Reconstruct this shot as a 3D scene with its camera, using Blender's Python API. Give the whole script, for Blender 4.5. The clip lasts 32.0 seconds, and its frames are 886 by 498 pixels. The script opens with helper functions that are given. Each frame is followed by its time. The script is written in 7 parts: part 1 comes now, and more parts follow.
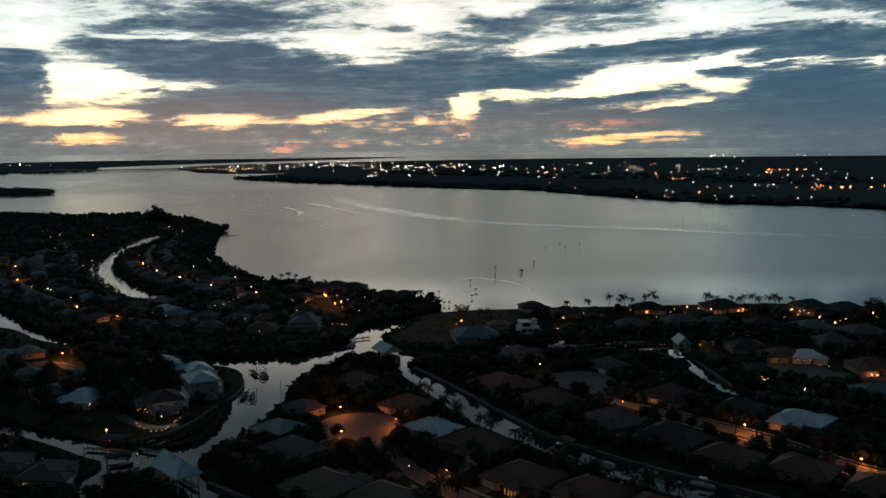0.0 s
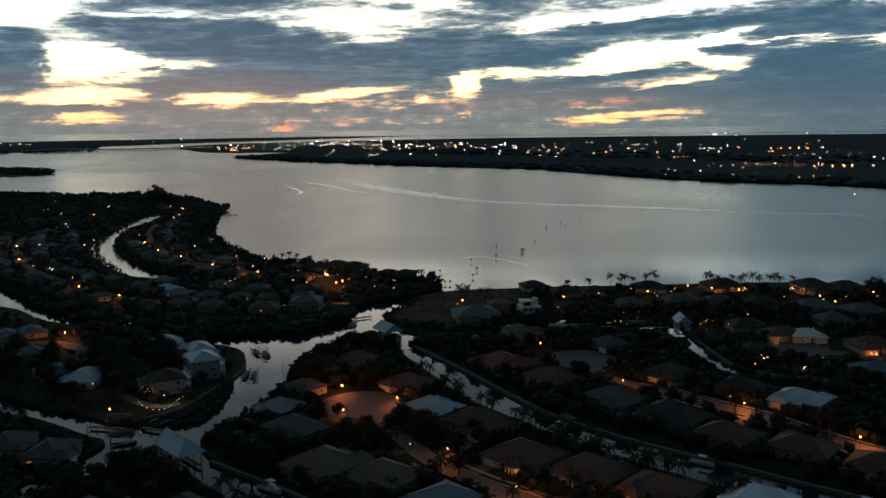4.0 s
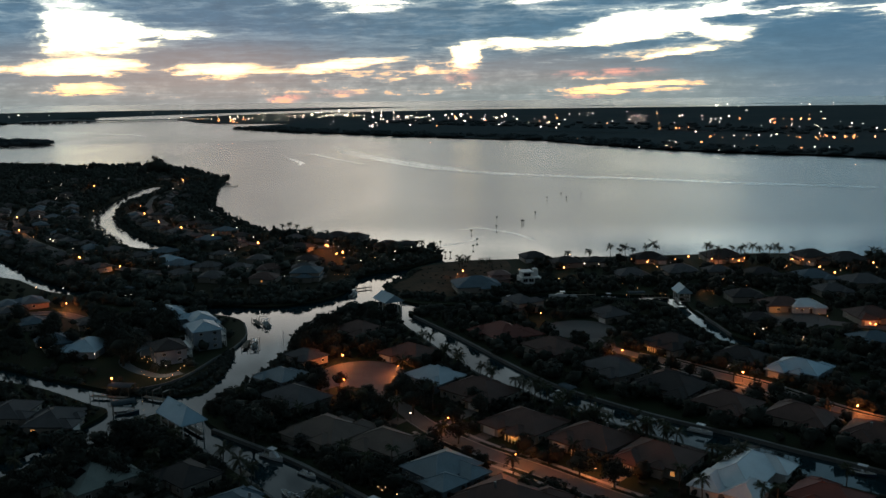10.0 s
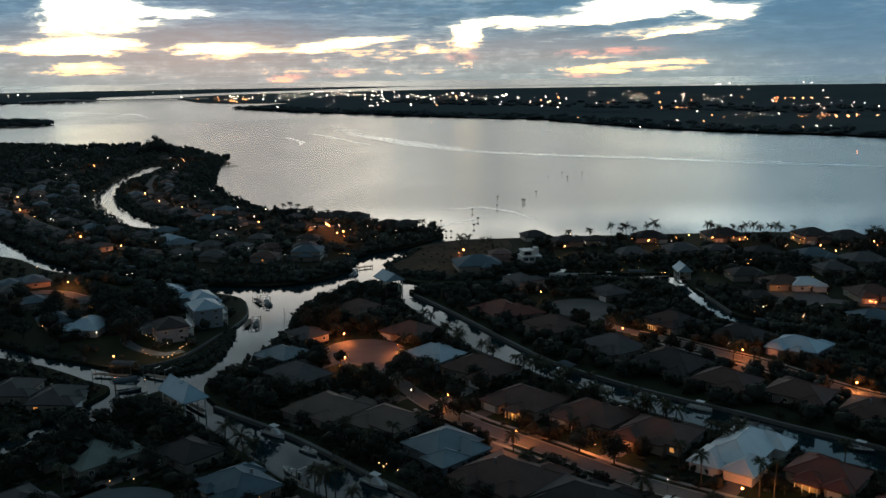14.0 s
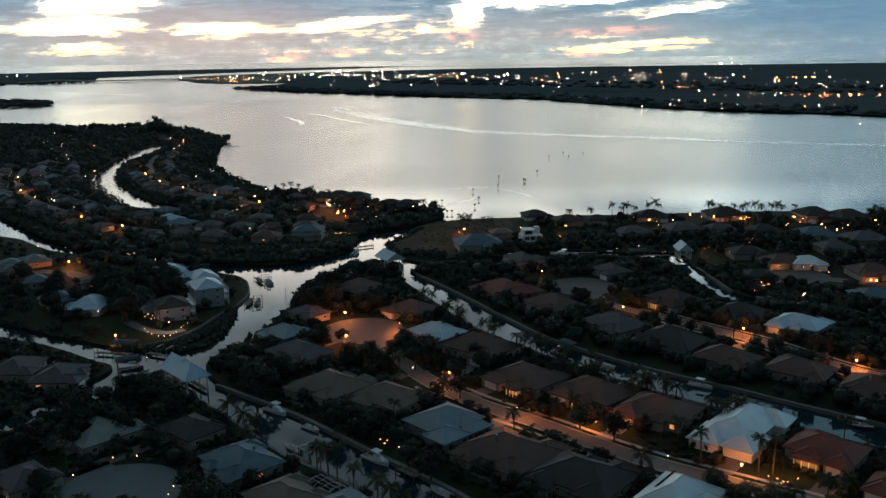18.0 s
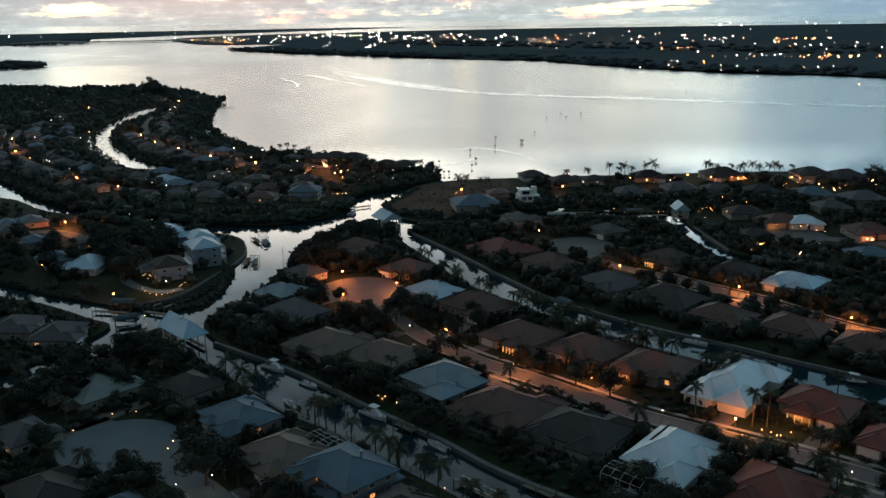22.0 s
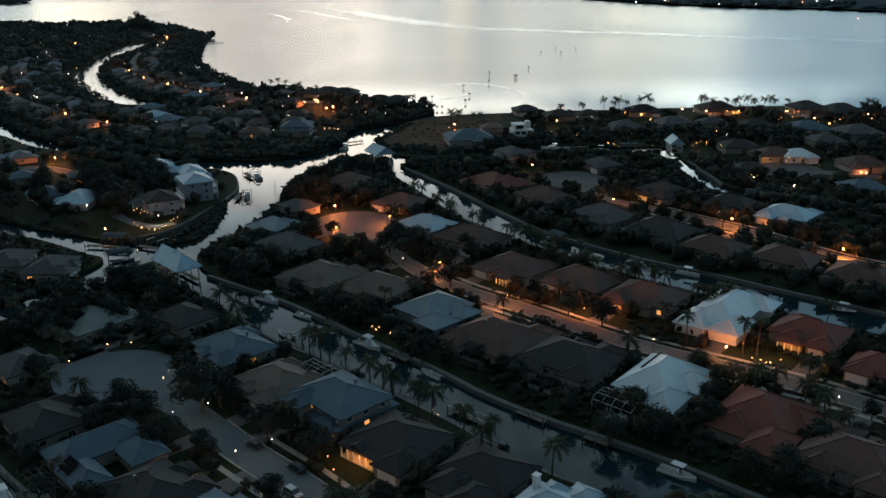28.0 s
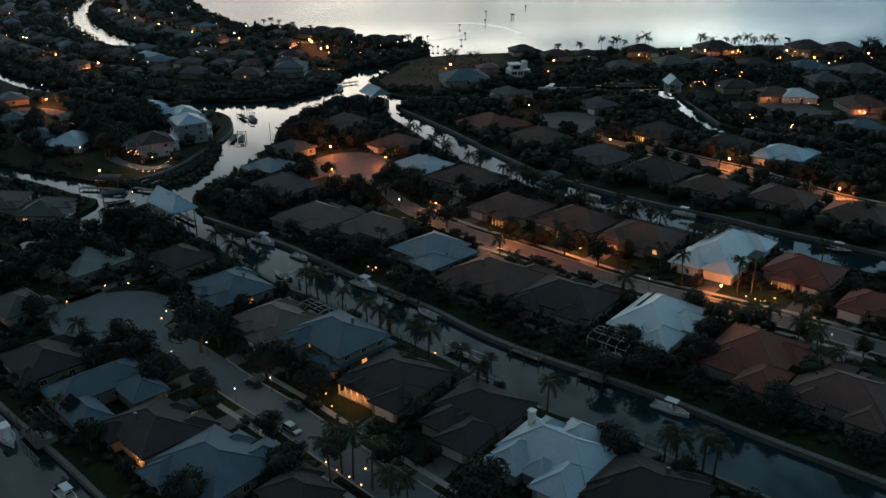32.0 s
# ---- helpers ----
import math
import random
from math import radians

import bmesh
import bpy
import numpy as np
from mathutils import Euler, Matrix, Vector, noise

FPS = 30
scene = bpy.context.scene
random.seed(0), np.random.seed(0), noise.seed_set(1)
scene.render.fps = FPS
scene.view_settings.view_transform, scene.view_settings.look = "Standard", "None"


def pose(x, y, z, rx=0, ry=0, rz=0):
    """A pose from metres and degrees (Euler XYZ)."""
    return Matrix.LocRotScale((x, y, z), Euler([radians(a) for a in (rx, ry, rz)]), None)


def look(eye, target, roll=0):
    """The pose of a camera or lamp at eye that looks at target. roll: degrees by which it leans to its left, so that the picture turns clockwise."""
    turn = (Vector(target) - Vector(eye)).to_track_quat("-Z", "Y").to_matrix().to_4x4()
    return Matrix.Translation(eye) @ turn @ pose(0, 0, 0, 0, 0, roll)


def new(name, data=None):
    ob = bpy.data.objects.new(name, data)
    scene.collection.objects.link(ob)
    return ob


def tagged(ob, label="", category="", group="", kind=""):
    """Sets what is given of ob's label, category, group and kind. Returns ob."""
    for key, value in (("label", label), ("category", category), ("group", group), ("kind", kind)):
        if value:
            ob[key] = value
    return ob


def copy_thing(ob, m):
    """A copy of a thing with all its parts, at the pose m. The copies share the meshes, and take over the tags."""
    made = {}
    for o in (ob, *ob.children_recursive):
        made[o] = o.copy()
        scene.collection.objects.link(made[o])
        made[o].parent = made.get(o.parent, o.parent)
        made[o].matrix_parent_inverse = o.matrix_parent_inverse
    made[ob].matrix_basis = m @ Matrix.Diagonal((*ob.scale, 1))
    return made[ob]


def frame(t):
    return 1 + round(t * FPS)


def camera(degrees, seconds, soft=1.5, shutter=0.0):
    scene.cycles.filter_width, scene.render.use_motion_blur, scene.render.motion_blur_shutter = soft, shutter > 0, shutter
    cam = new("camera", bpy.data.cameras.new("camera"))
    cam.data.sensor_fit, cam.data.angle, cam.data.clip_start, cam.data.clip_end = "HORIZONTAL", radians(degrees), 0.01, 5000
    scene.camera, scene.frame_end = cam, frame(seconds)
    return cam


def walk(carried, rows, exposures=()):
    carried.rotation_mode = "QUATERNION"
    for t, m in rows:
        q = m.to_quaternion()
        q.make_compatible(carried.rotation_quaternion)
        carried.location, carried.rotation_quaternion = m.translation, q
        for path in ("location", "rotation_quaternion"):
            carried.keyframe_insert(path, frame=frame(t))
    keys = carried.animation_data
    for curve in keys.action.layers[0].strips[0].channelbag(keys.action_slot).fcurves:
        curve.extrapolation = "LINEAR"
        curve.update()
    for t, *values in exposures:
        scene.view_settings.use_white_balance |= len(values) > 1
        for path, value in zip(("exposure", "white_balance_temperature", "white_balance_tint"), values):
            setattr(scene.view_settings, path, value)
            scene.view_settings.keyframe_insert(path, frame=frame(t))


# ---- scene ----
cam = camera(54.10, 32.0)
PATH = [
    (0, pose(-0.01, 0.12, 105.26, 83.500, 0.630, -0.000)),
    (1, pose(0.04, -0.00, 105.40, 83.125, 0.698, 0.002)),
    (2, pose(0.05, -0.04, 105.48, 82.806, 0.707, 0.027)),
    (3.3, pose(0.06, -0.14, 105.48, 82.340, 0.708, 0.052)),
    (5.7, pose(0.03, -0.15, 105.45, 81.623, 0.668, 0.075)),
    (7, pose(0.03, -0.22, 105.37, 81.198, 0.697, 0.067)),
    (8, pose(0.05, -0.25, 105.23, 80.881, 0.709, 0.065)),
    (9, pose(0.08, -0.27, 105.09, 80.564, 0.699, 0.081)),
    (10, pose(0.11, -0.32, 104.92, 80.253, 0.713, 0.082)),
    (11, pose(0.14, -0.40, 104.74, 79.924, 0.716, 0.097)),
    (12, pose(0.17, -0.43, 104.55, 79.592, 0.728, 0.107)),
    (13, pose(0.21, -0.48, 104.39, 79.258, 0.742, 0.118)),
    (14.3, pose(0.23, -0.55, 104.19, 78.846, 0.789, 0.140)),
    (16.7, pose(0.24, -0.66, 103.77, 78.082, 0.839, 0.194)),
    (17.4, pose(0.25, -0.71, 103.63, 77.861, 0.853, 0.191)),
    (18, pose(0.24, -0.73, 103.46, 77.671, 0.850, 0.182)),
    (18.6, pose(0.22, -0.81, 103.29, 77.423, 0.863, 0.146)),
    (19.2, pose(0.22, -0.86, 103.05, 77.067, 0.854, 0.134)),
    (20, pose(0.24, -0.93, 102.70, 76.553, 0.834, 0.099)),
    (21, pose(0.28, -0.99, 102.23, 75.904, 0.833, 0.050)),
    (22, pose(0.30, -1.02, 101.76, 75.246, 0.856, -0.011)),
    (23, pose(0.34, -1.05, 101.28, 74.585, 0.875, -0.100)),
    (24, pose(0.38, -1.06, 100.79, 73.916, 0.896, -0.184)),
    (25.2, pose(0.38, -1.08, 100.31, 73.104, 0.885, -0.266)),
    (27.7, pose(0.38, -1.12, 99.38, 71.531, 0.902, -0.442)),
    (28.5, pose(0.37, -1.14, 99.15, 70.786, 0.887, -0.509)),
    (29.5, pose(0.37, -1.19, 98.90, 69.870, 0.902, -0.589)),
    (30.5, pose(0.37, -1.24, 98.66, 68.949, 0.930, -0.652)),
    (31.3, pose(0.38, -1.30, 98.52, 68.213, 0.934, -0.700)),
    (32, pose(0.37, -1.34, 98.43, 67.536, 0.957, -0.750)),
]
EXPOSURES = [(0, -0.24), (3, -0.13), (6, 0.15), (9, 0.40), (14, 0.78), (19, 1.18), (25, 1.46), (28, 1.42), (32, 1.30)]
walk(cam, PATH, EXPOSURES)

# ---- sky at dusk: broken cloud over a glowing west, built in azimuth and elevation ----
world = bpy.data.worlds.new("dusk_sky")
scene.world = world
world.use_nodes = True
wt = world.node_tree
wt.nodes.clear()


def wire(tree, node, slot, value):
    if hasattr(value, "is_output"):
        tree.links.new(value, node.inputs[slot])
    elif value is not None:
        node.inputs[slot].default_value = value


def calc(tree, op, a, b=None, c=None, clamp=False):
    n = tree.nodes.new("ShaderNodeMath")
    n.operation, n.use_clamp = op, clamp
    wire(tree, n, 0, a), wire(tree, n, 1, b), wire(tree, n, 2, c)
    return n.outputs[0]


def blend(tree, f, a, b, mode="MIX"):
    n = tree.nodes.new("ShaderNodeMix")
    n.data_type, n.blend_type = "RGBA", mode
    wire(tree, n, 0, f), wire(tree, n, 6, a), wire(tree, n, 7, b)
    return n.outputs[2]


def ramp(tree, f, stops, smooth=False):
    n = tree.nodes.new("ShaderNodeValToRGB")
    els = n.color_ramp.elements
    while len(els) < len(stops):
        els.new(1.0)
    for e, (p, c) in zip(els, stops):
        e.position, e.color = p, (*c, 1)
    if smooth:
        n.color_ramp.interpolation = "EASE"
    wire(tree, n, 0, f)
    return n.outputs[0]


def grain(tree, vec, scale, detail=5.0, rough=0.55, warp=0.0):
    n = tree.nodes.new("ShaderNodeTexNoise")
    n.inputs["Scale"].default_value, n.inputs["Detail"].default_value = scale, detail
    n.inputs["Roughness"].default_value, n.inputs["Distortion"].default_value = rough, warp
    wire(tree, n, "Vector", vec)
    return n.outputs["Fac"]


def vec3(tree, x, y, z):
    n = tree.nodes.new("ShaderNodeCombineXYZ")
    wire(tree, n, 0, x), wire(tree, n, 1, y), wire(tree, n, 2, z)
    return n.outputs[0]


def step(tree, x, lo, hi):
    n = tree.nodes.new("ShaderNodeMapRange")
    n.interpolation_type = "SMOOTHSTEP"
    wire(tree, n, 0, x)
    n.inputs[1].default_value, n.inputs[2].default_value = lo, hi
    return n.outputs[0]


sep = wt.nodes.new("ShaderNodeSeparateXYZ")
wt.links.new(wt.nodes.new("ShaderNodeTexCoord").outputs["Generated"], sep.inputs[0])
sx, sy, sz = sep.outputs
az = calc(wt, "MULTIPLY", calc(wt, "ARCTAN2", sx, sy), 57.2958)
el = calc(wt, "MULTIPLY", calc(wt, "ARCSINE", calc(wt, "MINIMUM", sz, 0.9999)), 57.2958)
elp = calc(wt, "MAXIMUM", calc(wt, "ADD", el, 0.4), 0.0)

# streaked cloud: the higher, the larger
high = calc(wt, "POWER", calc(wt, "ADD", elp, 0.12), 0.6)
tilted = calc(wt, "SUBTRACT", high, calc(wt, "MULTIPLY", az, 0.006))
broad = grain(wt, vec3(wt, calc(wt, "MULTIPLY", az, 0.075), calc(wt, "MULTIPLY", tilted, 0.95), 3.1), 1.0, 6.0, 0.58, 0.4)
fine = grain(wt, vec3(wt, calc(wt, "MULTIPLY", az, 0.24), calc(wt, "MULTIPLY", tilted, 5.0), 7.7), 1.0, 10.0, 0.66, 0.5)
puff = grain(wt, vec3(wt, calc(wt, "MULTIPLY", az, 0.9), calc(wt, "MULTIPLY", elp, 1.7), 1.3), 1.0, 6.0, 0.6)
azw = calc(wt, "ADD", az, calc(wt, "MULTIPLY", calc(wt, "SUBTRACT", puff, 0.5), 2.8))
elw = calc(wt, "ADD", el, calc(wt, "MULTIPLY", calc(wt, "SUBTRACT", fine, 0.5), 1.2))


def blob(a, e, ra, re, slope=0.0):
    """A soft spot of the sky round azimuth a and elevation e."""
    da = calc(wt, "DIVIDE", calc(wt, "SUBTRACT", azw, a), ra)
    de = calc(wt, "SUBTRACT", elw, e)
    if slope:
        de = calc(wt, "SUBTRACT", de, calc(wt, "MULTIPLY", calc(wt, "SUBTRACT", azw, a), slope))
    de = calc(wt, "DIVIDE", de, re)
    d = calc(wt, "ADD", calc(wt, "MULTIPLY", da, da), calc(wt, "MULTIPLY", de, de))
    return calc(wt, "POWER", 2.718, calc(wt, "MULTIPLY", calc(wt, "POWER", d, 1.5), -0.8))


def heap(spots):
    total = 0.0
    for weight, *spot in spots:
        total = calc(wt, "ADD", total, calc(wt, "MULTIPLY", blob(*spot), weight))
    return total


#   weight, azimuth, elevation, half width, half height, slope
GAPS_LEFT = [(1.3, -21.8, 4.16, 3.4, 1.27, 0.016), (1, -25, 7.49, 2.9, 1.43, 0.047), (1.2, -21.7, 2.21, 3.6, 0.44, 0.003), (1.4, -22.1, 0.99, 1.7, 0.31, -0.005),
             (0.9, -16.2, 4.24, 3.1, 0.31, 0.009), (1.1, -13.9, 2.08, 2.8, 0.35, -0.003), (1.2, -6.2, 2.37, 3.3, 0.29, 0.093), (0.8, -4.8, 5.88, 2.7, 0.46, -0.004),
             (1, -5.9, 6.9, 3.3, 0.7, -0), (1.1, -1.5, 8.5, 3.3, 1.21, -0.009), (0.6, -16.1, 7.25, 4.5, 0.3, 0.023), (0.5, -20.3, 8.57, 2.3, 0.46, 0.041)]
GAPS_RIGHT = [(1.3, 1.4, 2.77, 0.9, 0.91, -0.013), (1, 3.6, 3.54, 1.6, 0.4, -0.016), (0.8, 6.7, 3.41, 2.2, 0.25, 0.081), (0.6, -1.6, 3.45, 1.3, 0.18, -0.01),
              (1, 1.3, 1.02, 0.5, 0.18, -0.012), (0.7, -1.4, 2, 0.5, 0.22, -0.011), (1.3, 12.6, 4.49, 3.8, 0.53, 0.07), (0.9, 10.1, 3.63, 2.5, 0.25, 0.077),
              (1.1, 16.7, 5.25, 2.5, 0.27, 0.26), (1.1, 18, 3.8, 2, 0.38, -0.034), (1.2, 14.7, 2.75, 2.6, 0.21, 0.145), (0.8, 21.4, 5.18, 2, 0.13, 0.102),
              (1.5, 11.9, 0.7, 4.2, 0.25, 0.056), (0.7, 9.8, 1.27, 1.8, 0.14, -0.015)]
GAPS_HIGH = [(1.1, 7.9, 6.69, 3.4, 0.52, 0.091), (1.1, 14.9, 7.3, 3.7, 0.44, 0.103), (1.1, 16.9, 8.44, 4.2, 0.6, -0.058), (0.9, 3.6, 9.12, 2.2, 0.48, -0.023),
             (0.6, 26.2, 4.88, 0.4, 0.19, -0.055), (0.5, 24, 7.51, 2.4, 0.45, -0.071), (0.9, -10.1, 0.04, 0.6, 0.25, -0.011), (0.6, -6.9, 0.33, 1, 0.18, -0.01)]
MASSES = [(1.1, -16, 6.03, 4.7, 0.89, 0.017), (1.1, -7.8, 4.28, 9.1, 1.49, -0.002), (0.9, -12.1, 2.96, 4.7, 0.43, 0.029), (1.4, -25.8, 4.41, 1.7, 1.48, 0.024),
          (1, -23.2, 1.5, 4.8, 0.2, -0.001), (0.9, 0.6, 5.12, 4.8, 1, -0.013), (1, 5.9, 4.61, 3.2, 0.61, 0.029), (1.3, 11.8, 6.18, 5.1, 0.38, 0.025),
          (1.1, 23.1, 6.21, 4.2, 0.81, 0.041)]
MASSES_LOW = [(1.4, 23.2, 2.91, 5.1, 1.53, -0.034), (1, 11.9, 3.24, 4.8, 0.21, 0.096), (0.9, 10.8, 2.01, 8.9, 0.43, -0.018), (1, 3.6, 2.63, 0.9, 0.47, -0.015),
              (0.8, -17.8, 2.39, 0.7, 0.55, 0.001), (0.9, 18, 4.62, 1.8, 0.24, -0.039), (0.8, 4.3, 7.86, 2.2, 0.45, -0.023), (0.8, -3, 7.74, 1.6, 0.24, -0.006),
              (0.8, -14, 8.25, 4, 0.51, 0.072), (0.9, 9.7, 8.91, 3.5, 0.31, -0.039)]
MASSES_LOW += [(0.55, 0, 1.2, 60, 0.55), (0.7, 0, 0.1, 60, 0.4)]
GAPS_HIGH += [(0.9, 0, 12.2, 45, 2.2)]
wisp = grain(wt, vec3(wt, calc(wt, "MULTIPLY", az, 0.42), calc(wt, "MULTIPLY", tilted, 10.0), 4.4), 1.0, 10.0, 0.70, 0.4)
veil = calc(wt, "ADD", calc(wt, "MULTIPLY", calc(wt, "SUBTRACT", broad, 0.5), 1.4), calc(wt, "MULTIPLY", calc(wt, "SUBTRACT", fine, 0.5), 2.2))
veil = calc(wt, "ADD", veil, calc(wt, "MULTIPLY", calc(wt, "MULTIPLY", calc(wt, "SUBTRACT", wisp, 0.5), 2.2), calc(wt, "ADD", 0.45, calc(wt, "MULTIPLY", step(wt, elp, 1.0, 5.0), 0.6))))
veil = calc(wt, "ADD", veil, calc(wt, "MULTIPLY", calc(wt, "MULTIPLY", calc(wt, "SUBTRACT", puff, 0.5), 2.2), step(wt, elp, 4.0, 1.0)))
opening = calc(wt, "ADD", calc(wt, "SUBTRACT", heap(GAPS_LEFT + GAPS_RIGHT + GAPS_HIGH), heap(MASSES + MASSES_LOW)), calc(wt, "ADD", calc(wt, "MULTIPLY", veil, 1.08), -0.02))
clear = step(wt, opening, -0.04, 0.56)

up = calc(wt, "DIVIDE", elp, 40.0, clamp=True)
glow = ramp(wt, up, [(0.0, (0.75, 0.26, 0.22)), (0.010, (0.95, 0.40, 0.20)), (0.022, (1.1, 0.72, 0.30)), (0.045, (1.16, 0.82, 0.45)), (0.065, (1.20, 0.95, 0.58)),
                     (0.085, (1.22, 1.10, 0.70)), (0.13, (1.16, 1.18, 1.0)), (0.19, (0.86, 0.95, 0.93)), (0.245, (0.76, 0.85, 0.85)), (0.31, (0.82, 0.81, 0.77)), (0.38, (0.52, 0.61, 0.65)), (0.60, (0.046, 0.073, 0.093)), (0.85, (0.024, 0.036, 0.048)), (1.0, (0.014, 0.019, 0.025))])
cloud = ramp(wt, up, [(0.0, (0.165, 0.205, 0.215)), (0.03, (0.15, 0.195, 0.21)), (0.06, (0.075, 0.135, 0.18)), (0.12, (0.045, 0.115, 0.185)),
                      (0.23, (0.045, 0.105, 0.17)), (0.26, (0.08, 0.12, 0.165)), (0.36, (0.18, 0.20, 0.21)), (0.60, (0.036, 0.053, 0.068)), (0.85, (0.017, 0.025, 0.033)), (1.0, (0.009, 0.012, 0.016))])
shade = calc(wt, "ADD", 0.45, calc(wt, "ADD", calc(wt, "MULTIPLY", puff, 0.5), calc(wt, "MULTIPLY", wisp, 0.65)))
cloud = blend(wt, 1.0, cloud, vec3(wt, shade, shade, shade), "MULTIPLY")
# paler streaks run through the cloud layers
pale = step(wt, calc(wt, "ADD", calc(wt, "MULTIPLY", fine, 0.8), calc(wt, "MULTIPLY", wisp, 0.6)), 0.62, 0.92)
cloud = blend(wt, calc(wt, "MULTIPLY", calc(wt, "MULTIPLY", pale, 0.5), step(wt, elp, 1.5, 5.5)), cloud, (0.23, 0.32, 0.38, 1))
# cloud rims near the glow take a warm tint
rim = calc(wt, "MULTIPLY", step(wt, opening, -0.65, 0.40), 0.55)
warm = blend(wt, calc(wt, "DIVIDE", elp, 7.0, clamp=True), (0.34, 0.36, 0.355, 1), (0.37, 0.49, 0.53, 1))
cloud = blend(wt, rim, cloud, warm)
# haze-lit cloud low in the west is peach-grey
peach = calc(wt, "ADD", blob(-17.0, 2.2, 10.0, 1.5), calc(wt, "MULTIPLY", blob(6.0, 1.8, 9.0, 1.0), 0.7))
cloud = blend(wt, calc(wt, "MULTIPLY", peach, 0.30), cloud, (0.36, 0.265, 0.215, 1))
bluer = calc(wt, "MULTIPLY", step(wt, az, 13.0, 26.0), step(wt, elp, 9.0, 5.0))
cloud = blend(wt, calc(wt, "MULTIPLY", bluer, 0.6), cloud, (0.045, 0.105, 0.175, 1))
core = step(wt, opening, 0.55, 1.3)
glow = blend(wt, core, glow, blend(wt, 1.0, glow, (1.45, 1.42, 1.35, 1), "MULTIPLY"))
sky = blend(wt, clear, cloud, glow)
# the edges of the low gaps burn orange and peach
edge = calc(wt, "MULTIPLY", calc(wt, "MULTIPLY", clear, calc(wt, "SUBTRACT", 1.0, clear)), 3.2)
edge = calc(wt, "MULTIPLY", edge, step(wt, elp, 4.2, 2.2))
sky = blend(wt, edge, sky, (0.72, 0.44, 0.27, 1))
sky = blend(wt, calc(wt, "MULTIPLY", step(wt, az, 8.0, 24.0), step(wt, elp, 8.0, 11.0)), sky, blend(wt, 1.0, sky, (0.66, 0.92, 1.08, 1), "MULTIPLY"))
mid = calc(wt, "MULTIPLY", blob(0.0, 9.0, 11.0, 5.5), 1.0)
sky = blend(wt, mid, sky, blend(wt, 1.0, sky, (1.09, 1.0, 0.95, 1), "MULTIPLY"))
# rose patches where the low sun strikes through
rose = heap([(0.9, -10.0, 0.25, 0.8, 0.30), (0.5, -6.8, 0.5, 1.3, 0.16), (0.6, 9.0, 0.1, 1.2, 0.10), (0.7, 10.5, 1.6, 2.6, 0.20), (0.4, 1.3, 1.4, 0.8, 0.3)])
sky = blend(wt, calc(wt, "MULTIPLY", rose, step(wt, puff, 0.35, 0.6), clamp=True), sky, (0.85, 0.36, 0.27, 1))
low = step(wt, elp, 18.0, 9.0)
sky = blend(wt, low, sky, blend(wt, 1.0, sky, (1.17, 1.14, 1.09, 1), "MULTIPLY"))
# the east, behind, is dimmer and bluer
east = step(wt, calc(wt, "ABSOLUTE", az), 45.0, 120.0)
sky = blend(wt, calc(wt, "MULTIPLY", east, 0.8), sky, (0.0125, 0.017, 0.0225, 1))
air = wt.nodes.new("ShaderNodeTexSky")
air.sky_type, air.sun_disc = "NISHITA", False
air.sun_elevation, air.sun_rotation = radians(0.5), radians(-14)
sky = blend(wt, 0.004, sky, air.outputs[0], "ADD")
back = wt.nodes.new("ShaderNodeBackground")
wt.links.new(sky, back.inputs[0])
back.inputs[1].default_value = 1.0
wt.links.new(back.outputs[0], wt.nodes.new("ShaderNodeOutputWorld").inputs[0])

sun = new("sun", bpy.data.lights.new("sun", "SUN"))
sun.data.energy, sun.data.angle, sun.data.color = 0.02, radians(20), (1.0, 0.66, 0.42)
sun.matrix_basis = look((0, 0, 0), (0.24, -1, -0.10))

# ---- materials ----
def surface(name, base, rough=0.8, vary=0.25, big=0.05, small=1.5, metal=0.0, bump=0.0, other=None, tint=0.0, local=False, spec=0.4):
    """A mottled surface: two sizes of grain between base and other, with an optional tint from object to object."""
    m = bpy.data.materials.new(name)
    m.use_nodes = True
    t = m.node_tree
    b = t.nodes["Principled BSDF"]
    if local:
        co = t.nodes.new("ShaderNodeTexCoord").outputs["Object"]
    else:
        co = t.nodes.new("ShaderNodeNewGeometry").outputs["Position"]
    other = other or tuple(c * (1 - vary) for c in base)
    f = calc(t, "ADD", calc(t, "MULTIPLY", grain(t, co, big, 3.0), 0.9), calc(t, "MULTIPLY", grain(t, co, small, 4.0), 0.7))
    col = blend(t, step(t, f, 0.55, 1.05), (*base, 1), (*other, 1))
    if tint:
        info = t.nodes.new("ShaderNodeObjectInfo")
        v = calc(t, "ADD", 1 - tint, calc(t, "MULTIPLY", info.outputs["Random"], 2 * tint))
        col = blend(t, 1.0, col, vec3(t, v, v, v), "MULTIPLY")
    t.links.new(col, b.inputs["Base Color"])
    b.inputs["Roughness"].default_value, b.inputs["Metallic"].default_value = rough, metal
    b.inputs["Specular IOR Level"].default_value = spec
    if bump:
        n = t.nodes.new("ShaderNodeBump")
        n.inputs["Strength"].default_value, n.inputs["Distance"].default_value = 0.6, bump
        wire(t, n, "Height", grain(t, co, small * 2, 4.0))
        t.links.new(n.outputs[0], b.inputs["Normal"])
    return m


def glow_mat(name, colour, strength):
    m = bpy.data.materials.new(name)
    m.use_nodes = True
    b = m.node_tree.nodes["Principled BSDF"]
    b.inputs["Base Color"].default_value = (*colour, 1)
    b.inputs["Emission Color"].default_value = (*colour, 1)
    b.inputs["Emission Strength"].default_value = strength
    return m


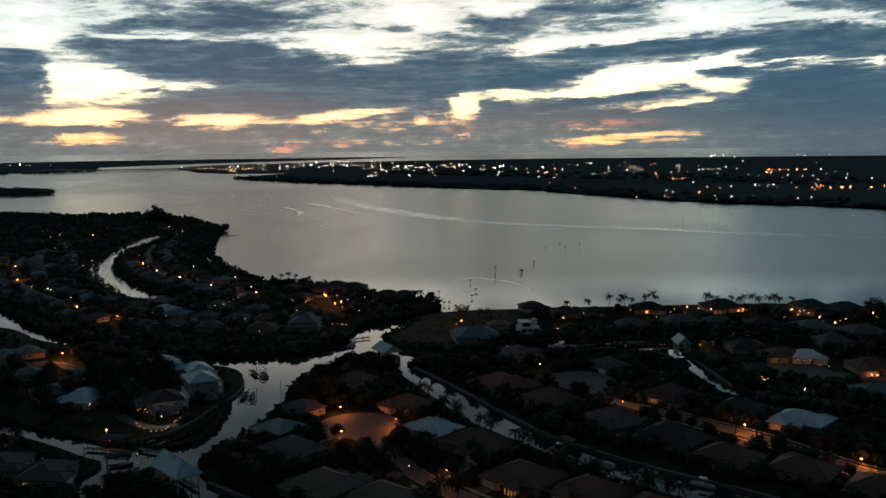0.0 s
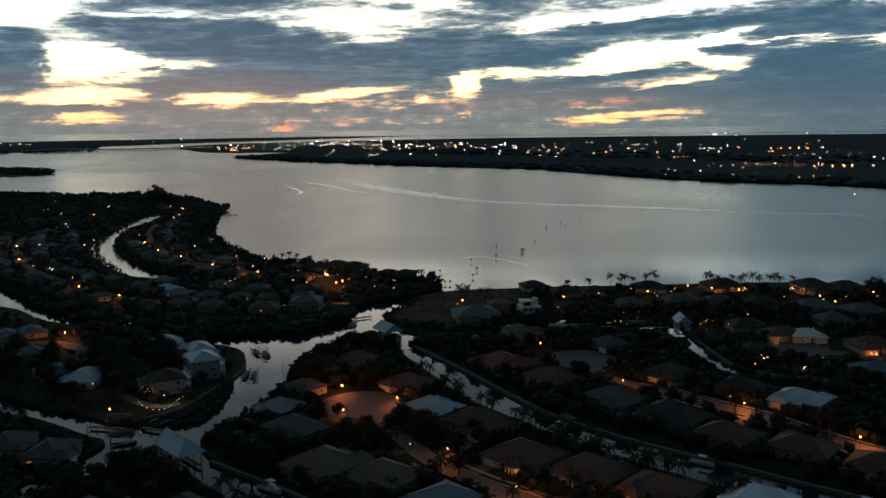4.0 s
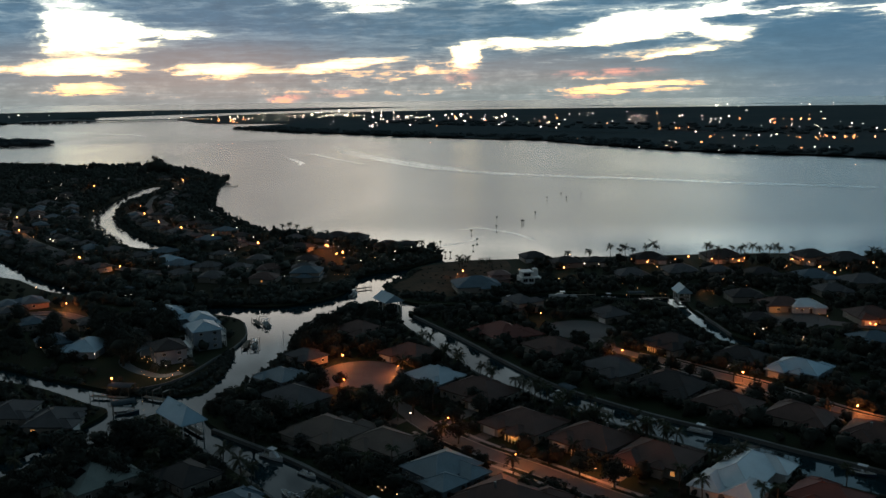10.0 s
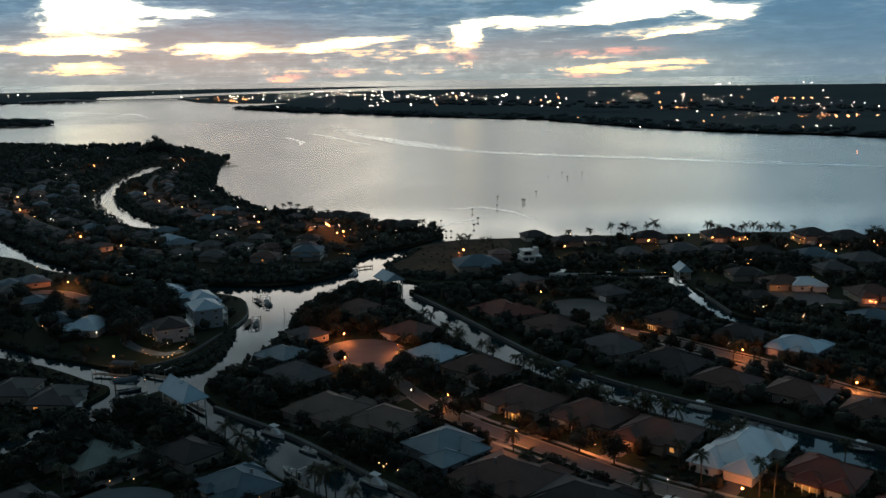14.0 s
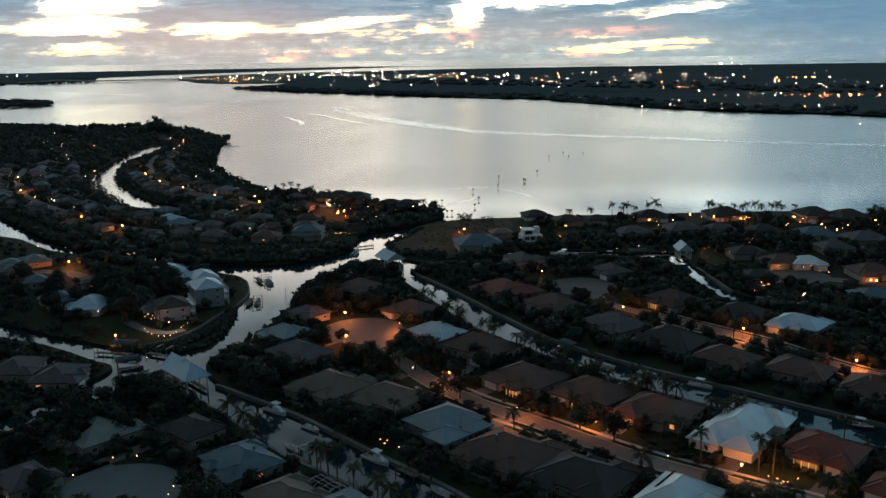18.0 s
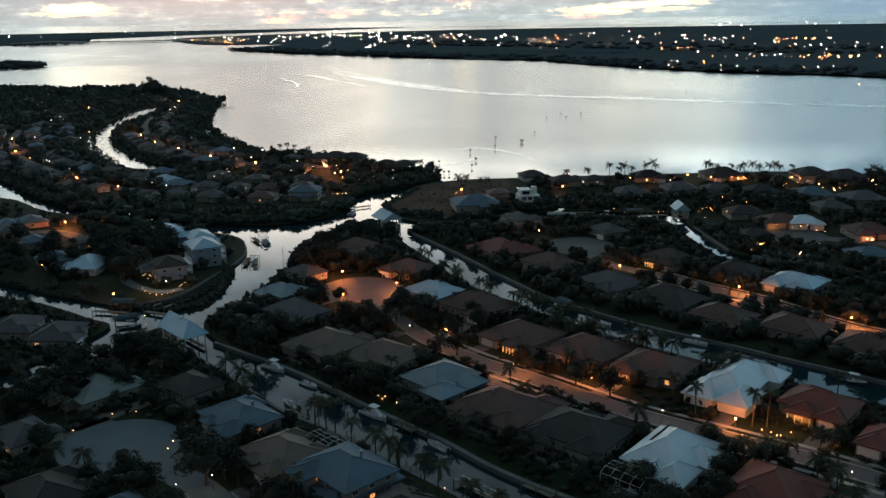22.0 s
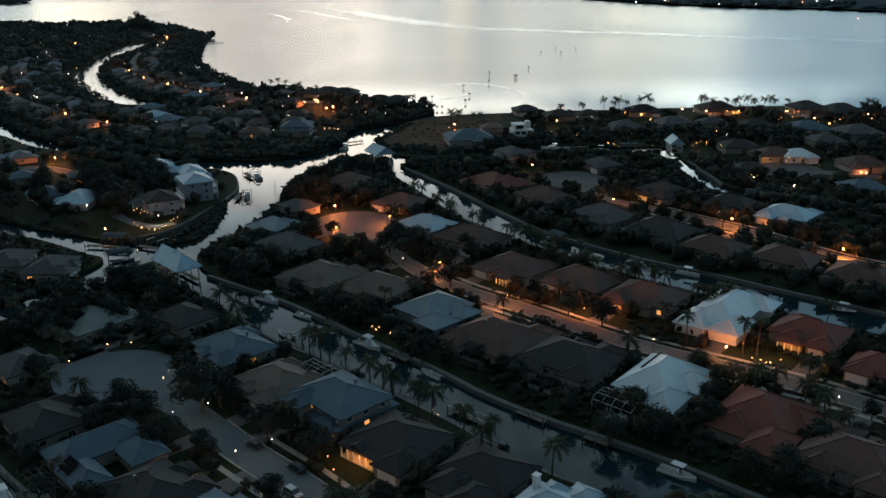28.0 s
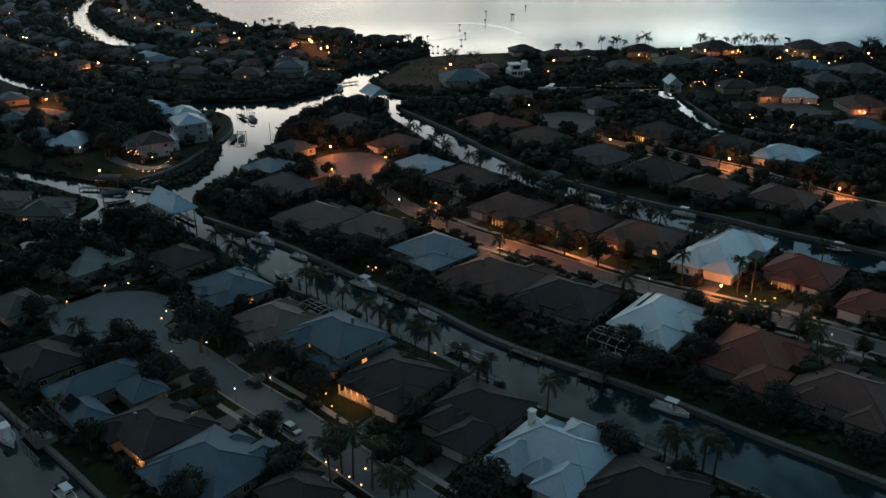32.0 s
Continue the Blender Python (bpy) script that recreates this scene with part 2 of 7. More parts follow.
def water_mat():
    m = bpy.data.materials.new("water")
    m.use_nodes = True
    t = m.node_tree
    b = t.nodes["Principled BSDF"]
    co = t.nodes.new("ShaderNodeNewGeometry").outputs["Position"]
    b.inputs["Base Color"].default_value = (0.008, 0.024, 0.030, 1)
    b.inputs["IOR"].default_value = 1.38
    b.inputs["Specular IOR Level"].default_value = 0.5
    s = t.nodes.new("ShaderNodeVectorMath")
    s.operation = "MULTIPLY"
    wire(t, s, 0, co)
    s.inputs[1].default_value = (1.0, 0.45, 1.0)
    calm = grain(t, s.outputs[0], 0.006, 3.0, 0.55, 0.8)
    # the open river is ruffled, the sheltered canals lie smooth
    at = t.nodes.new("ShaderNodeSeparateXYZ")
    wire(t, at, 0, co)
    open_water = step(t, at.outputs[1], 560.0, 760.0)
    still = calc(t, "ADD", 0.055, calc(t, "MULTIPLY", open_water, 0.17))
    wire(t, b, "Roughness", calc(t, "ADD", still, calc(t, "MULTIPLY", calc(t, "MULTIPLY", step(t, calm, 0.15, 0.85), 0.035), calc(t, "ADD", 0.3, open_water))))
    n = t.nodes.new("ShaderNodeBump")
    n.inputs["Distance"].default_value = 0.06
    wire(t, n, "Strength", calc(t, "MULTIPLY", calc(t, "SUBTRACT", 1.0, open_water), calc(t, "ADD", 0.03, calc(t, "MULTIPLY", step(t, calm, 0.4, 0.7), 0.07))))
    wire(t, n, "Height", grain(t, co, 0.7, 3.0, 0.6))
    t.links.new(n.outputs[0], b.inputs["Normal"])
    return m


def roof_mat(name, base, other, rough=0.75, pitch=3.0, metal=0.0, seam=False):
    """Roofing in courses (tiles) or standing seams, in the roof's own coordinates."""
    m = bpy.data.materials.new(name)
    m.use_nodes = True
    t = m.node_tree
    b = t.nodes["Principled BSDF"]
    co = t.nodes.new("ShaderNodeTexCoord").outputs["Object"]
    f = calc(t, "ADD", calc(t, "MULTIPLY", grain(t, co, 0.22, 4.0), 0.9), calc(t, "MULTIPLY", grain(t, co, 2.6, 3.0), 0.7))
    col = blend(t, step(t, f, 0.5, 1.1), (*base, 1), (*other, 1))
    info = t.nodes.new("ShaderNodeObjectInfo")
    v = calc(t, "ADD", 0.86, calc(t, "MULTIPLY", info.outputs["Random"], 0.28))
    col = blend(t, 1.0, col, vec3(t, v, v, v), "MULTIPLY")
    t.links.new(col, b.inputs["Base Color"])
    b.inputs["Roughness"].default_value, b.inputs["Metallic"].default_value = rough, metal
    sp = t.nodes.new("ShaderNodeSeparateXYZ")
    wire(t, sp, 0, co)
    if seam:
        h = calc(t, "PINGPONG", calc(t, "ADD", sp.outputs[0], sp.outputs[1]), 0.25)
        h = step(t, h, 0.0, 0.04)
    else:
        h = calc(t, "FRACT", calc(t, "MULTIPLY", sp.outputs[2], 7.0))
        h = calc(t, "ADD", h, calc(t, "MULTIPLY", calc(t, "PINGPONG", calc(t, "ADD", sp.outputs[0], sp.outputs[1]), 0.17), 3.0))
    n = t.nodes.new("ShaderNodeBump")
    n.inputs["Strength"].default_value, n.inputs["Distance"].default_value = 0.5, 0.05
    wire(t, n, "Height", h)
    t.links.new(n.outputs[0], b.inputs["Normal"])
    return m


def wake_mat():
    """Churned water: a bright broken sheen made by metal-like reflectance, thin at its sides."""
    m = surface("wake_slick", (0.78, 0.78, 0.77), 0.27, 0.25, 0.01, 0.05, metal=0.9)
    t = m.node_tree
    at = t.nodes.new("ShaderNodeAttribute")
    at.attribute_name = "fade"
    co = t.nodes.new("ShaderNodeNewGeometry").outputs["Position"]
    broken = calc(t, "ADD", 0.35, calc(t, "MULTIPLY", grain(t, co, 0.05, 4.0, 0.65), 0.9))
    wire(t, t.nodes["Principled BSDF"], "Alpha", calc(t, "MULTIPLY", calc(t, "MULTIPLY", at.outputs["Fac"], broken), 1.25, clamp=True))
    return m


M = {
    "water": water_mat(),
    "grass": surface("lawn_grass", (0.012, 0.022, 0.010), 0.95, 0.4, 0.06, 1.2, bump=0.08, other=(0.019, 0.023, 0.012), spec=0.1),
    "scrub": surface("scrub_ground", (0.014, 0.020, 0.011), 0.95, 0.4, 0.02, 0.5, other=(0.028, 0.027, 0.018), spec=0.05),
    "dry": surface("dry_brown_grass", (0.090, 0.058, 0.040), 0.95, 0.4, 0.05, 0.5, bump=0.05, other=(0.036, 0.034, 0.022), spec=0.05),
    # distance haze is mixed into this colour: paler and bluer than near woods
    "far_land_hazed": surface("far_woods", (0.055, 0.078, 0.086), 1.0, 0.4, 0.004, 0.05, other=(0.075, 0.092, 0.095), spec=0.0),
    "asphalt": surface("grey_asphalt", (0.085, 0.085, 0.085), 0.9, 0.25, 0.08, 3.0, bump=0.01),
    "pavers": surface("grey_tan_pavers", (0.105, 0.10, 0.096), 0.85, 0.25, 0.15, 2.5, bump=0.02, tint=0.1),
    "pale_road": surface("pale_concrete_road", (0.10, 0.125, 0.138), 0.85, 0.2, 0.1, 2.0, bump=0.01),
    "concrete": surface("pale_concrete", (0.32, 0.31, 0.295), 0.85, 0.3, 0.12, 2.0, bump=0.01),
    "seawall": surface("weathered_seawall", (0.14, 0.145, 0.14), 0.85, 0.35, 0.1, 1.5, bump=0.02),
    "mud": surface("wet_bank", (0.04, 0.036, 0.03), 0.7, 0.3, 0.1, 1.0),
    "stucco": surface("stucco", (0.33, 0.30, 0.26), 0.9, 0.15, 0.3, 3.0, tint=0.15, local=True),
    "stucco_blue": surface("blue_grey_stucco", (0.26, 0.31, 0.35), 0.9, 0.15, 0.3, 3.0, tint=0.1, local=True),
    "stucco_white": surface("white_stucco", (0.72, 0.72, 0.70), 0.9, 0.1, 0.3, 3.0, local=True),
    "stucco_pink": surface("pink_stucco", (0.50, 0.32, 0.28), 0.9, 0.15, 0.3, 3.0, local=True),
    "trim": surface("white_trim", (0.72, 0.72, 0.70), 0.6, 0.1, 0.5, 4.0, local=True),
    "wood": surface("grey_timber", (0.17, 0.145, 0.115), 0.85, 0.4, 0.5, 6.0, bump=0.01),
    "door": surface("dark_door", (0.10, 0.07, 0.05), 0.5, 0.3, 0.6, 5.0, local=True),
    "pane": surface("window_glass", (0.012, 0.015, 0.018), 0.06, 0.2, 0.5, 2.0, spec=0.6),
    "screen": surface("bronze_cage_bar", (0.10, 0.10, 0.10), 0.5, 0.2, 0.5, 3.0, metal=0.4),
    "white_bar": surface("white_cage_bar", (0.65, 0.65, 0.65), 0.5, 0.1, 0.5, 3.0),
    "bark": surface("grey_bark", (0.085, 0.07, 0.055), 0.95, 0.4, 1.0, 8.0, bump=0.02),
    "leaf": surface("broad_leaves", (0.037, 0.044, 0.036), 0.9, 0.4, 0.1, 1.2, other=(0.026, 0.031, 0.026), tint=0.3, spec=0.16),
    "frond": surface("palm_fronds", (0.024, 0.036, 0.018), 0.7, 0.4, 0.2, 1.5, other=(0.032, 0.032, 0.018), tint=0.25, spec=0.12),
    "mangrove": surface("mangrove_leaves", (0.058, 0.070, 0.060), 0.85, 0.4, 0.03, 0.4, tint=0.1, spec=0.14),
    "gelcoat": surface("white_gelcoat", (0.62, 0.64, 0.66), 0.3, 0.1, 0.5, 2.0),
    "navy": surface("dark_blue_hull", (0.02, 0.035, 0.07), 0.3, 0.1, 0.5, 2.0),
    "vinyl": surface("tan_boat_deck", (0.34, 0.32, 0.28), 0.7, 0.2, 1.0, 5.0),
    "metal": surface("dull_metal", (0.32, 0.33, 0.34), 0.4, 0.2, 1.0, 5.0, metal=0.8),
    "black": surface("black_rubber", (0.02, 0.02, 0.02), 0.8, 0.2, 1.0, 5.0),
    "silver": surface("silver_car_paint", (0.42, 0.44, 0.46), 0.3, 0.05, 1.0, 5.0, metal=0.5),
    "char": surface("dark_car_paint", (0.03, 0.03, 0.035), 0.3, 0.05, 1.0, 5.0, metal=0.2),
    "white_car": surface("white_car_paint", (0.65, 0.66, 0.67), 0.3, 0.05, 1.0, 5.0),
    "solar": surface("black_pool_heater", (0.012, 0.012, 0.014), 0.95, 0.3, spec=0.05, big=0.5, small=5.0),
    "wake_sheen": wake_mat(),
    "amber": glow_mat("amber_lamp", (1.0, 0.32, 0.08), 14.0),
    "warm": glow_mat("warm_lamp", (1.0, 0.50, 0.20), 5.0),
    "cool": glow_mat("white_lamp", (1.0, 0.80, 0.60), 6.0),
    "town": glow_mat("town_lamp", (1.0, 0.82, 0.66), 11.0),
    "town_amber": glow_mat("town_amber_lamp", (1.0, 0.33, 0.11), 11.0),
    "lit": glow_mat("lit_window", (1.0, 0.42, 0.11), 0.4),
}
ROOFS = {
    "dark": roof_mat("charcoal_shingle", (0.034, 0.031, 0.031), (0.022, 0.020, 0.020), 0.9),
    "brown": roof_mat("brown_tile", (0.100, 0.056, 0.046), (0.066, 0.038, 0.031), 0.85),
    "tan": roof_mat("tan_tile", (0.135, 0.102, 0.084), (0.095, 0.074, 0.062), 0.85),
    "red": roof_mat("red_tile", (0.170, 0.053, 0.039), (0.119, 0.039, 0.031), 0.85),
    "grey": roof_mat("grey_shingle", (0.083, 0.083, 0.086), (0.056, 0.056, 0.060), 0.9),
    "slate": roof_mat("slate_tile", (0.075, 0.125, 0.160), (0.052, 0.09, 0.118), 0.8),
    "blue": roof_mat("blue_grey_metal", (0.125, 0.190, 0.230), (0.09, 0.14, 0.17), 0.5, metal=0.15, seam=True),
    "sage": roof_mat("sage_tile", (0.17, 0.20, 0.185), (0.11, 0.14, 0.13), 0.8),
    "paleblue": roof_mat("pale_blue_metal", (0.27, 0.41, 0.50), (0.21, 0.33, 0.41), 0.5, metal=0.1, seam=True),
    "pale": roof_mat("pale_grey_metal", (0.33, 0.43, 0.50), (0.26, 0.35, 0.41), 0.5, metal=0.1, seam=True),
    "white": roof_mat("white_metal", (0.52, 0.62, 0.67), (0.43, 0.52, 0.57), 0.45, metal=0.05, seam=True),
    "pink": roof_mat("rose_tile", (0.20, 0.12, 0.11), (0.15, 0.09, 0.08), 0.85),
}
ROOF_WORDS = {"dark": "charcoal shingle", "brown": "brown tile", "tan": "tan tile", "red": "red tile", "grey": "grey shingle", "slate": "slate-grey tile",
              "blue": "blue-grey metal", "sage": "sage-green tile", "paleblue": "pale blue metal", "pale": "pale grey metal", "white": "white metal", "pink": "rose tile"}

# ---- building helpers ----
from mathutils.geometry import tessellate_polygon

rng = random.Random(11)
GROUND = 1.0


def link_mesh(name, bm, material, parent=None, label=""):
    me = bpy.data.meshes.new(name)
    bm.to_mesh(me)
    bm.free()
    return link_data(name, me, material, parent, label)


def link_data(name, me, material=None, parent=None, label=""):
    if material and not me.materials:
        me.materials.append(material)
    ob = new(name, me)
    if parent:
        ob.parent = parent
    if label:
        ob["label"] = label
    return ob


def part(name, bm, material, parent, label=""):
    """One bmesh as one mesh object under a thing or a part."""
    return link_mesh(name, bm, material, parent, label)


def raw(name, verts, faces, material, parent=None, label="", smooth=False):
    me = bpy.data.meshes.new(name)
    me.from_pydata(verts, [], faces)
    if smooth:
        me.polygons.foreach_set("use_smooth", [True] * len(me.polygons))
    me.update()
    return link_data(name, me, material, parent, label)


def brick_of(bm, x0, x1, y0, y1, z0, z1, m=None):
    """A box added to bm, optionally turned by m."""
    p = [Vector((x, y, z)) for z in (z0, z1) for x, y in ((x0, y0), (x1, y0), (x1, y1), (x0, y1))]
    v = [bm.verts.new(m @ q if m else q) for q in p]
    for f in ((3, 2, 1, 0), (4, 5, 6, 7), (0, 1, 5, 4), (1, 2, 6, 5), (2, 3, 7, 6), (3, 0, 4, 7)):
        bm.faces.new([v[i] for i in f])
    return bm


def block(x0, x1, y0, y1, z0, z1, m=None):
    return brick_of(bmesh.new(), x0, x1, y0, y1, z0, z1, m)


def rod(bm, a, b, r0, r1=None, n=6):
    """A tapered rod from a to b added to bm."""
    a, b = Vector(a), Vector(b)
    r1 = r0 if r1 is None else r1
    q = (b - a).to_track_quat("Z", "Y")
    rings = []
    for c, r in ((a, r0), (b, r1)):
        rings.append([bm.verts.new(c + q @ Vector((r * math.cos(k * 2 * math.pi / n), r * math.sin(k * 2 * math.pi / n), 0))) for k in range(n)])
    for k in range(n):
        bm.faces.new((rings[0][k], rings[0][(k + 1) % n], rings[1][(k + 1) % n], rings[1][k]))
    bm.faces.new(rings[0][::-1]), bm.faces.new(rings[1])
    return bm


def soft_line(pts, closed=False, n=4):
    """A smooth line through plan points."""
    out, c = [], len(pts)
    for i in range(c if closed else c - 1):
        p0 = pts[(i - 1) % c] if closed or i else pts[i]
        p1, p2 = pts[i], pts[(i + 1) % c]
        p3 = pts[(i + 2) % c] if closed or i + 2 < c else p2
        for k in range(n):
            t = k / n
            out.append(tuple(0.5 * (2 * b + (d - a) * t + (2 * a - 5 * b + 4 * d - e) * t * t + (3 * b - a - 3 * d + e) * t ** 3)
                             for a, b, d, e in zip(p0, p1, p2, p3)))
    if not closed:
        out.append(pts[-1])
    return out


def inside(x, y, poly):
    hit = False
    for (a, b), (c, d) in zip(poly, poly[1:] + poly[:1]):
        if (b > y) != (d > y) and x < (c - a) * (y - b) / (d - b) + a:
            hit = not hit
    return hit


def near_line(x, y, pts):
    """Distance from a plan point to a line of plan points."""
    best = 1e9
    for (a, b), (c, d) in zip(pts, pts[1:]):
        dx, dy = c - a, d - b
        t = max(0, min(1, ((x - a) * dx + (y - b) * dy) / (dx * dx + dy * dy + 1e-9)))
        best = min(best, math.hypot(x - a - t * dx, y - b - t * dy))
    return best


def ribbon(name, pts, width, z0, z1, material, parent=None, label="", offset=0.0):
    """A strip of that width and thickness along a plan line."""
    verts, faces = [], []
    for i, (x, y) in enumerate(pts):
        a, b = pts[max(i - 1, 0)], pts[min(i + 1, len(pts) - 1)]
        d = Vector((b[0] - a[0], b[1] - a[1])).normalized()
        n = Vector((-d.y, d.x))
        for s in (offset + width / 2, offset - width / 2):
            verts += [(x + n.x * s, y + n.y * s, z1), (x + n.x * s, y + n.y * s, z0)]
    for i in range(len(pts) - 1):
        k = 4 * i
        faces += [(k, k + 2, k + 6, k + 4), (k + 1, k + 5, k + 7, k + 3), (k, k + 4, k + 5, k + 1), (k + 2, k + 3, k + 7, k + 6)]
    k = 4 * (len(pts) - 1)
    faces += [(0, 1, 3, 2), (k, k + 2, k + 3, k + 1)]
    return raw(name, verts, faces, material, parent, label)


def slab(name, rim, z0, z1, material, holes=(), parent=None, label="", foot=0.0):
    """A plate with a plan outline and upright (or sloping, by foot) edges."""
    loops = [rim, *holes]
    tris = tessellate_polygon([[Vector((x, y, 0)) for x, y in l] for l in loops])
    flat = [p for l in loops for p in l]
    verts = [(x, y, z1) for x, y in flat]
    faces = []
    for f in tris:
        a, b, c = (Vector(flat[i]) for i in f)
        faces.append(f if (b - a).cross(c - a) > 0 else f[::-1])
    base = 0
    for l in loops:
        k0 = len(verts)
        n = len(l)
        for i, (x, y) in enumerate(l):
            a, b = l[i - 1], l[(i + 1) % n]
            d = Vector((b[0] - a[0], b[1] - a[1]))
            d = d.normalized() if d.length else d
            verts.append((x + d.y * foot, y - d.x * foot, z0))
        for i in range(n):
            j = (i + 1) % n
            faces.append((base + i, k0 + i, k0 + j, base + j))
        base += n
    return raw(name, verts, faces, material, parent, label)


def rough_rim(pts, amount, n=4):
    out = []
    for x, y in soft_line(pts, True, n):
        d = noise.noise(Vector((x * 0.05, y * 0.05, 3))) * amount
        e = noise.noise(Vector((x * 0.05, y * 0.05, 9))) * amount
        out.append((x + d, y + e))
    return out


# ---- the setting: one sheet of water, blocks of low land between the canals, a far shore ----
def far(x, y, z=0.0):
    """Beyond 2.5 km the country rises gently, so that it closes the view at the horizon."""
    d = math.hypot(x, y)
    if d < 2500:
        return (x, y, z)
    k = 4850 / (d + 2350)
    return (x * k, y * k, 105 * (1 - k) + z * k)


def water_sheet():
    rings = [0, 60, 200, 500, 900, 1400, 2000, 2500, 2900, 3400, 4000, 4800, 6000, 8000, 11000, 15000, 20000, 40000, 100000]
    n = 72
    verts, faces = [], []
    for r in rings:
        for k in range(n):
            a = 2 * math.pi * k / n
            verts.append(far(r * math.sin(a), r * math.cos(a)))
    for i in range(len(rings) - 1):
        for k in range(n):
            faces.append((i * n + k, (i + 1) * n + k, (i + 1) * n + (k + 1) % n, i * n + (k + 1) % n)[::-1])
    ob = raw("water", verts, faces, M["water"])
    return tagged(ob, "calm grey river and canals mirroring the dusk sky", "water", kind="structure")


water_sheet()

BLOCKS = {
    "middle": [(-24, 436), (-33, 435), (-44, 429), (-55, 420), (-63, 408), (-68, 385), (-67, 356), (-70, 333), (-72, 318), (-77, 305), (-84, 292), (-83, 280), (-76, 268),
               (-65, 257), (-47, 242), (-35, 230), (-21, 215), (-2, 196), (10, 182), (22, 171), (45, 153), (61, 138), (78, 123), (128, 78), (180, 150),
               (95, 229), (84, 238), (63, 257), (42, 281), (22, 306), (8, 328), (-1, 348), (-14, 381), (-22, 405)],
    "near": [(-99, 281), (-90, 271), (-78, 253), (-58, 230), (-44, 213), (-31, 202), (-12, 183), (2, 169), (18, 151), (35, 138), (52, 123), (95, 85),
             (60, 30), (0, 60), (-59, 123), (-72, 136), (-92, 155), (-118, 182), (-150, 212), (-127, 231), (-120, 247), (-111, 255), (-106, 267)],
    "corner": [(-240, 350), (-174, 320), (-148, 307), (-128, 292), (-117, 284), (-121, 266), (-128, 253), (-136, 240), (-170, 215), (-240, 230)],
    "bend": [(-112, 419), (-99, 407), (-91, 381), (-92, 360), (-96, 345), (-100, 327), (-105, 315), (-114, 308), (-126, 307), (-138, 313), (-147, 317), (-164, 327),
             (-182, 337), (-260, 372), (-420, 480), (-420, 600), (-276, 523), (-250, 504), (-225, 479), (-170, 448), (-135, 427)],
    "right": [(-19, 421), (-12, 406), (2, 380), (14, 356), (24, 335), (34, 316), (43, 302), (60, 283), (75, 269), (90, 257), (103, 245), (123, 228), (160, 195), (300, 90),
              (420, 170), (305, 235), (174, 322), (154, 337), (130, 352), (119, 363), (117, 380), (115, 406), (113, 434), (98, 444), (70, 452), (42, 444), (24, 432),
              (10, 429), (-6, 425)],
    "river": [(-18, 538), (-24, 522), (-23, 511), (-31, 497), (-35, 484), (-33, 468), (-26, 453), (-17, 440), (-3, 436), (10, 436), (20, 441), (39, 453), (70, 460), (98, 453), (122, 449), (122, 417), (125, 393),
              (127, 367), (138, 357), (158, 344), (178, 328), (310, 245), (480, 250), (520, 480), (284, 556), (230, 572), (173, 572), (116, 568), (78, 567), (40, 562), (18, 560), (-4, 552)],
}
FINGER = [(-2, 581), (-11, 557), (-22, 539), (-36, 527), (-50, 517), (-55, 506), (-55, 480), (-59, 459), (-75, 442), (-94, 437), (-114, 438), (-136, 443), (-167, 461), (-219, 488),
          (-262, 534), (-306, 589), (-420, 690), (-700, 900), (-980, 1300), (-780, 1500), (-623, 1440), (-500, 1440), (-393, 1330), (-300, 1165), (-283, 1074),
          (-271, 994), (-246, 884), (-207, 800), (-160, 722), (-119, 682), (-86, 655), (-58, 628), (-22, 605)]
CRESCENT = [(-366, 1105), (-377, 1052), (-366, 976), (-352, 894), (-337, 824), (-322, 780), (-300, 732), (-279, 696), (-254, 658), (-228, 627), (-199, 618), (-199, 634), (-216, 644),
            (-235, 666), (-256, 700), (-276, 734), (-303, 799), (-325, 865), (-346, 952), (-350, 1014), (-358, 1090)]
LANDS = {}
for key, rim in BLOCKS.items():
    LANDS[key] = rough_rim(rim, 0.6)
    ob = slab("ground", LANDS[key], -1.5, GROUND, M["grass"])
    tagged(ob, "low lawn-covered land between the canals", "ground", kind="structure")
LANDS["finger"] = rough_rim(FINGER, 5.0)
SLOT = rough_rim(CRESCENT, 2.0)
tagged(slab("ground", LANDS["finger"], -1.0, 0.9, M["scrub"], [SLOT], foot=1.5), "dark wooded peninsula with a curved canal", "ground", kind="structure")

FRINGE = [(-91.5, 362), (-88, 340), (-87.5, 321), (-89.5, 305), (-96, 300), (-107, 302.5), (-120, 302.5), (-127, 306), (-114, 308.5), (-105, 315.5), (-100, 327.5), (-96, 345)]
tagged(slab("ground", rough_rim(FRINGE, 1.0), -1.0, 0.2, M["scrub"]), "muddy shelf at the foot of the seawall", "ground", kind="structure")

SPIT = [(-15, 537), (-20, 522), (-19, 510), (-26, 497), (-30, 484), (-28, 470), (-20, 462), (-8, 456), (8, 455), (24, 462), (26, 480), (34, 505), (40, 530), (40, 556), (18, 556), (-2, 549)]
tagged(slab("ground", rough_rim(SPIT, 4.0), 0.5, GROUND + 0.05, M["dry"]), "open spit of dry brown grass at the channel mouth", "ground", kind="structure")

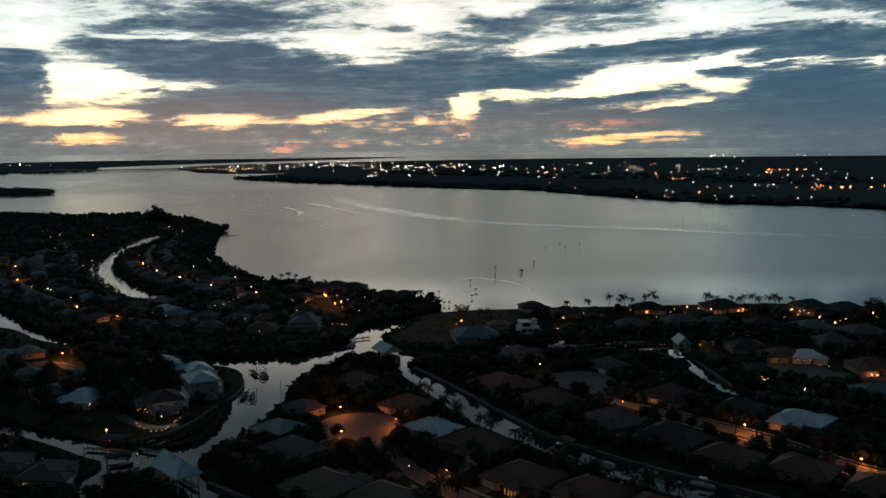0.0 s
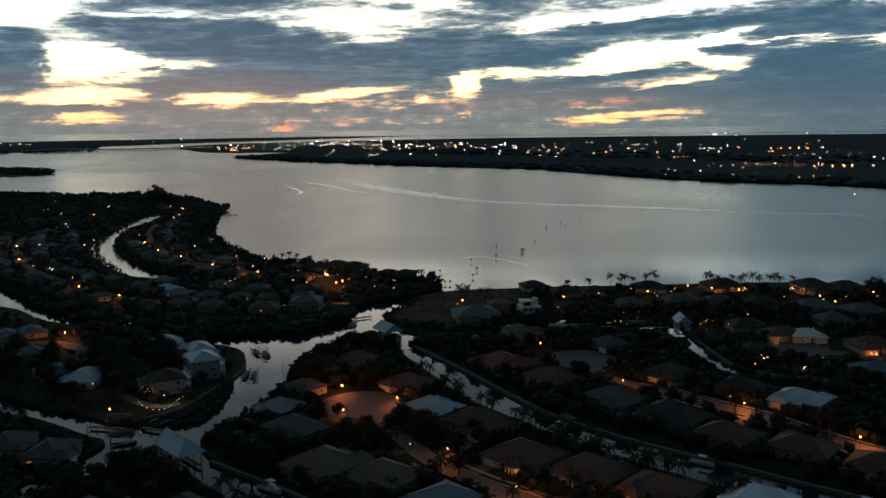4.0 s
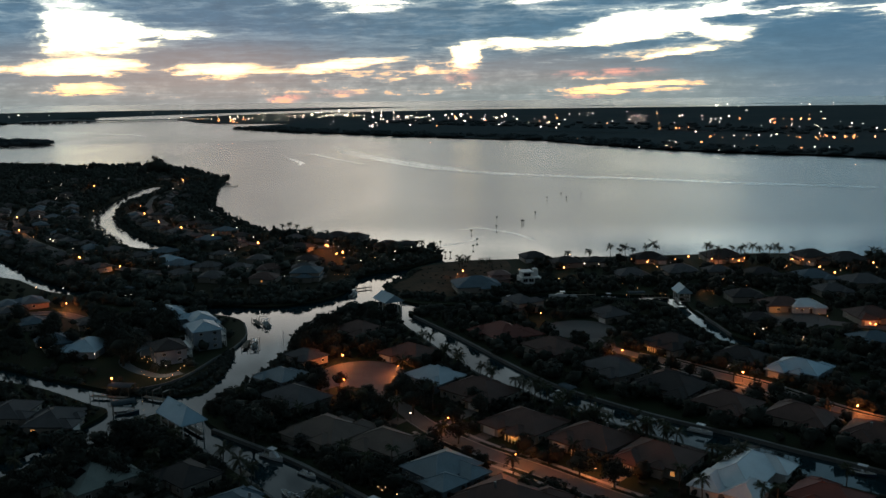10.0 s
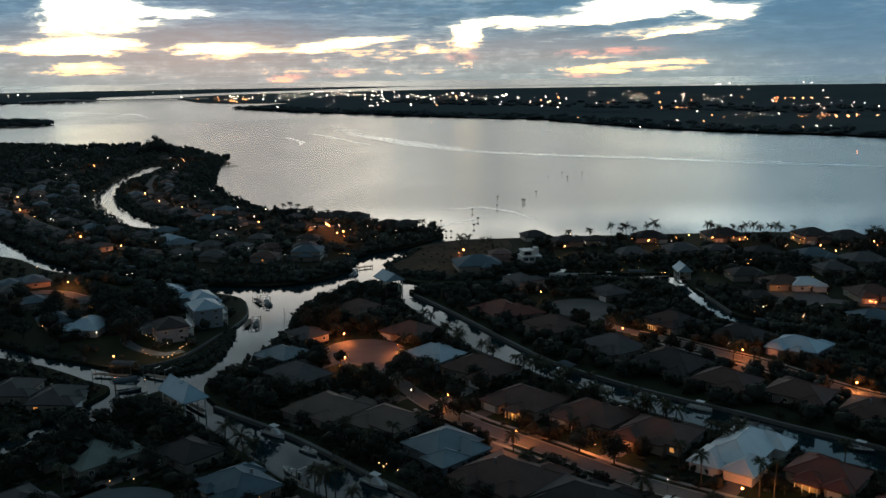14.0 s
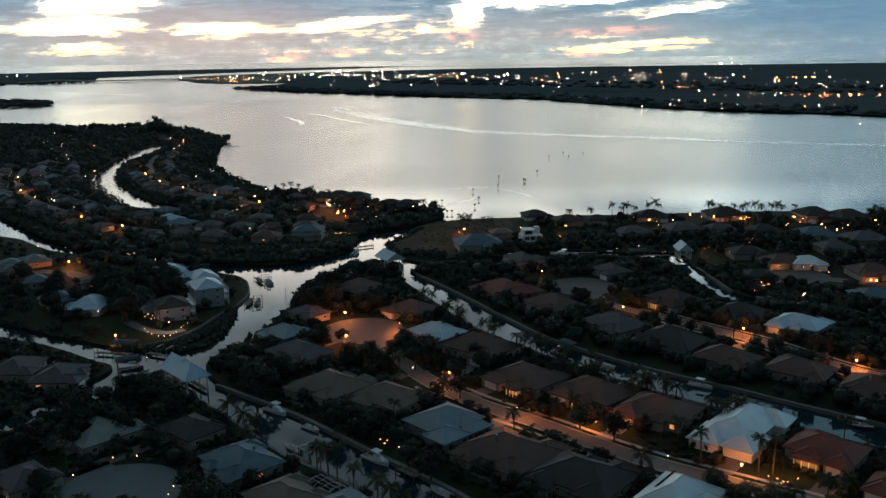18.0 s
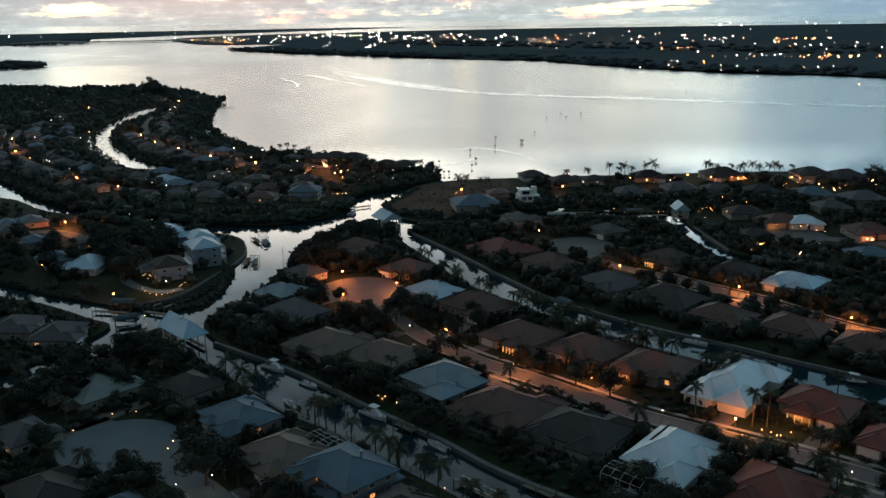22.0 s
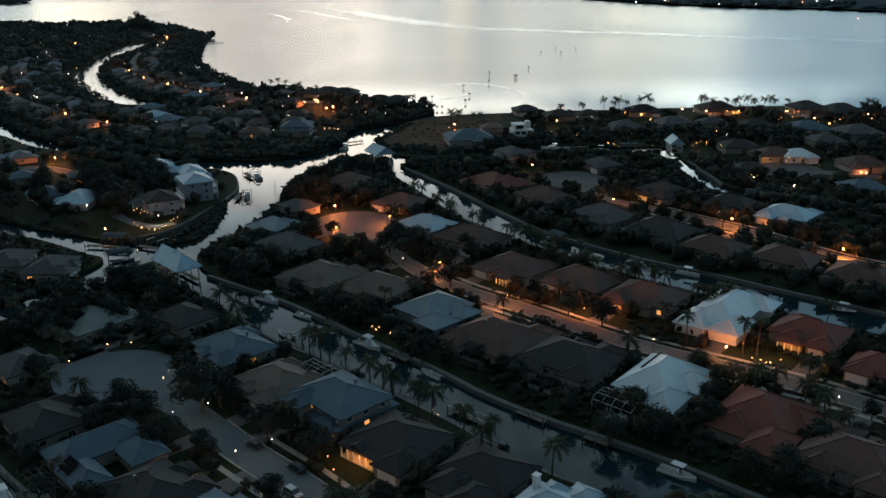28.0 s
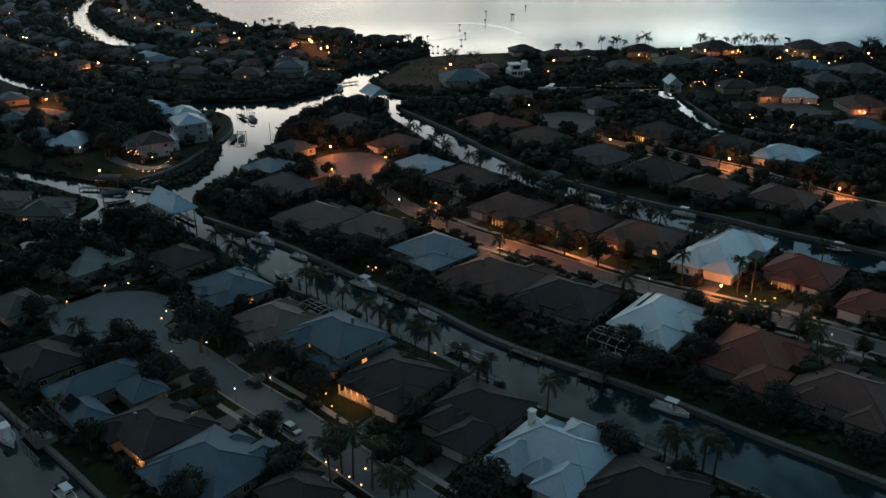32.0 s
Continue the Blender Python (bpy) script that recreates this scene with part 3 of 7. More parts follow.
# the far bank and the land behind it
FAR_BANK = [(1500, 700), (1100, 980), (728, 1427), (682, 1506), (584, 1587), (464, 1716), (385, 1878), (290, 2074), (240, 2233), (99, 2333), (-57, 2518),
            (-239, 2735), (-428, 2933), (-637, 3218), (-865, 3554), (-800, 3900), (-760, 4300), (-1100, 4400), (-1450, 5000), (-1900, 6600), (-1100, 8200), (1500, 9500), (6000, 8000), (7000, 3000), (4000, 500)]
LEFT_BANK = [(-3400, 4000), (-2494, 4897), (-2307, 5194), (-2700, 6300), (-2300, 8600), (-900, 12500), (-900, 14000), (-5200, 12500), (-7500, 6000)]
ISLET = [(-1500, 2180), (-1164, 2262), (-1083, 2233), (-1060, 2270), (-1092, 2330), (-1238, 2440), (-1332, 2480), (-1600, 2500)]
BAR_ISLE = [(-2600, 15500), (1500, 12200), (6500, 12200), (7500, 12500), (1500, 12600), (-2600, 15900)]


def far_slab(name, rim, label, lift=1.5):
    """Far land: a fine fan of strips, laid on the rising distance."""
    rim = rough_rim(rim, 10.0, 5)
    tris = tessellate_polygon([[Vector((x, y, 0)) for x, y in rim]])
    bm = bmesh.new()
    vs = [bm.verts.new((x, y, 0)) for x, y in rim]
    for f in tris:
        try:
            bm.faces.new([vs[i] for i in f])
        except ValueError:
            pass
    for _ in range(5):
        long = [e for e in bm.edges if e.calc_length() > 420]
        if not long:
            break
        bmesh.ops.subdivide_edges(bm, edges=long, cuts=1)
        bmesh.ops.triangulate(bm, faces=bm.faces[:])
    bmesh.ops.recalc_face_normals(bm, faces=bm.faces[:])
    for v in bm.verts:
        v.co = far(v.co.x, v.co.y, lift)
    for f in bm.faces:
        f.normal_update()
        if f.normal.z < 0:
            f.normal_flip()
    return tagged(link_mesh(name, bm, M["far_land_hazed"]), label, "land", kind="structure")


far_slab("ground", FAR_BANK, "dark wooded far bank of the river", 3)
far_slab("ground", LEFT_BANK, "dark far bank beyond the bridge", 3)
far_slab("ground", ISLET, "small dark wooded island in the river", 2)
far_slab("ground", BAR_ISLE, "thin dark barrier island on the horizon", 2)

# ---- roads ----
ROAD_A = soft_line([(-81.4, 194), (-60, 177.7), (-43.3, 160), (-29.2, 146.2), (-14.4, 130.4), (20, 96)])
ROAD_B = soft_line([(-32.9, 321), (-16, 285), (-5.9, 265.4), (8.3, 247.5), (24.3, 233), (49, 209), (73.8, 191), (94.7, 175), (140, 135)])
ROAD_C = soft_line([(61.5, 382), (69, 353), (86, 334.5), (99.6, 318), (114, 302), (128.6, 278), (146, 259), (220, 190)])
ROAD_D = soft_line([(165, 396), (198, 380), (240, 355), (330, 300)])
ROAD_E = soft_line([(-330, 990), (-303, 878), (-251, 760), (-219, 716), (-182, 672), (-139, 636), (-82, 618)])
ROAD_F = soft_line([(-430, 880), (-400, 803), (-358, 720), (-317, 657), (-250, 584), (-209, 546), (-160, 523), (-113, 511), (-72, 512)])
ROAD_G = soft_line([(-300, 440), (-227, 427), (-195, 425), (-165, 400), (-135, 372), (-125, 350)])
ROADS = [(ROAD_A, 8.0, "pale_road"), (ROAD_B, 6.4, "pavers"), (ROAD_C, 6.4, "pavers"), (ROAD_D, 8, "asphalt"), (ROAD_E, 7, "asphalt"), (ROAD_F, 7, "asphalt"), (ROAD_G, 6, "asphalt")]
CIRCLES = [(-81.5, 194, 15.5, "pale_road"), (-33, 322, 16.5, "pavers"), (61, 384, 16, "asphalt"), (165, 398, 15, "asphalt")]


def disc(cx, cy, r, n=40):
    return [(cx + r * math.cos(2 * math.pi * k / n), cy + r * math.sin(2 * math.pi * k / n)) for k in range(n)]


for line, w, stuff in ROADS:
    road = ribbon("road", line, w, 0.7, GROUND + 0.05, M[stuff])
    tagged(road, "quiet residential street with a paved surface", "road", kind="structure")
    for s in (-1, 1):
        kerb = ribbon("kerb", line[6:], 0.35, 0.7, GROUND + 0.17, M["concrete"], offset=s * (w / 2 + 0.18))
        tagged(kerb, "pale concrete kerb along the street", "kerb", kind="structure")
for court in ([(-54, 143), (-50.8, 147.8), (-46, 142), (-49.4, 138.2)], [(-39.5, 129), (-36.6, 132), (-32.5, 127), (-33.5, 122.5), (-36.4, 124.6)]):
    tagged(slab("driveway", court, 0.7, GROUND + 0.045, M["pavers"]), "paved forecourt lit by a porch lamp", "driveway", kind="structure")
for cx, cy, r, stuff in CIRCLES:
    tagged(slab("road", disc(cx, cy, r), 0.7, GROUND + 0.056, M[stuff]), "round turning place at the street's end", "road", kind="structure")

LOOP_DRIVE = soft_line([(-126, 366), (-131, 361), (-134, 351), (-131.5, 340), (-125, 331.5), (-117, 325), (-110, 322), (-104, 326)])
tagged(ribbon("driveway", LOOP_DRIVE, 4.2, 0.7, GROUND + 0.06, M["pale_road"]), "pale concrete drive curving round to a lit court", "driveway", kind="structure")
tagged(slab("flower_bed", disc(-126, 343, 4.0, 20), 0.8, GROUND + 0.16, M["grass"]), "round planted island inside a driveway loop", "flower bed", kind="structure")

# ---- seawalls along the canals ----
WALLS = [[(-76, 266), (-65, 257), (-47, 242), (-35, 230), (-21, 215), (-2, 196), (10, 182), (22, 171), (45, 153), (61, 138), (78, 123), (110, 94)],
         [(-78, 253), (-58, 230), (-44, 213), (-31, 202), (-12, 183), (2, 169), (18, 151), (35, 138), (52, 123), (75, 102)],
         [(-30, 94), (-59, 123), (-72, 136), (-92, 155), (-118, 182)],
         [(-16, 413), (2, 380), (14, 356), (24, 335), (34, 316), (43, 302), (60, 283), (75, 269), (90, 257), (103, 245), (123, 228), (160, 195)],
         [(95, 229), (84, 238), (63, 257), (42, 281), (22, 306), (8, 328), (-1, 348), (-14, 381)],
         [(-97, 403), (-91, 381), (-92, 360), (-96, 345), (-100, 327), (-105, 315), (-114, 308), (-126, 307)],
         [(123, 417), (125, 393), (126, 372)], [(138, 357), (158, 344), (178, 328), (240, 290)]]
for k, w in enumerate(WALLS):
    ribbon_ob = ribbon("seawall", soft_line(w), 1.3 if k == 0 else 1.1 if k == 3 else 0.6 if k == 5 else 0.9, -1.6, GROUND + 0.16, M["seawall"])
    tagged(ribbon_ob, "weathered concrete seawall with a flat cap", "seawall", kind="structure")

# ---- houses ----
def hip_roof(bm, L, W, z, pitch=0.42, over=0.7, m=None, gable=False, half=False):
    """A closed hip (or gable) roof over a plan L by W; returns its ridge and hip lines."""
    a, b = L / 2 + over, W / 2 + over
    h = b * pitch
    r = a if gable else max(a - b, 0.05)
    q = a if half else r
    t = 0.28
    pts = [(-a, -b, z), (a, -b, z), (a, b, z), (-a, b, z), (-q, 0, z + h), (r, 0, z + h), (-a, -b, z - t), (a, -b, z - t), (a, b, z - t), (-a, b, z - t)]
    pts = [m @ Vector(p) if m else Vector(p) for p in pts]
    v = [bm.verts.new(p) for p in pts]
    for f in ((0, 1, 5, 4), (2, 3, 4, 5), (1, 2, 5), (3, 0, 4), (6, 7, 1, 0), (7, 8, 2, 1), (8, 9, 3, 2), (9, 6, 0, 3), (9, 8, 7, 6)):
        bm.faces.new([v[i] for i in f])
    lines = [(pts[4], pts[5])]
    if not gable:
        lines += [(pts[0], pts[4]), (pts[3], pts[4]), (pts[1], pts[5]), (pts[2], pts[5])]
    return lines


def window_pair():
    """Shared window meshes: a frame with a bar and the pane behind it, 1.4 by 1.3 m, facing -y."""
    f = bmesh.new()
    for x0, x1, z0, z1 in ((-0.75, -0.65, 0, 1.4), (0.65, 0.75, 0, 1.4), (-0.65, 0.65, 0, 0.1), (-0.65, 0.65, 1.3, 1.4), (-0.03, 0.03, 0.1, 1.3)):
        brick_of(f, x0, x1, -0.09, 0.02, z0, z1)
    frame_me = bpy.data.meshes.new("window_frame")
    f.to_mesh(frame_me), f.free()
    frame_me.materials.append(M["trim"])
    p = block(-0.66, 0.66, -0.045, 0.0, 0.08, 1.32)
    panes = []
    for mat in ("pane", "lit"):
        me = bpy.data.meshes.new("pane")
        p.to_mesh(me)
        me.materials.append(M[mat])
        panes.append(me)
    p.free()
    return frame_me, panes


FRAME_ME, PANE_ME = window_pair()
HOUSES, DRIVES = [], []
WING_PLANS = {  # along, across, length, width as shares of the plan; each wing's ridge runs across the main one
    "a": [(-0.30, -0.36, 0.52, 0.40), (0.30, 0.34, 0.40, 0.34), (0.14, -0.44, 0.20, 0.20)],
    "b": [(0.30, -0.34, 0.44, 0.34), (-0.22, 0.36, 0.36, 0.38)],
    "c": [(-0.30, -0.38, 0.48, 0.38), (0.33, 0.36, 0.46, 0.32), (-0.26, 0.36, 0.34, 0.28), (0.12, -0.42, 0.24, 0.22)],
    "two": [(-0.27, -0.40, 0.46, 0.36), (0.27, -0.36, 0.40, 0.34), (0.0, 0.40, 0.36, 0.50)],
    "cross": [(0.05, -0.38, 0.56, 0.40), (0.12, 0.36, 0.46, 0.38), (-0.34, -0.30, 0.34, 0.24)],
    "hipx": [(-0.31, -0.40, 0.40, 0.34), (0.31, -0.40, 0.40, 0.34), (0.0, 0.40, 0.46, 0.42), (0.0, -0.44, 0.22, 0.20)],
    "porch": [(0.32, -0.38, 0.42, 0.36), (-0.24, 0.36, 0.36, 0.40), (-0.12, -0.42, 0.26, 0.34)],
    "lit": [(-0.30, -0.38, 0.44, 0.38), (0.28, 0.36, 0.36, 0.34), (0.16, -0.42, 0.24, 0.22)],
    "arch": [(0.28, -0.38, 0.42, 0.38), (-0.26, 0.36, 0.40, 0.34), (-0.10, -0.42, 0.26, 0.22)],
    "tower": [],
    "tall": [],
}


def house(x, y, rot, L, W, roof, style, plan=None, steep=0.44):
    """A house on a plan L by W with its wings, hipped roofs, windows, door and garage; plan may name the wings itself (centre, length, width, turned)."""
    near = y < 300
    # the front looks to the street
    spots = [(math.hypot(px - x, py - y), px, py, w) for line, w, _ in ROADS for px, py in line]
    far_off, px, py, road_w = min(spots)
    if (px - x) * math.sin(radians(rot)) - (py - y) * math.cos(radians(rot)) < 0:
        rot += 180
        plan = plan and [(-a, -b, l, w, t) for a, b, l, w, t in plan]
    storey = {"two": 5.1, "tower": 5.0, "tall": 8.2 if roof == "paleblue" else 5.8}.get(style, 3.0)
    wall = M["stucco_white"] if roof == "white" else M["stucco_blue"] if roof in ("blue", "paleblue", "pale") or style == "tall" else M["stucco_pink"] if roof == "pink" else M["stucco"]
    root = new("house")
    size = {"two": "two-storey", "tower": "three-storey", "tall": "three-storey" if roof == "paleblue" else "two-storey"}.get(style, "single-storey")
    state = " with a lit entrance" if style in ("porch", "lit", "arch") else ""
    tagged(root, f"{size} canal house with a {ROOF_WORDS[roof]} roof{state}", "house", group="waterside houses")
    root.matrix_basis = pose(x, y, GROUND, 0, 0, rot)
    HOUSES.append((x, y, rot, L, W))
    mw = W if style in ("tower", "tall") else W * 0.86
    mirror = rng.choice((-1, 1)) if near else 1
    bays = [(0.0, 0.0, L, mw, False)] + [(mirror * a * L, b * W, l * L * rng.uniform(0.92, 1.08), w * L * rng.uniform(0.92, 1.08), True) for a, b, l, w in WING_PLANS[style]]
    bays = plan or bays
    for i, (cx, cy, l, w, turned) in enumerate(bays):
        h = storey if i == 0 or style == "two" and i == 1 else (2.85, 2.75, 2.6)[i % 3]
        sx, sy = (w, l) if turned else (l, w)
        if style == "tower":
            h = 5.7
        part("wall", block(cx - sx / 2, cx + sx / 2, cy - sy / 2, cy + sy / 2, -0.4, h), wall, root)
        if style == "tower":
            part("roof", block(-L / 2 - 0.15, L / 2 + 0.15, -W / 2 - 0.15, W / 2 + 0.15, h, h + 0.25), M["trim"], root, "flat white roof slab")
            part("upper_wall", block(-L * 0.42, L * 0.10, -W * 0.30, W * 0.42, h + 0.254, h + 3.0), wall, root)
            part("upper_roof", block(-L * 0.46, L * 0.14, -W * 0.36, W * 0.46, h + 3.004, h + 3.25), M["trim"], root, "flat white roof slab")
            part("stair_tower", block(L * 0.22, L * 0.44, -W * 0.1, W * 0.3, h + 0.254, h + 4.2), wall, root)
            for side in (-1, 1):
                for lvl in range(2):
                    for k in range(3):
                        u = (k - 1) * L * 0.3
                        hole = part("opening", block(u - L * 0.11, u + L * 0.11, side * (W / 2 + 0.03) - 0.03, side * (W / 2 + 0.03) + 0.03, 0.4 + 2.8 * lvl, 2.5 + 2.8 * lvl), M["pane"], root, "wide dark glazed opening")
                        part("mullion", block(u - 0.05, u + 0.05, side * (W / 2 + 0.08) - 0.015, side * (W / 2 + 0.08) + 0.015, 0.4 + 2.8 * lvl, 2.5 + 2.8 * lvl), M["trim"], hole)
                deck = part("balcony", block(-L * 0.48, L * 0.48, side * (W / 2 + 0.9) - 0.75, side * (W / 2 + 0.9) + 0.75, 2.75, 2.93), M["trim"], root)
                part("railing", block(-L * 0.48, L * 0.48, side * (W / 2 + 1.6) - 0.03, side * (W / 2 + 1.6) + 0.03, 3.5, 3.85), M["white_bar"], deck)
            part("opening", block(-L * 0.34, L * 0.02, W * 0.42 + 0.002, W * 0.42 + 0.06, h + 0.7, h + 2.5), M["pane"], root, "wide dark glazed opening")
            part("opening", block(-L * 0.34, L * 0.02, -W * 0.30 - 0.06, -W * 0.30 - 0.002, h + 0.7, h + 2.5), M["pane"], root, "wide dark glazed opening")
            continue
        bm = bmesh.new()
        m = Matrix.Translation((cx, cy, 0)) @ Matrix.Rotation(math.pi / 2 if turned else 0, 4, "Z")
        lines = hip_roof(bm, l, w, h + 0.26 - 0.01 * i, steep + 0.03 * i, 0.7, m, gable=style == "cross" and i > 0 and not plan)
        top = part("roof", bm, ROOFS[roof], root)
        if y < 420:
            caps = bmesh.new()
            for a, b in lines:
                rod(caps, a, b, 0.13, n=5)
            part("ridge_cap", caps, ROOFS[roof], top)
    if style == "tall":
        for lvl in (1, 2):
            deck = part("balcony", block(-L * 0.42, L * 0.42, W / 2, W / 2 + 2.4, 2.75 * lvl - 0.2, 2.75 * lvl), M["trim"], root)
            part("railing", block(-L * 0.42, L * 0.42, W / 2 + 2.3, W / 2 + 2.4, 2.75 * lvl + 0.35, 2.75 * lvl + 0.95), M["white_bar"], deck)
        for k in range(5):
            u = L * 0.4 * (k / 2 - 1)
            part("column", block(u - 0.16, u + 0.16, W / 2 + 2.05, W / 2 + 2.35, -0.2, 7.9), M["trim"], root, "white column")
    if style == "two":
        skirt = bmesh.new()
        hip_roof(skirt, L * 0.99, W * 0.99, 3.1, 0.12, 1.0)
        part("lower_roof", skirt, ROOFS[roof], root)
    # openings round the main block
    lights = style in ("lit", "porch", "arch", "tower")
    mx, my, ml, mw_, mt = bays[0]
    if plan:
        L, mw = (mw_, ml) if mt else (ml, mw_)
    centre = Matrix.Translation((mx, my, 0))
    for side in range(4):
        run, depth = (L, mw) if side % 2 == 0 else (mw, L)
        n = max(2, int(run / 4.2)) if near else 0 if style == "tower" else 1 if y > 420 else 2
        for k in range(n):
            u = (k + 0.5) / n * run - run / 2
            for lvl in range(1 + (storey > 5) + (storey > 8)):
                m = centre @ Matrix.Rotation(side * math.pi / 2, 4, "Z") @ Matrix.Translation((u, -depth / 2 - 0.004, 0.9 + 2.75 * lvl))
                lit = lights and side == 0 and rng.random() < 0.45 or rng.random() < 0.03
                f = link_data("window", FRAME_ME, None, root)
                f.matrix_basis = m
                link_data("pane", PANE_ME[1 if lit else 0], None, f)
    fx, fy, fl, fw, ft = bays[1] if len(bays) > 1 else (L * 0.2, 0, L, W, False)
    front = fy - (fl if ft else fw) / 2
    gate = bmesh.new()
    for k in range(4):
        brick_of(gate, fx - 2.4, fx + 2.4, front - 0.10, front - 0.02, 0.05 + 0.56 * k, 0.57 + 0.56 * k)
    if near and far_off < 45:
        start = Vector((x, y)) + Matrix.Rotation(radians(rot), 2) @ Vector((fx, front - 0.3))
        line = min((l for l, _, _ in ROADS), key=lambda l: near_line(x, y, l))
        toward = Matrix.Rotation(radians(rot), 2) @ Vector((0, -1))
        reach = max(3.0, near_line(start.x, start.y, line) - road_w / 2)
        stop = start + toward * reach
        drive = ribbon("driveway", [tuple(start), tuple((start + stop) / 2), tuple(stop)], 5.0, 0.8, GROUND + 0.03, M["pavers"])
        tagged(drive, "paved driveway from a garage to the street", "driveway", kind="structure")
        DRIVES.append((tuple(start), tuple(stop)))
    part("garage_door", gate, M["trim"], root, "white panelled garage door")
    part("door", block(mx + L * 0.05 - 0.55, mx + L * 0.05 + 0.55, my - mw / 2 - 0.09, my - mw / 2 - 0.01, 0, 2.2), M["door"], root)
    if style in ("porch", "arch", "lit"):
        # an entrance under its own small roof, with columns and a lamp
        ex, ey, el_, ew, et = bays[-1]
        if not et:
            el_, ew = ew, min(el_, 5.0)
        edge = ey - el_ / 2
        for k in range(4):
            cx = ex + (k - 1.5) * max(ew, 3.6) / 3.2
            part("column", rod(bmesh.new(), (cx, edge - 1.5, 0), (cx, edge - 1.5, 2.5), 0.17, 0.14, 8), M["trim"], root)
        canopy = bmesh.new()
        hip_roof(canopy, max(ew, 3.6) + 0.5, 2.2, 2.72, 0.4, 0.3, Matrix.Translation((ex, edge - 0.9, 0)))
        part("porch_roof", canopy, ROOFS[roof], root)
        glow = Vector((x, y)) + Matrix.Rotation(radians(rot), 2) @ Vector((ex, edge - 0.9))
        light = new("porch_light", bpy.data.lights.new("porch_light", "POINT"))
        light.data.energy, light.data.color, light.data.shadow_soft_size = 200, (1.0, 0.42, 0.11), 0.15
        light.location = (glow.x, glow.y, GROUND + 2.1)
    if near and not plan and rng.random() < 0.5:
        part("roof_vent", block(L * 0.1, L * 0.1 + 0.5, W * 0.15, W * 0.15 + 0.5, storey + 0.8, storey + 0.3 + W * 0.22), M["metal"], root)
    return root


def pool_heater(house_ob, x, side, W, wall=3.26, pitch=0.44, w=3.6, d=3.2):
    """A dark solar panel for a pool, laid on one slope of a house roof."""
    b = W * 0.43 + 0.7
    v = b * 0.45
    z = wall + (b - v) * pitch + 0.07
    panel = part("solar_panel", block(-w / 2, w / 2, -d / 2, d / 2, 0, 0.06), M["solar"], house_ob, "black solar pool-heating panel")
    panel.matrix_basis = pose(x, side * v, z, -side * math.degrees(math.atan(pitch)), 0, 0)


pool_heater(house(-99.5, 225.6, -42, 20.8, 18.6, 'sage', 'a'), 2.5, -1, 18.6)
house(-72.3, 225.4, -42, 14.7, 13.1, 'dark', 'b')
house(-53.6, 205.0, -47, 17.6, 15.7, 'slate', 'a')
house(-38.6, 184.9, -47, 16.7, 14.9, 'tan', 'c')
house(-22.5, 173.2, -47, 17.8, 15.9, 'slate', 'two')
porch_house = house(-9.1, 156.3, -40, 17.3, 15.4, 'dark', 'a', [(-0.5, 1.2, 17.0, 14.6, False), (5.0, -4.0, 10.0, 6.6, True), (-2.5, 5.0, 9.0, 8.0, True)])
veranda = bmesh.new()
hip_roof(veranda, 11.6, 1.6, 2.95, 0.35, 0.35, Matrix.Translation((-3.4, -7.2, 0)))
part("veranda_roof", veranda, ROOFS["dark"], porch_house)
part("veranda_floor", block(-9.0, 2.0, -8.2, -6.15, -0.2, 0.15), M["concrete"], porch_house)
for k in range(7):
    part("column", rod(bmesh.new(), (-8.8 + 1.75 * k, -7.9, 0.1), (-8.8 + 1.75 * k, -7.9, 2.75), 0.17, 0.14, 8), M["trim"], porch_house, "white round column")
gable_end = bmesh.new()
hip_roof(gable_end, 3.2, 3.0, 3.5, 0.6, 0.2, Matrix.Translation((-4.5, -6.4, 0)) @ Matrix.Rotation(math.pi / 2, 4, "Z"), gable=True)
part("dormer", gable_end, ROOFS["dark"], porch_house, "small dark gable over the entrance")
house(5.8, 142.9, -40, 16.0, 20.0, 'dark', 'c', [(0.6, 4.2, 15.0, 12.0, False), (4.0, -5.4, 10.0, 7.4, True), (-2.6, -3.4, 8.0, 6.4, True), (0.4, -2.6, 4.6, 3.6, True)])
pale_house = house(20.3, 129.1, -40, 17.8, 19.0, 'pale', 'hipx', [(0.0, 1.8, 17.6, 11.0, False), (5.6, -4.8, 10.0, 6.8, True), (-5.4, -4.0, 9.4, 6.4, True), (1.2, 7.0, 9.0, 7.6, True), (-4.6, 6.0, 6.4, 5.0, True), (0.5, -4.4, 5.0, 4.4, True)], 0.56)
stack = part("chimney", block(-7.6, -6.5, 3.2, 4.3, 2.8, 7.4), M["stucco_white"], pale_house, "white rendered chimney")
part("chimney_cap", block(-7.75, -6.35, 3.05, 4.45, 7.404, 7.6), M["trim"], stack)
house(35.6, 119.2, -42, 16.2, 14.5, 'dark', 'b')
court_house = house(-69.2, 153.4, -47, 19.5, 18.5, 'slate', 'c', [(-5.2, 0.8, 18.5, 9.5, True), (3.2, 6.5, 9.6, 7.0, False), (4.0, -5.6, 11.0, 6.2, False)], 0.5)
panel = part("solar_panel", block(-2.2, 2.2, -1.5, 1.5, 0, 0.06), M["solar"], court_house, "black solar pool-heating panel")
panel.matrix_basis = Matrix.Rotation(math.pi if court_house.matrix_basis.to_euler().z > 0 else 0, 4, "Z") @ pose(1.5, -7.3, 4.55, 29, 0, 0)
house(-55.0, 140.6, -47, 15.9, 14.2, 'dark', 'lit')
house(-40.7, 128.8, -40, 17.6, 15.7, 'slate', 'c')
house(-87.7, 168.2, -47, 15.9, 14.2, 'dark', 'a')
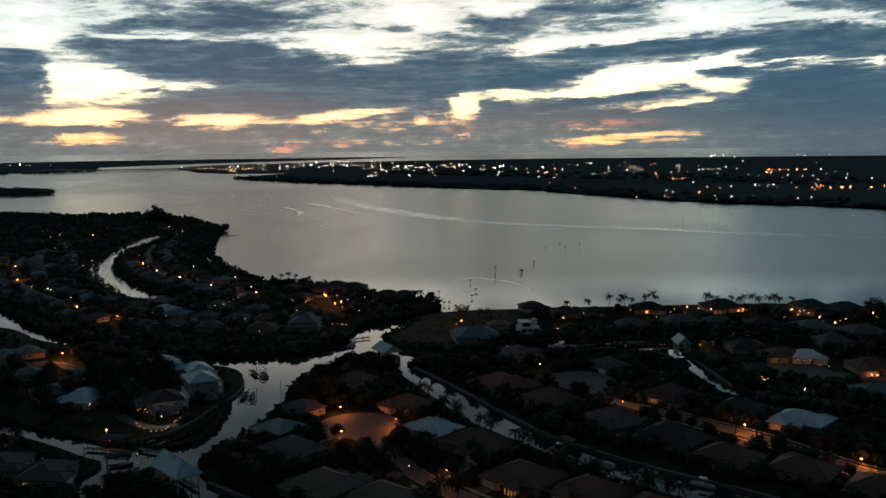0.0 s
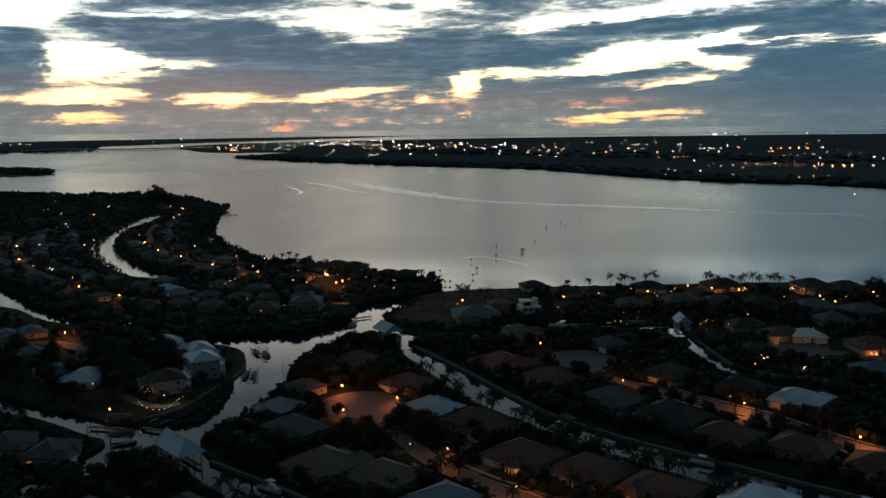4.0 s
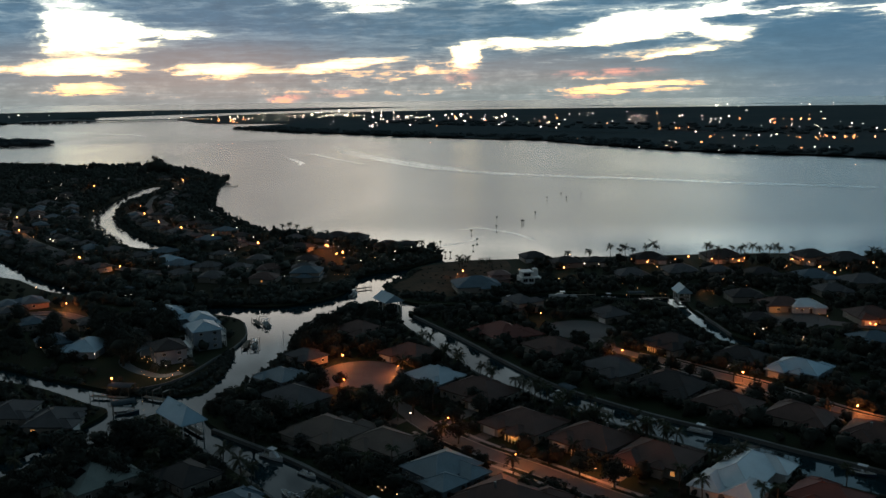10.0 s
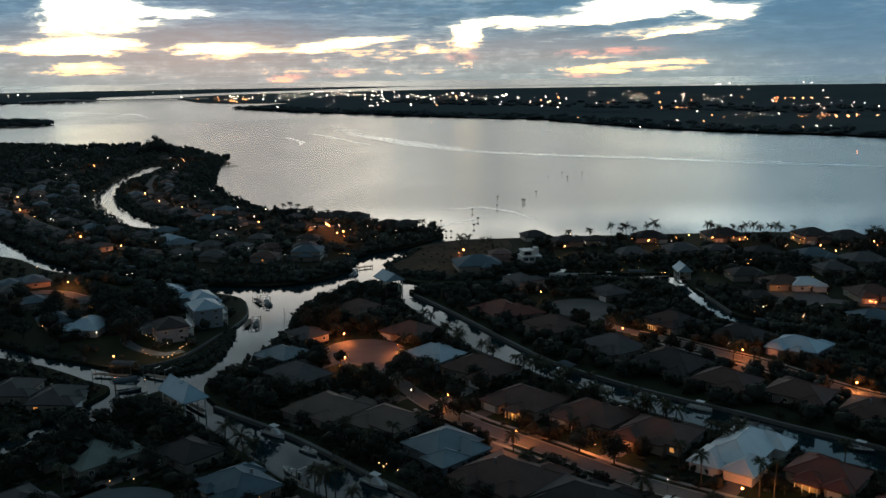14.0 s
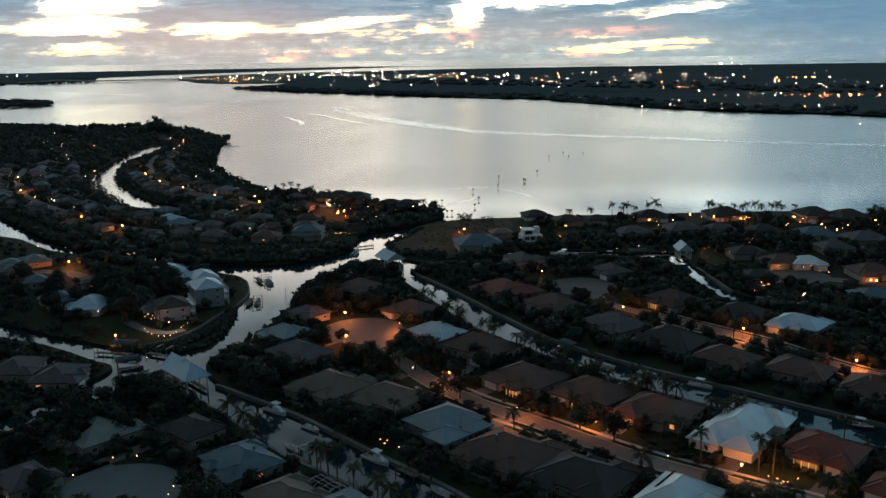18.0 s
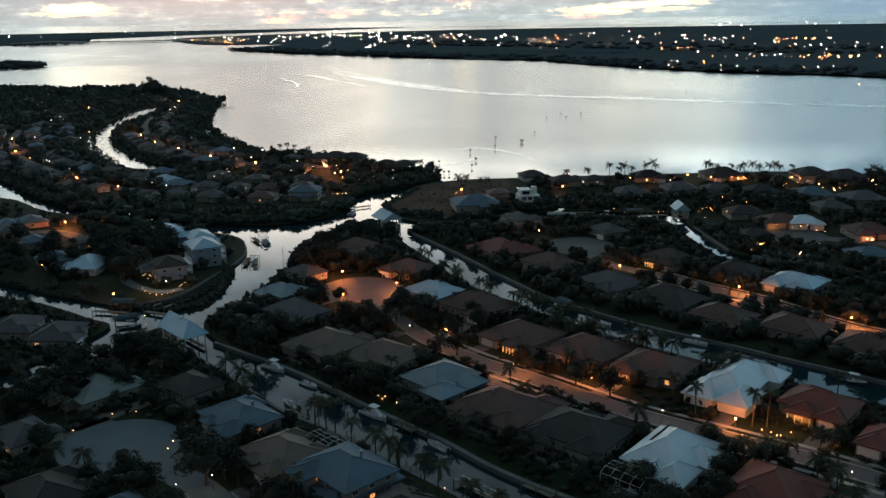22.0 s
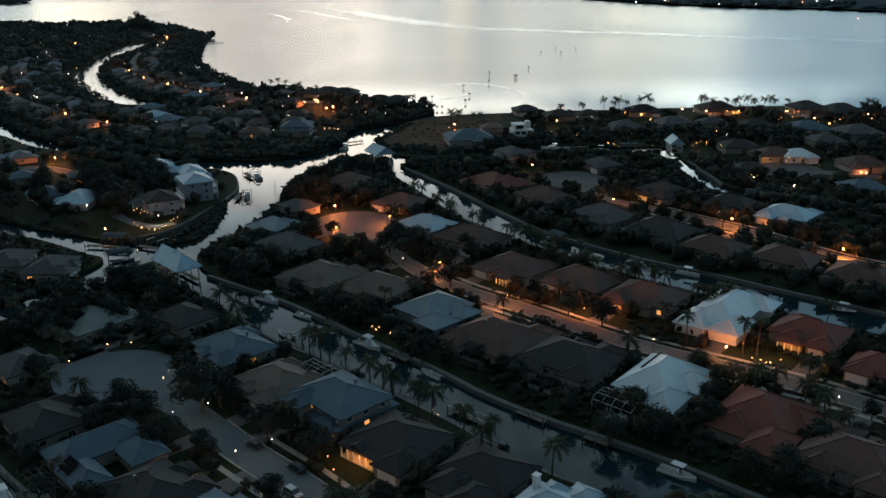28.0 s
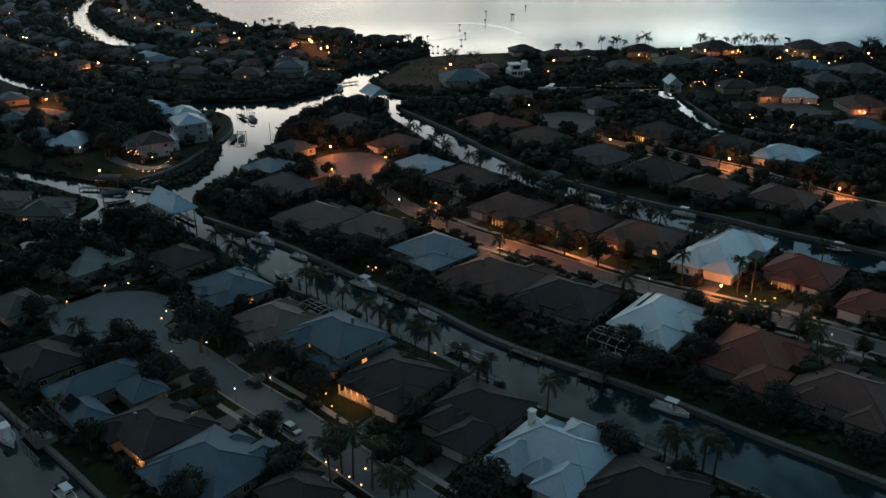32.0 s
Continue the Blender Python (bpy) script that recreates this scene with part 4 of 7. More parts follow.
house(-105.9, 196.8, -42, 13.1, 11.7, 'grey', 'b')
house(-24.1, 119.8, -40, 11.2, 10, 'dark', 'b')
house(-52.7, 289.1, -42, 19.8, 17.7, 'grey', 'b')
house(-37.1, 257.6, -42, 20.0, 17.8, 'tan', 'c')
house(-18.0, 247.0, -42, 18.6, 16.6, 'tan', 'b')
house(-1.7, 226.6, -47, 20.0, 18.0, 'blue', 'a', [(-2.0, 1.6, 17.0, 14.0, True), (6.0, -4.8, 9.0, 8.4, True), (4.4, 5.0, 11.0, 7.0, False)])
house(15.9, 208.8, -47, 21.4, 19.1, 'brown', 'c')
house(32.6, 194.4, -40, 20.6, 18.4, 'dark', 'c')
white_house = house(51.3, 180.8, -40, 17.0, 21.0, 'white', 'cross', [(-0.4, 1.4, 19.5, 14.2, True), (6.0, 3.6, 8.4, 7.6, False), (4.6, -7.2, 9.4, 7.0, True), (0.2, -8.0, 6.0, 4.0, True)], 0.6)
for k in range(3):
    strip = part("solar_panel", block(-0.55, 0.55, -1.6, 1.6, 0, 0.06), M["solar"], white_house, "black solar pool-heating panel")
    strip.matrix_basis = Matrix.Rotation(math.pi if white_house.matrix_basis.to_euler().z > 0 else 0, 4, "Z") @ pose(-4.6, 4.2 + 3.3 * (k - 1), 5.55, 0, -31, 0)
house(68.6, 163.3, -42, 17.5, 21.0, 'red', 'hipx', [(-0.6, 2.4, 17.5, 16.0, True), (5.4, -8.0, 10.5, 7.6, True), (-3.6, -5.0, 9.0, 8.0, True), (5.0, 5.0, 8.0, 7.0, False)], 0.5)
house(82.0, 147.7, -42, 18.3, 16.3, 'brown', 'c')
house(-56.8, 338.2, -42, 13.6, 12.2, 'grey', 'b')
house(-61.9, 312.1, -42, 14.6, 13.1, 'blue', 'a')
house(-38.8, 378.6, -42, 19.0, 16.9, 'brown', 'b')
house(-14.2, 341.9, -42, 17.7, 15.8, 'brown', 'a')
house(-4.7, 310.3, -42, 17.8, 15.9, 'pale', 'b')
house(11.5, 293.3, -42, 22.4, 20.0, 'brown', 'b')
house(25.2, 262.5, -47, 19.7, 17.6, 'brown', 'lit')
house(44.7, 249.3, -47, 19.5, 17.4, 'brown', 'arch')
house(61.0, 235.0, -40, 19.1, 17.1, 'brown', 'a')
house(81.0, 222.2, -40, 17.0, 30.0, 'white', 'b', [(-1.0, 1.0, 25.0, 13.6, True), (4.2, -9.6, 12.0, 7.6, True), (-5.0, -10.0, 12.0, 7.6, True), (3.6, 9.4, 10.5, 8.0, False)], 0.5)
house(97.4, 207.6, -42, 16.7, 14.9, 'red', 'porch')
house(106.9, 186.7, -42, 13.7, 12.2, 'red', 'a')
house(24.8, 370.4, -63, 22.7, 20.3, 'red', 'a')
house(43.9, 346.5, -56, 20.6, 18.4, 'brown', 'b')
house(63.7, 318.1, -56, 20.6, 18.4, 'grey', 'b')
house(80.3, 297.7, -44, 21.7, 19.4, 'dark', 'c')
house(94.0, 277.8, -44, 18.4, 16.4, 'brown', 'b')
house(113.4, 265.3, -41, 18.3, 16.3, 'brown', 'a')
house(130.8, 248.7, -41, 18.5, 16.5, 'brown', 'b')
house(78.1, 402.8, -63, 15.4, 13.7, 'grey', 'b')
house(94.9, 351.5, -56, 19.1, 17.1, 'dark', 'arch')
house(116.7, 330.9, -44, 17.6, 15.7, 'dark', 'arch')
house(133.0, 314.9, -44, 17.5, 15.7, 'paleblue', 'c')
house(37.1, 421.8, -63, 15.0, 13.4, 'grey', 'two')
house(16.8, 471.8, 10, 24.6, 22, 'slate', 'b')
house(46.5, 477.5, 10, 11.2, 10, 'white', 'tower')
house(30.4, 488.4, 10, 11.2, 10, 'pink', 'two')
house(75.1, 535.6, 10, 17.8, 15.9, 'dark', 'a')
house(93.9, 538.0, 10, 13.4, 12.0, 'dark', 'b')
house(107.6, 496.1, 10, 17.9, 16.0, 'grey', 'b')
house(138.8, 506.0, 2, 18.6, 16.6, 'grey', 'a')
house(129.9, 547.3, 2, 20.0, 17.9, 'dark', 'b')
house(178.2, 551.6, 2, 23.5, 21.0, 'dark', 'a')
house(160.2, 502.6, 2, 15.4, 13.7, 'grey', 'b')
house(183.0, 493.8, 2, 18.1, 16.2, 'dark', 'b')
house(208.2, 483.4, 2, 20.7, 18.5, 'slate', 'b')
house(250.9, 537.1, 2, 22.9, 20.4, 'dark', 'a')
house(230.1, 468.9, 2, 21.5, 19.2, 'grey', 'b')
house(175.4, 414.3, 2, 15.3, 13.7, 'white', 'b')
house(165.5, 417.4, 2, 18.0, 16.1, 'brown', 'b')
house(198.1, 395.2, 2, 18.3, 16.4, 'brown', 'a')
house(204.0, 448.3, 2, 16.5, 14.7, 'grey', 'b')
house(154.3, 437.7, 2, 17.5, 15.6, 'dark', 'b')
house(179.1, 352.7, 2, 16.5, 14.7, 'slate', 'a')
house(143.3, 389.6, 2, 14.5, 12.9, 'dark', 'b')
house(56.7, 557.7, 10, 15.4, 13.8, 'dark', 'a')
house(229.7, 538.6, 2, 19.7, 17.6, 'dark', 'two')
house(-152.4, 355.0, -92, 18.6, 16.6, 'paleblue', 'b')
house(-170.0, 365.0, -58, 15.5, 13.9, 'slate', 'a')
house(-195.4, 398.6, -58, 11.9, 10.6, 'slate', 'b')
house(-216.8, 441.9, -58, 14.2, 12.7, 'slate', 'a')
house(-226.4, 436.0, -58, 11.2, 10, 'slate', 'b')
house(-167.8, 397.0, -58, 11.2, 10, 'grey', 'b')
house(-140.0, 374.8, -58, 11.2, 10.0, 'grey', 'a')
house(-218.8, 420.6, -58, 11.2, 10, 'grey', 'b')
house(-146.3, 277.5, -92, 15.8, 14.1, 'grey', 'b')
house(-128.6, 269.7, -92, 16.4, 14.6, 'grey', 'a')
house(-182.5, 560.8, -38, 15.8, 14.1, 'paleblue', 'b')
house(-82.5, 503.5, -2, 16.9, 15.1, 'slate', 'two')
house(-122.8, 560.1, -2, 13.7, 12.2, 'grey', 'b')
house(-151.9, 579.9, -38, 11.2, 10, 'grey', 'a')
house(-106.7, 498.5, -2, 15.3, 13.6, 'brown', 'b')
house(-138.0, 504.2, -2, 15.4, 13.8, 'grey', 'b')
house(-161.3, 514.7, -38, 11.2, 10, 'grey', 'b')
house(-186.0, 516.6, -38, 11.2, 10, 'grey', 'a')
house(-218.2, 537.6, -38, 11.4, 10.2, 'grey', 'b')
house(-81.8, 651.5, -2, 19.7, 17.6, 'dark', 'a')
house(-68.2, 644.6, -2, 19.5, 17.4, 'dark', 'b')
house(-91.9, 646.8, -2, 15.7, 14.0, 'dark', 'b')
house(-40.3, 605.3, -2, 20.2, 18.0, 'dark', 'b')
house(-28.5, 609.2, -2, 14.8, 13.2, 'dark', 'a')
house(-113.5, 648.9, -38, 12.1, 10.8, 'grey', 'b')
house(-126.8, 618.2, -38, 11.6, 10.3, 'dark', 'a')
house(-157.1, 661.7, -38, 12.4, 11.0, 'dark', 'b')
house(-194.0, 702.0, -38, 13.1, 11.7, 'dark', 'a')
house(-231.5, 750.5, -38, 12.6, 11.2, 'dark', 'b')
house(-264.9, 792.6, -38, 11.8, 10.5, 'dark', 'a')
house(-291.3, 911.2, -38, 13.5, 12.1, 'dark', 'b')
house(-286.0, 954.6, -38, 13.2, 11.8, 'dark', 'a')
house(-207.0, 577.9, -38, 12.2, 10.9, 'grey', 'b')
house(-233.6, 603.2, -38, 12.7, 11.4, 'grey', 'a')
house(-264.7, 630.9, -38, 11.8, 10.6, 'grey', 'b')
house(-307.4, 691.5, -38, 14.5, 13.0, 'slate', 'a')
house(-357.1, 783.4, -38, 16.4, 14.7, 'slate', 'b')
house(-415.1, 901.5, -38, 16.7, 14.9, 'grey', 'a')
house(-430.7, 986.7, -38, 16.4, 14.7, 'dark', 'b')
house(-487.6, 1026.1, -38, 17.1, 15.3, 'dark', 'a')
house(-423.3, 1049.8, -38, 14.5, 13.0, 'dark', 'b')
house(-438.4, 1165.4, -38, 16.1, 14.4, 'dark', 'a')
house(-351.3, 711.7, -38, 13.3, 11.9, 'dark', 'b')
house(-323.8, 636.3, -38, 11.9, 10.7, 'grey', 'a')
house(-262.7, 582.6, -38, 11.2, 10, 'grey', 'b')
house(-300.0, 621.3, -38, 11.2, 10, 'grey', 'a')
house(-446.2, 880.8, -38, 14.7, 13.1, 'dark', 'b')
house(-388.7, 1200.1, -38, 14.4, 12.8, 'dark', 'a')
house(-503.7, 1176.3, -38, 15.2, 13.6, 'dark', 'b')
house(-574.9, 1214.3, -38, 15.7, 14.0, 'dark', 'a')
house(-105.5, 364.5, -62, 16.0, 11.5, 'paleblue', 'tall')
house(-114.5, 344, -62, 14.5, 12.0, 'dark', 'tall')
house(-115, 393, -60, 16.5, 12.5, 'paleblue', 'two')
house(-137, 415, -55, 17, 13, 'paleblue', 'b')

# rows of houses along the peninsula's streets
def house_row(line, off, gap, start, roofs):
    run = start
    pts = line
    for (a, b), (c, d) in zip(pts, pts[1:]):
        seg = math.hypot(c - a, d - b)
        while run < seg:
            t = run / seg
            nx, ny = -(d - b) / seg, (c - a) / seg
            x, y = a + (c - a) * t + nx * off, b + (d - b) * t + ny * off
            run += gap
            ok = inside(x, y, LANDS["finger"]) and not inside(x, y, SLOT) and near_line(x, y, SLOT + SLOT[:1]) > 13 and near_line(x, y, LANDS["finger"]) > 14
            if ok and all(math.hypot(x - h[0], y - h[1]) > 19 for h in HOUSES) and abs(x) < 0.53 * y and y < 1000:
                w = rng.uniform(10.5, 13.5)
                house(round(x, 1), round(y, 1), round(math.degrees(math.atan2(d - b, c - a)) + rng.uniform(-6, 6)), w * 1.2, w, rng.choice(roofs), rng.choice("aab"))
        run -= seg


house_row(ROAD_F, 17, 23, 6, ("dark", "grey", "slate", "brown", "dark"))
house_row(ROAD_F, -17, 23, 12, ("grey", "dark", "dark", "slate", "brown"))
house_row(ROAD_E, 17, 26, 8, ("grey", "dark", "slate", "brown"))
house_row(ROAD_E, -17, 26, 14, ("grey", "dark", "slate"))
house_row(ROAD_F, 46, 25, 10, ("grey", "dark", "slate", "dark"))

# ---- plants ----
def leaf_cloud(seed, radius, height, clumps, leaves, size, core=0.62, n=8, rows=5):
    """A crown: clumps of small leaf blades round an uneven dark heart; centre at the crown's middle. Returns points and faces."""
    r = random.Random(seed)
    pts, faces = [], []
    centres = []
    for k in range(clumps):
        a, u = r.uniform(0, 6.283), r.uniform(-0.55, 1.0)
        s = math.sqrt(max(0.05, 1 - u * u)) * r.uniform(0.45, 0.85)
        centres.append(Vector((radius * s * math.cos(a), radius * s * math.sin(a), height * 0.5 * u * r.uniform(0.6, 0.95))))
    for c in centres:
        cr = radius * r.uniform(0.30, 0.46)
        for _ in range(leaves):
            d = Vector((r.gauss(0, 1), r.gauss(0, 1), r.gauss(0, 1))).normalized()
            p = c + Vector((d.x * cr, d.y * cr, d.z * cr * 0.75)) * r.uniform(0.6, 1.08)
            t1 = d.cross(Vector((r.gauss(0, 1), r.gauss(0, 1), r.gauss(0, 1)))).normalized()
            t2 = (d + t1 * r.uniform(-0.6, 0.6)).cross(t1).normalized()
            s = size * r.uniform(0.6, 1.3)
            k = len(pts)
            pts += [p - t1 * s, p + t2 * s * 0.5, p + t1 * s, p - t2 * s * 0.5]
            faces.append((k, k + 1, k + 2, k + 3))
    base = len(pts)
    for i in range(rows + 1):
        v = math.pi * i / rows
        for j in range(n):
            a = 2 * math.pi * j / n
            d = Vector((math.sin(v) * math.cos(a), math.sin(v) * math.sin(a), math.cos(v)))
            w = core * (1 + 0.9 * noise.noise(d * 1.3 + Vector((seed, 0, 0))) + 0.6 * noise.noise(d * 3.1 + Vector((0, seed, 0))))
            pts.append(Vector((radius * w * d.x, radius * w * d.y, height * 0.5 * w * d.z)))
    for i in range(rows):
        for j in range(n):
            faces.append((base + i * n + j, base + (i + 1) * n + j, base + (i + 1) * n + (j + 1) % n, base + i * n + (j + 1) % n))
    return pts, faces


def make_tree(seed):
    """A shade tree of crown radius 1 (scaled when planted): forked trunk and leafy crown."""
    root = new("tree")
    pts, faces = leaf_cloud(seed, 1.0, 1.5, 24, 44, 0.09, 0.55, 8, 5)
    crown = raw("crown", [p + Vector((0, 0, 1.15)) for p in pts], faces, M["leaf"], root, smooth=True)
    bm = bmesh.new()
    rod(bm, (0, 0, -0.05), (0.03, 0, 0.5), 0.075, 0.055)
    r = random.Random(seed)
    for k in range(4):
        a = k * 1.6 + r.uniform(0, 1)
        rod(bm, (0.03, 0, 0.45), (0.45 * math.cos(a), 0.45 * math.sin(a), 1.0 + r.uniform(0, 0.3)), 0.045, 0.015, 5)
    part("trunk", bm, M["bark"], root)
    return tagged(root, "dark leafy shade tree with a rounded uneven crown", "tree", group="shade trees")


def make_palm(seed, height):
    """A palm: slightly bent ringed trunk and a mop of arched feather fronds."""
    r = random.Random(seed)
    root = new("palm_tree")
    bm = bmesh.new()
    lean, dirn = r.uniform(0.02, 0.10) * height, r.uniform(0, 6.283)
    last, segs = Vector((0, 0, -0.2)), 6
    for k in range(1, segs + 1):
        t = k / segs
        p = Vector((lean * t * t * math.cos(dirn), lean * t * t * math.sin(dirn), height * t))
        rod(bm, last, p, 0.20 - 0.07 * (t - 1 / segs), 0.20 - 0.07 * t, 7)
        last = p
    part("trunk", bm, M["bark"], root)
    pts, faces = [], []
    small = 1.15 if height > 9 else 1.0
    for k in range(20):
        a = k * 2.399 + r.uniform(-0.2, 0.2)
        rise = r.uniform(-0.2, 1.9)
        length = r.uniform(2.3, 3.3) * small
        out = Vector((math.cos(a), math.sin(a), 0))
        side = Vector((-math.sin(a), math.cos(a), 0))
        spine = []
        for i in range(7):
            t = i / 6
            spine.append(last + out * (length * t * (1 - 0.18 * t)) + Vector((0, 0, length * (rise * 0.6 * t - 0.68 * t * t))))
        for i in range(6):
            for s in (-1, 1):
                w = 0.70 * small * math.sin(math.pi * (0.12 + 0.8 * i / 6))
                tip = spine[i] * 0.35 + spine[i + 1] * 0.65 + side * s * w + out * 0.25 - Vector((0, 0, w * 0.55))
                q = len(pts)
                pts += [spine[i], spine[i] * 0.35 + spine[i + 1] * 0.65, tip]
                faces.append((q, q + 1, q + 2))
                tip2 = spine[i + 1] + side * s * w * 0.95 + out * 0.3 - Vector((0, 0, w * 0.6))
                q = len(pts)
                pts += [spine[i] * 0.4 + spine[i + 1] * 0.6, spine[i + 1], tip2]
                faces.append((q, q + 1, q + 2))
    raw("crown", pts, faces, M["frond"], root)
    return tagged(root, "tall palm with a mop of drooping green fronds", "palm tree", group="palms by the water")


TREE_KINDS = [make_tree(s) for s in (3, 8, 15, 21)]
PALM_KINDS = {h: make_palm(h, h) for h in (5, 7, 9, 11, 13)}
TREES, LIT = [], []
used_kinds = set()


def plant(kind, x, y, spin, scale):
    m = pose(x, y, GROUND, 0, 0, spin) @ Matrix.Diagonal((scale, scale, scale, 1))
    if kind.name in used_kinds:
        k = 1 / kind.scale[0]
        ob = copy_thing(kind, m @ Matrix.Diagonal((k, k, k, 1)))
    else:
        used_kinds.add(kind.name)
        ob = kind
        ob.matrix_basis = m
    TREES.append((x, y))
    return ob


def tree(x, y, radius):
    if any(math.hypot(x - cx, y - cy) < r + 1 for cx, cy, r, _ in CIRCLES):
        return
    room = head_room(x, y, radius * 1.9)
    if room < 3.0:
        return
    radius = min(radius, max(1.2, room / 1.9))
    plant(TREE_KINDS[rng.randrange(4)], x, y, rng.uniform(0, 360), radius * rng.uniform(0.85, 1.1))


def palm(x, y, height):
    kind = min(PALM_KINDS, key=lambda h: abs(h - height))
    plant(PALM_KINDS[kind], x, y, rng.uniform(0, 360), height / kind * rng.uniform(0.94, 1.06))


def grove(name, spots, label, material, clumps=7, leaves=14, size=0.22, seeds=(2, 5, 9, 14, 23, 31)):
    """Many trees that nobody could count, as one piece: spots are x, y, z, radius, height."""
    kinds = [leaf_cloud(s, 1.0, 2.0, clumps, leaves, size, 0.70, 7 if clumps > 5 else 6, 4) for s in seeds]
    kinds = [(np.array([tuple(p) for p in a]), b) for a, b in kinds]
    verts, faces, base = [], [], 0
    for x, y, z, r, h in spots:
        p, f = kinds[rng.randrange(len(kinds))]
        a = rng.uniform(0, 6.283)
        c, s = math.cos(a), math.sin(a)
        u, v = r * rng.uniform(0.75, 1.3), r * rng.uniform(0.75, 1.3)
        q = np.stack([x + u * p[:, 0] * c - v * p[:, 1] * s, y + u * p[:, 0] * s + v * p[:, 1] * c, z + h * 0.5 * (p[:, 2] * 0.92 + 0.8)], 1)
        verts.append(q)
        faces += [tuple(i + base for i in g) for g in f]
        base += len(p)
    if not verts:
        return None
    return tagged(raw(name, np.concatenate(verts).tolist(), faces, material, smooth=True), label, "trees", kind="stuff")


def over_water(x, y):
    """Whether a plan point lies on a canal."""
    if inside(x, y, SLOT):
        return True
    if y > 560:
        return False
    return not any(b[0] < x < b[1] and b[2] < y < b[3] and inside(x, y, LANDS[k]) for k, b in BOUNDS.items())


BOUNDS = {k: (min(p[0] for p in r), max(p[0] for p in r), min(p[1] for p in r), max(p[1] for p in r)) for k, r in LANDS.items()}


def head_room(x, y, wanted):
    """Planting height before a canal, capped so the camera 105 m up sees the water."""
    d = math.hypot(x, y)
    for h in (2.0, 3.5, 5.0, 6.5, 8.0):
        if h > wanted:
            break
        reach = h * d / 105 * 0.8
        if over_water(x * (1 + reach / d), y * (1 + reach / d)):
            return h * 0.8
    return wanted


def free_spot(x, y, gap=2.0, road=5.5):
    """Whether a plan point is clear of houses and streets."""
    for hx, hy, rot, L, W in HOUSES:
        dx, dy = x - hx, y - hy
        if abs(dx) + abs(dy) > 45:
            continue
        c, s = math.cos(radians(rot)), math.sin(radians(rot))
        if abs(dx * c + dy * s) < L / 2 + gap and -W * 0.62 - gap < -dx * s + dy * c < W / 2 + gap:
            return False
    for lx, ly, wide in LIT:
        if abs(x - lx) < wide + y / 300 and -0.045 * y - 2 < y - ly < wide + 1:
            return False
    for line, w, _ in ROADS:
        if near_line(x, y, line) < w / 2 + road:
            return False
    return all(math.hypot(x - cx, y - cy) > r + road * 0.6 for cx, cy, r, _ in CIRCLES)


# ---- lamps ----
def ball(r, n=8, rows=5):
    bm = bmesh.new()
    bmesh.ops.create_uvsphere(bm, u_segments=n, v_segments=rows, radius=r)
    return bm


BULB = {}
for key in ("amber", "warm", "cool"):
    for r in (0.11, 0.16, 0.28, 0.36, 0.46):
        me = bpy.data.meshes.new("globe")
        b = ball(r)
        b.to_mesh(me), b.free()
        me.materials.append(M[key])
        BULB[key, r] = me
POLE_ME = {}
for h in (0.5, 3.4):
    b = bmesh.new()
    rod(b, (0, 0, -0.1), (0, 0, h), 0.05 if h > 1 else 0.02, 0.04 if h > 1 else 0.02, 6)
    if h > 1:
        rod(b, (0, 0, h - 0.02), (0, 0, h + 0.06), 0.16, 0.12, 8)
        rod(b, (0, 0, -0.05), (0, 0, 0.25), 0.11, 0.08, 8)
    me = bpy.data.meshes.new("post")
    b.to_mesh(me), b.free()
    me.materials.append(M["black"])
    POLE_ME[h] = me
HUE = {"amber": (1.0, 0.25, 0.065), "warm": (1.0, 0.38, 0.10), "cool": (1.0, 0.85, 0.68)}


def lamp(x, y, hue, watts):
    """A post lamp that gives real light."""
    root = tagged(new("street_lamp"), f"slim post lamp with a lit {'amber' if hue == 'amber' else 'white'} globe", "street lamp", group="street lamps")
    root.location = (x, y, GROUND)
    link_data("post", POLE_ME[3.4], None, root)
    big = 0.46 if y > 560 else 0.36 if y > 480 else 0.28 if hue == "amber" else 0.11 if y < 250 else 0.16
    g = link_data("globe", BULB[hue, big], None, root)
    g.location = (0, 0, 3.42 + big)
    light = new("lamp_light", bpy.data.lights.new("lamp_light", "POINT"))
    light.data.energy, light.data.color, light.data.shadow_soft_size = watts, HUE[hue], 0.3
    light.location = (x, y - 0.35, GROUND + 3.1)
    LIT.append((x, y, 5.0 if hue == "amber" else 3.0))


def garden_light(x, y, hue):
    """A small stake light by a path, dock or porch."""
    tall = y > 330 and hue != "warm"
    root = tagged(new("garden_light"), "glowing lamp on a post in a waterside garden" if tall else "small glowing stake light in the planting", "garden light", group="garden lights")
    root.location = (x, y, GROUND)
    link_data("stake", POLE_ME[3.4 if tall else 0.5], None, root)
    LIT.append((x, y, 1.2 if y > 330 else 0.8))
    big = 0.28 if y > 640 else 0.16 if y > 480 else 0.11
    g = link_data("globe", BULB[hue, big], None, root)
    g.location = (0, 0, (3.4 if tall else 0.48) + big)

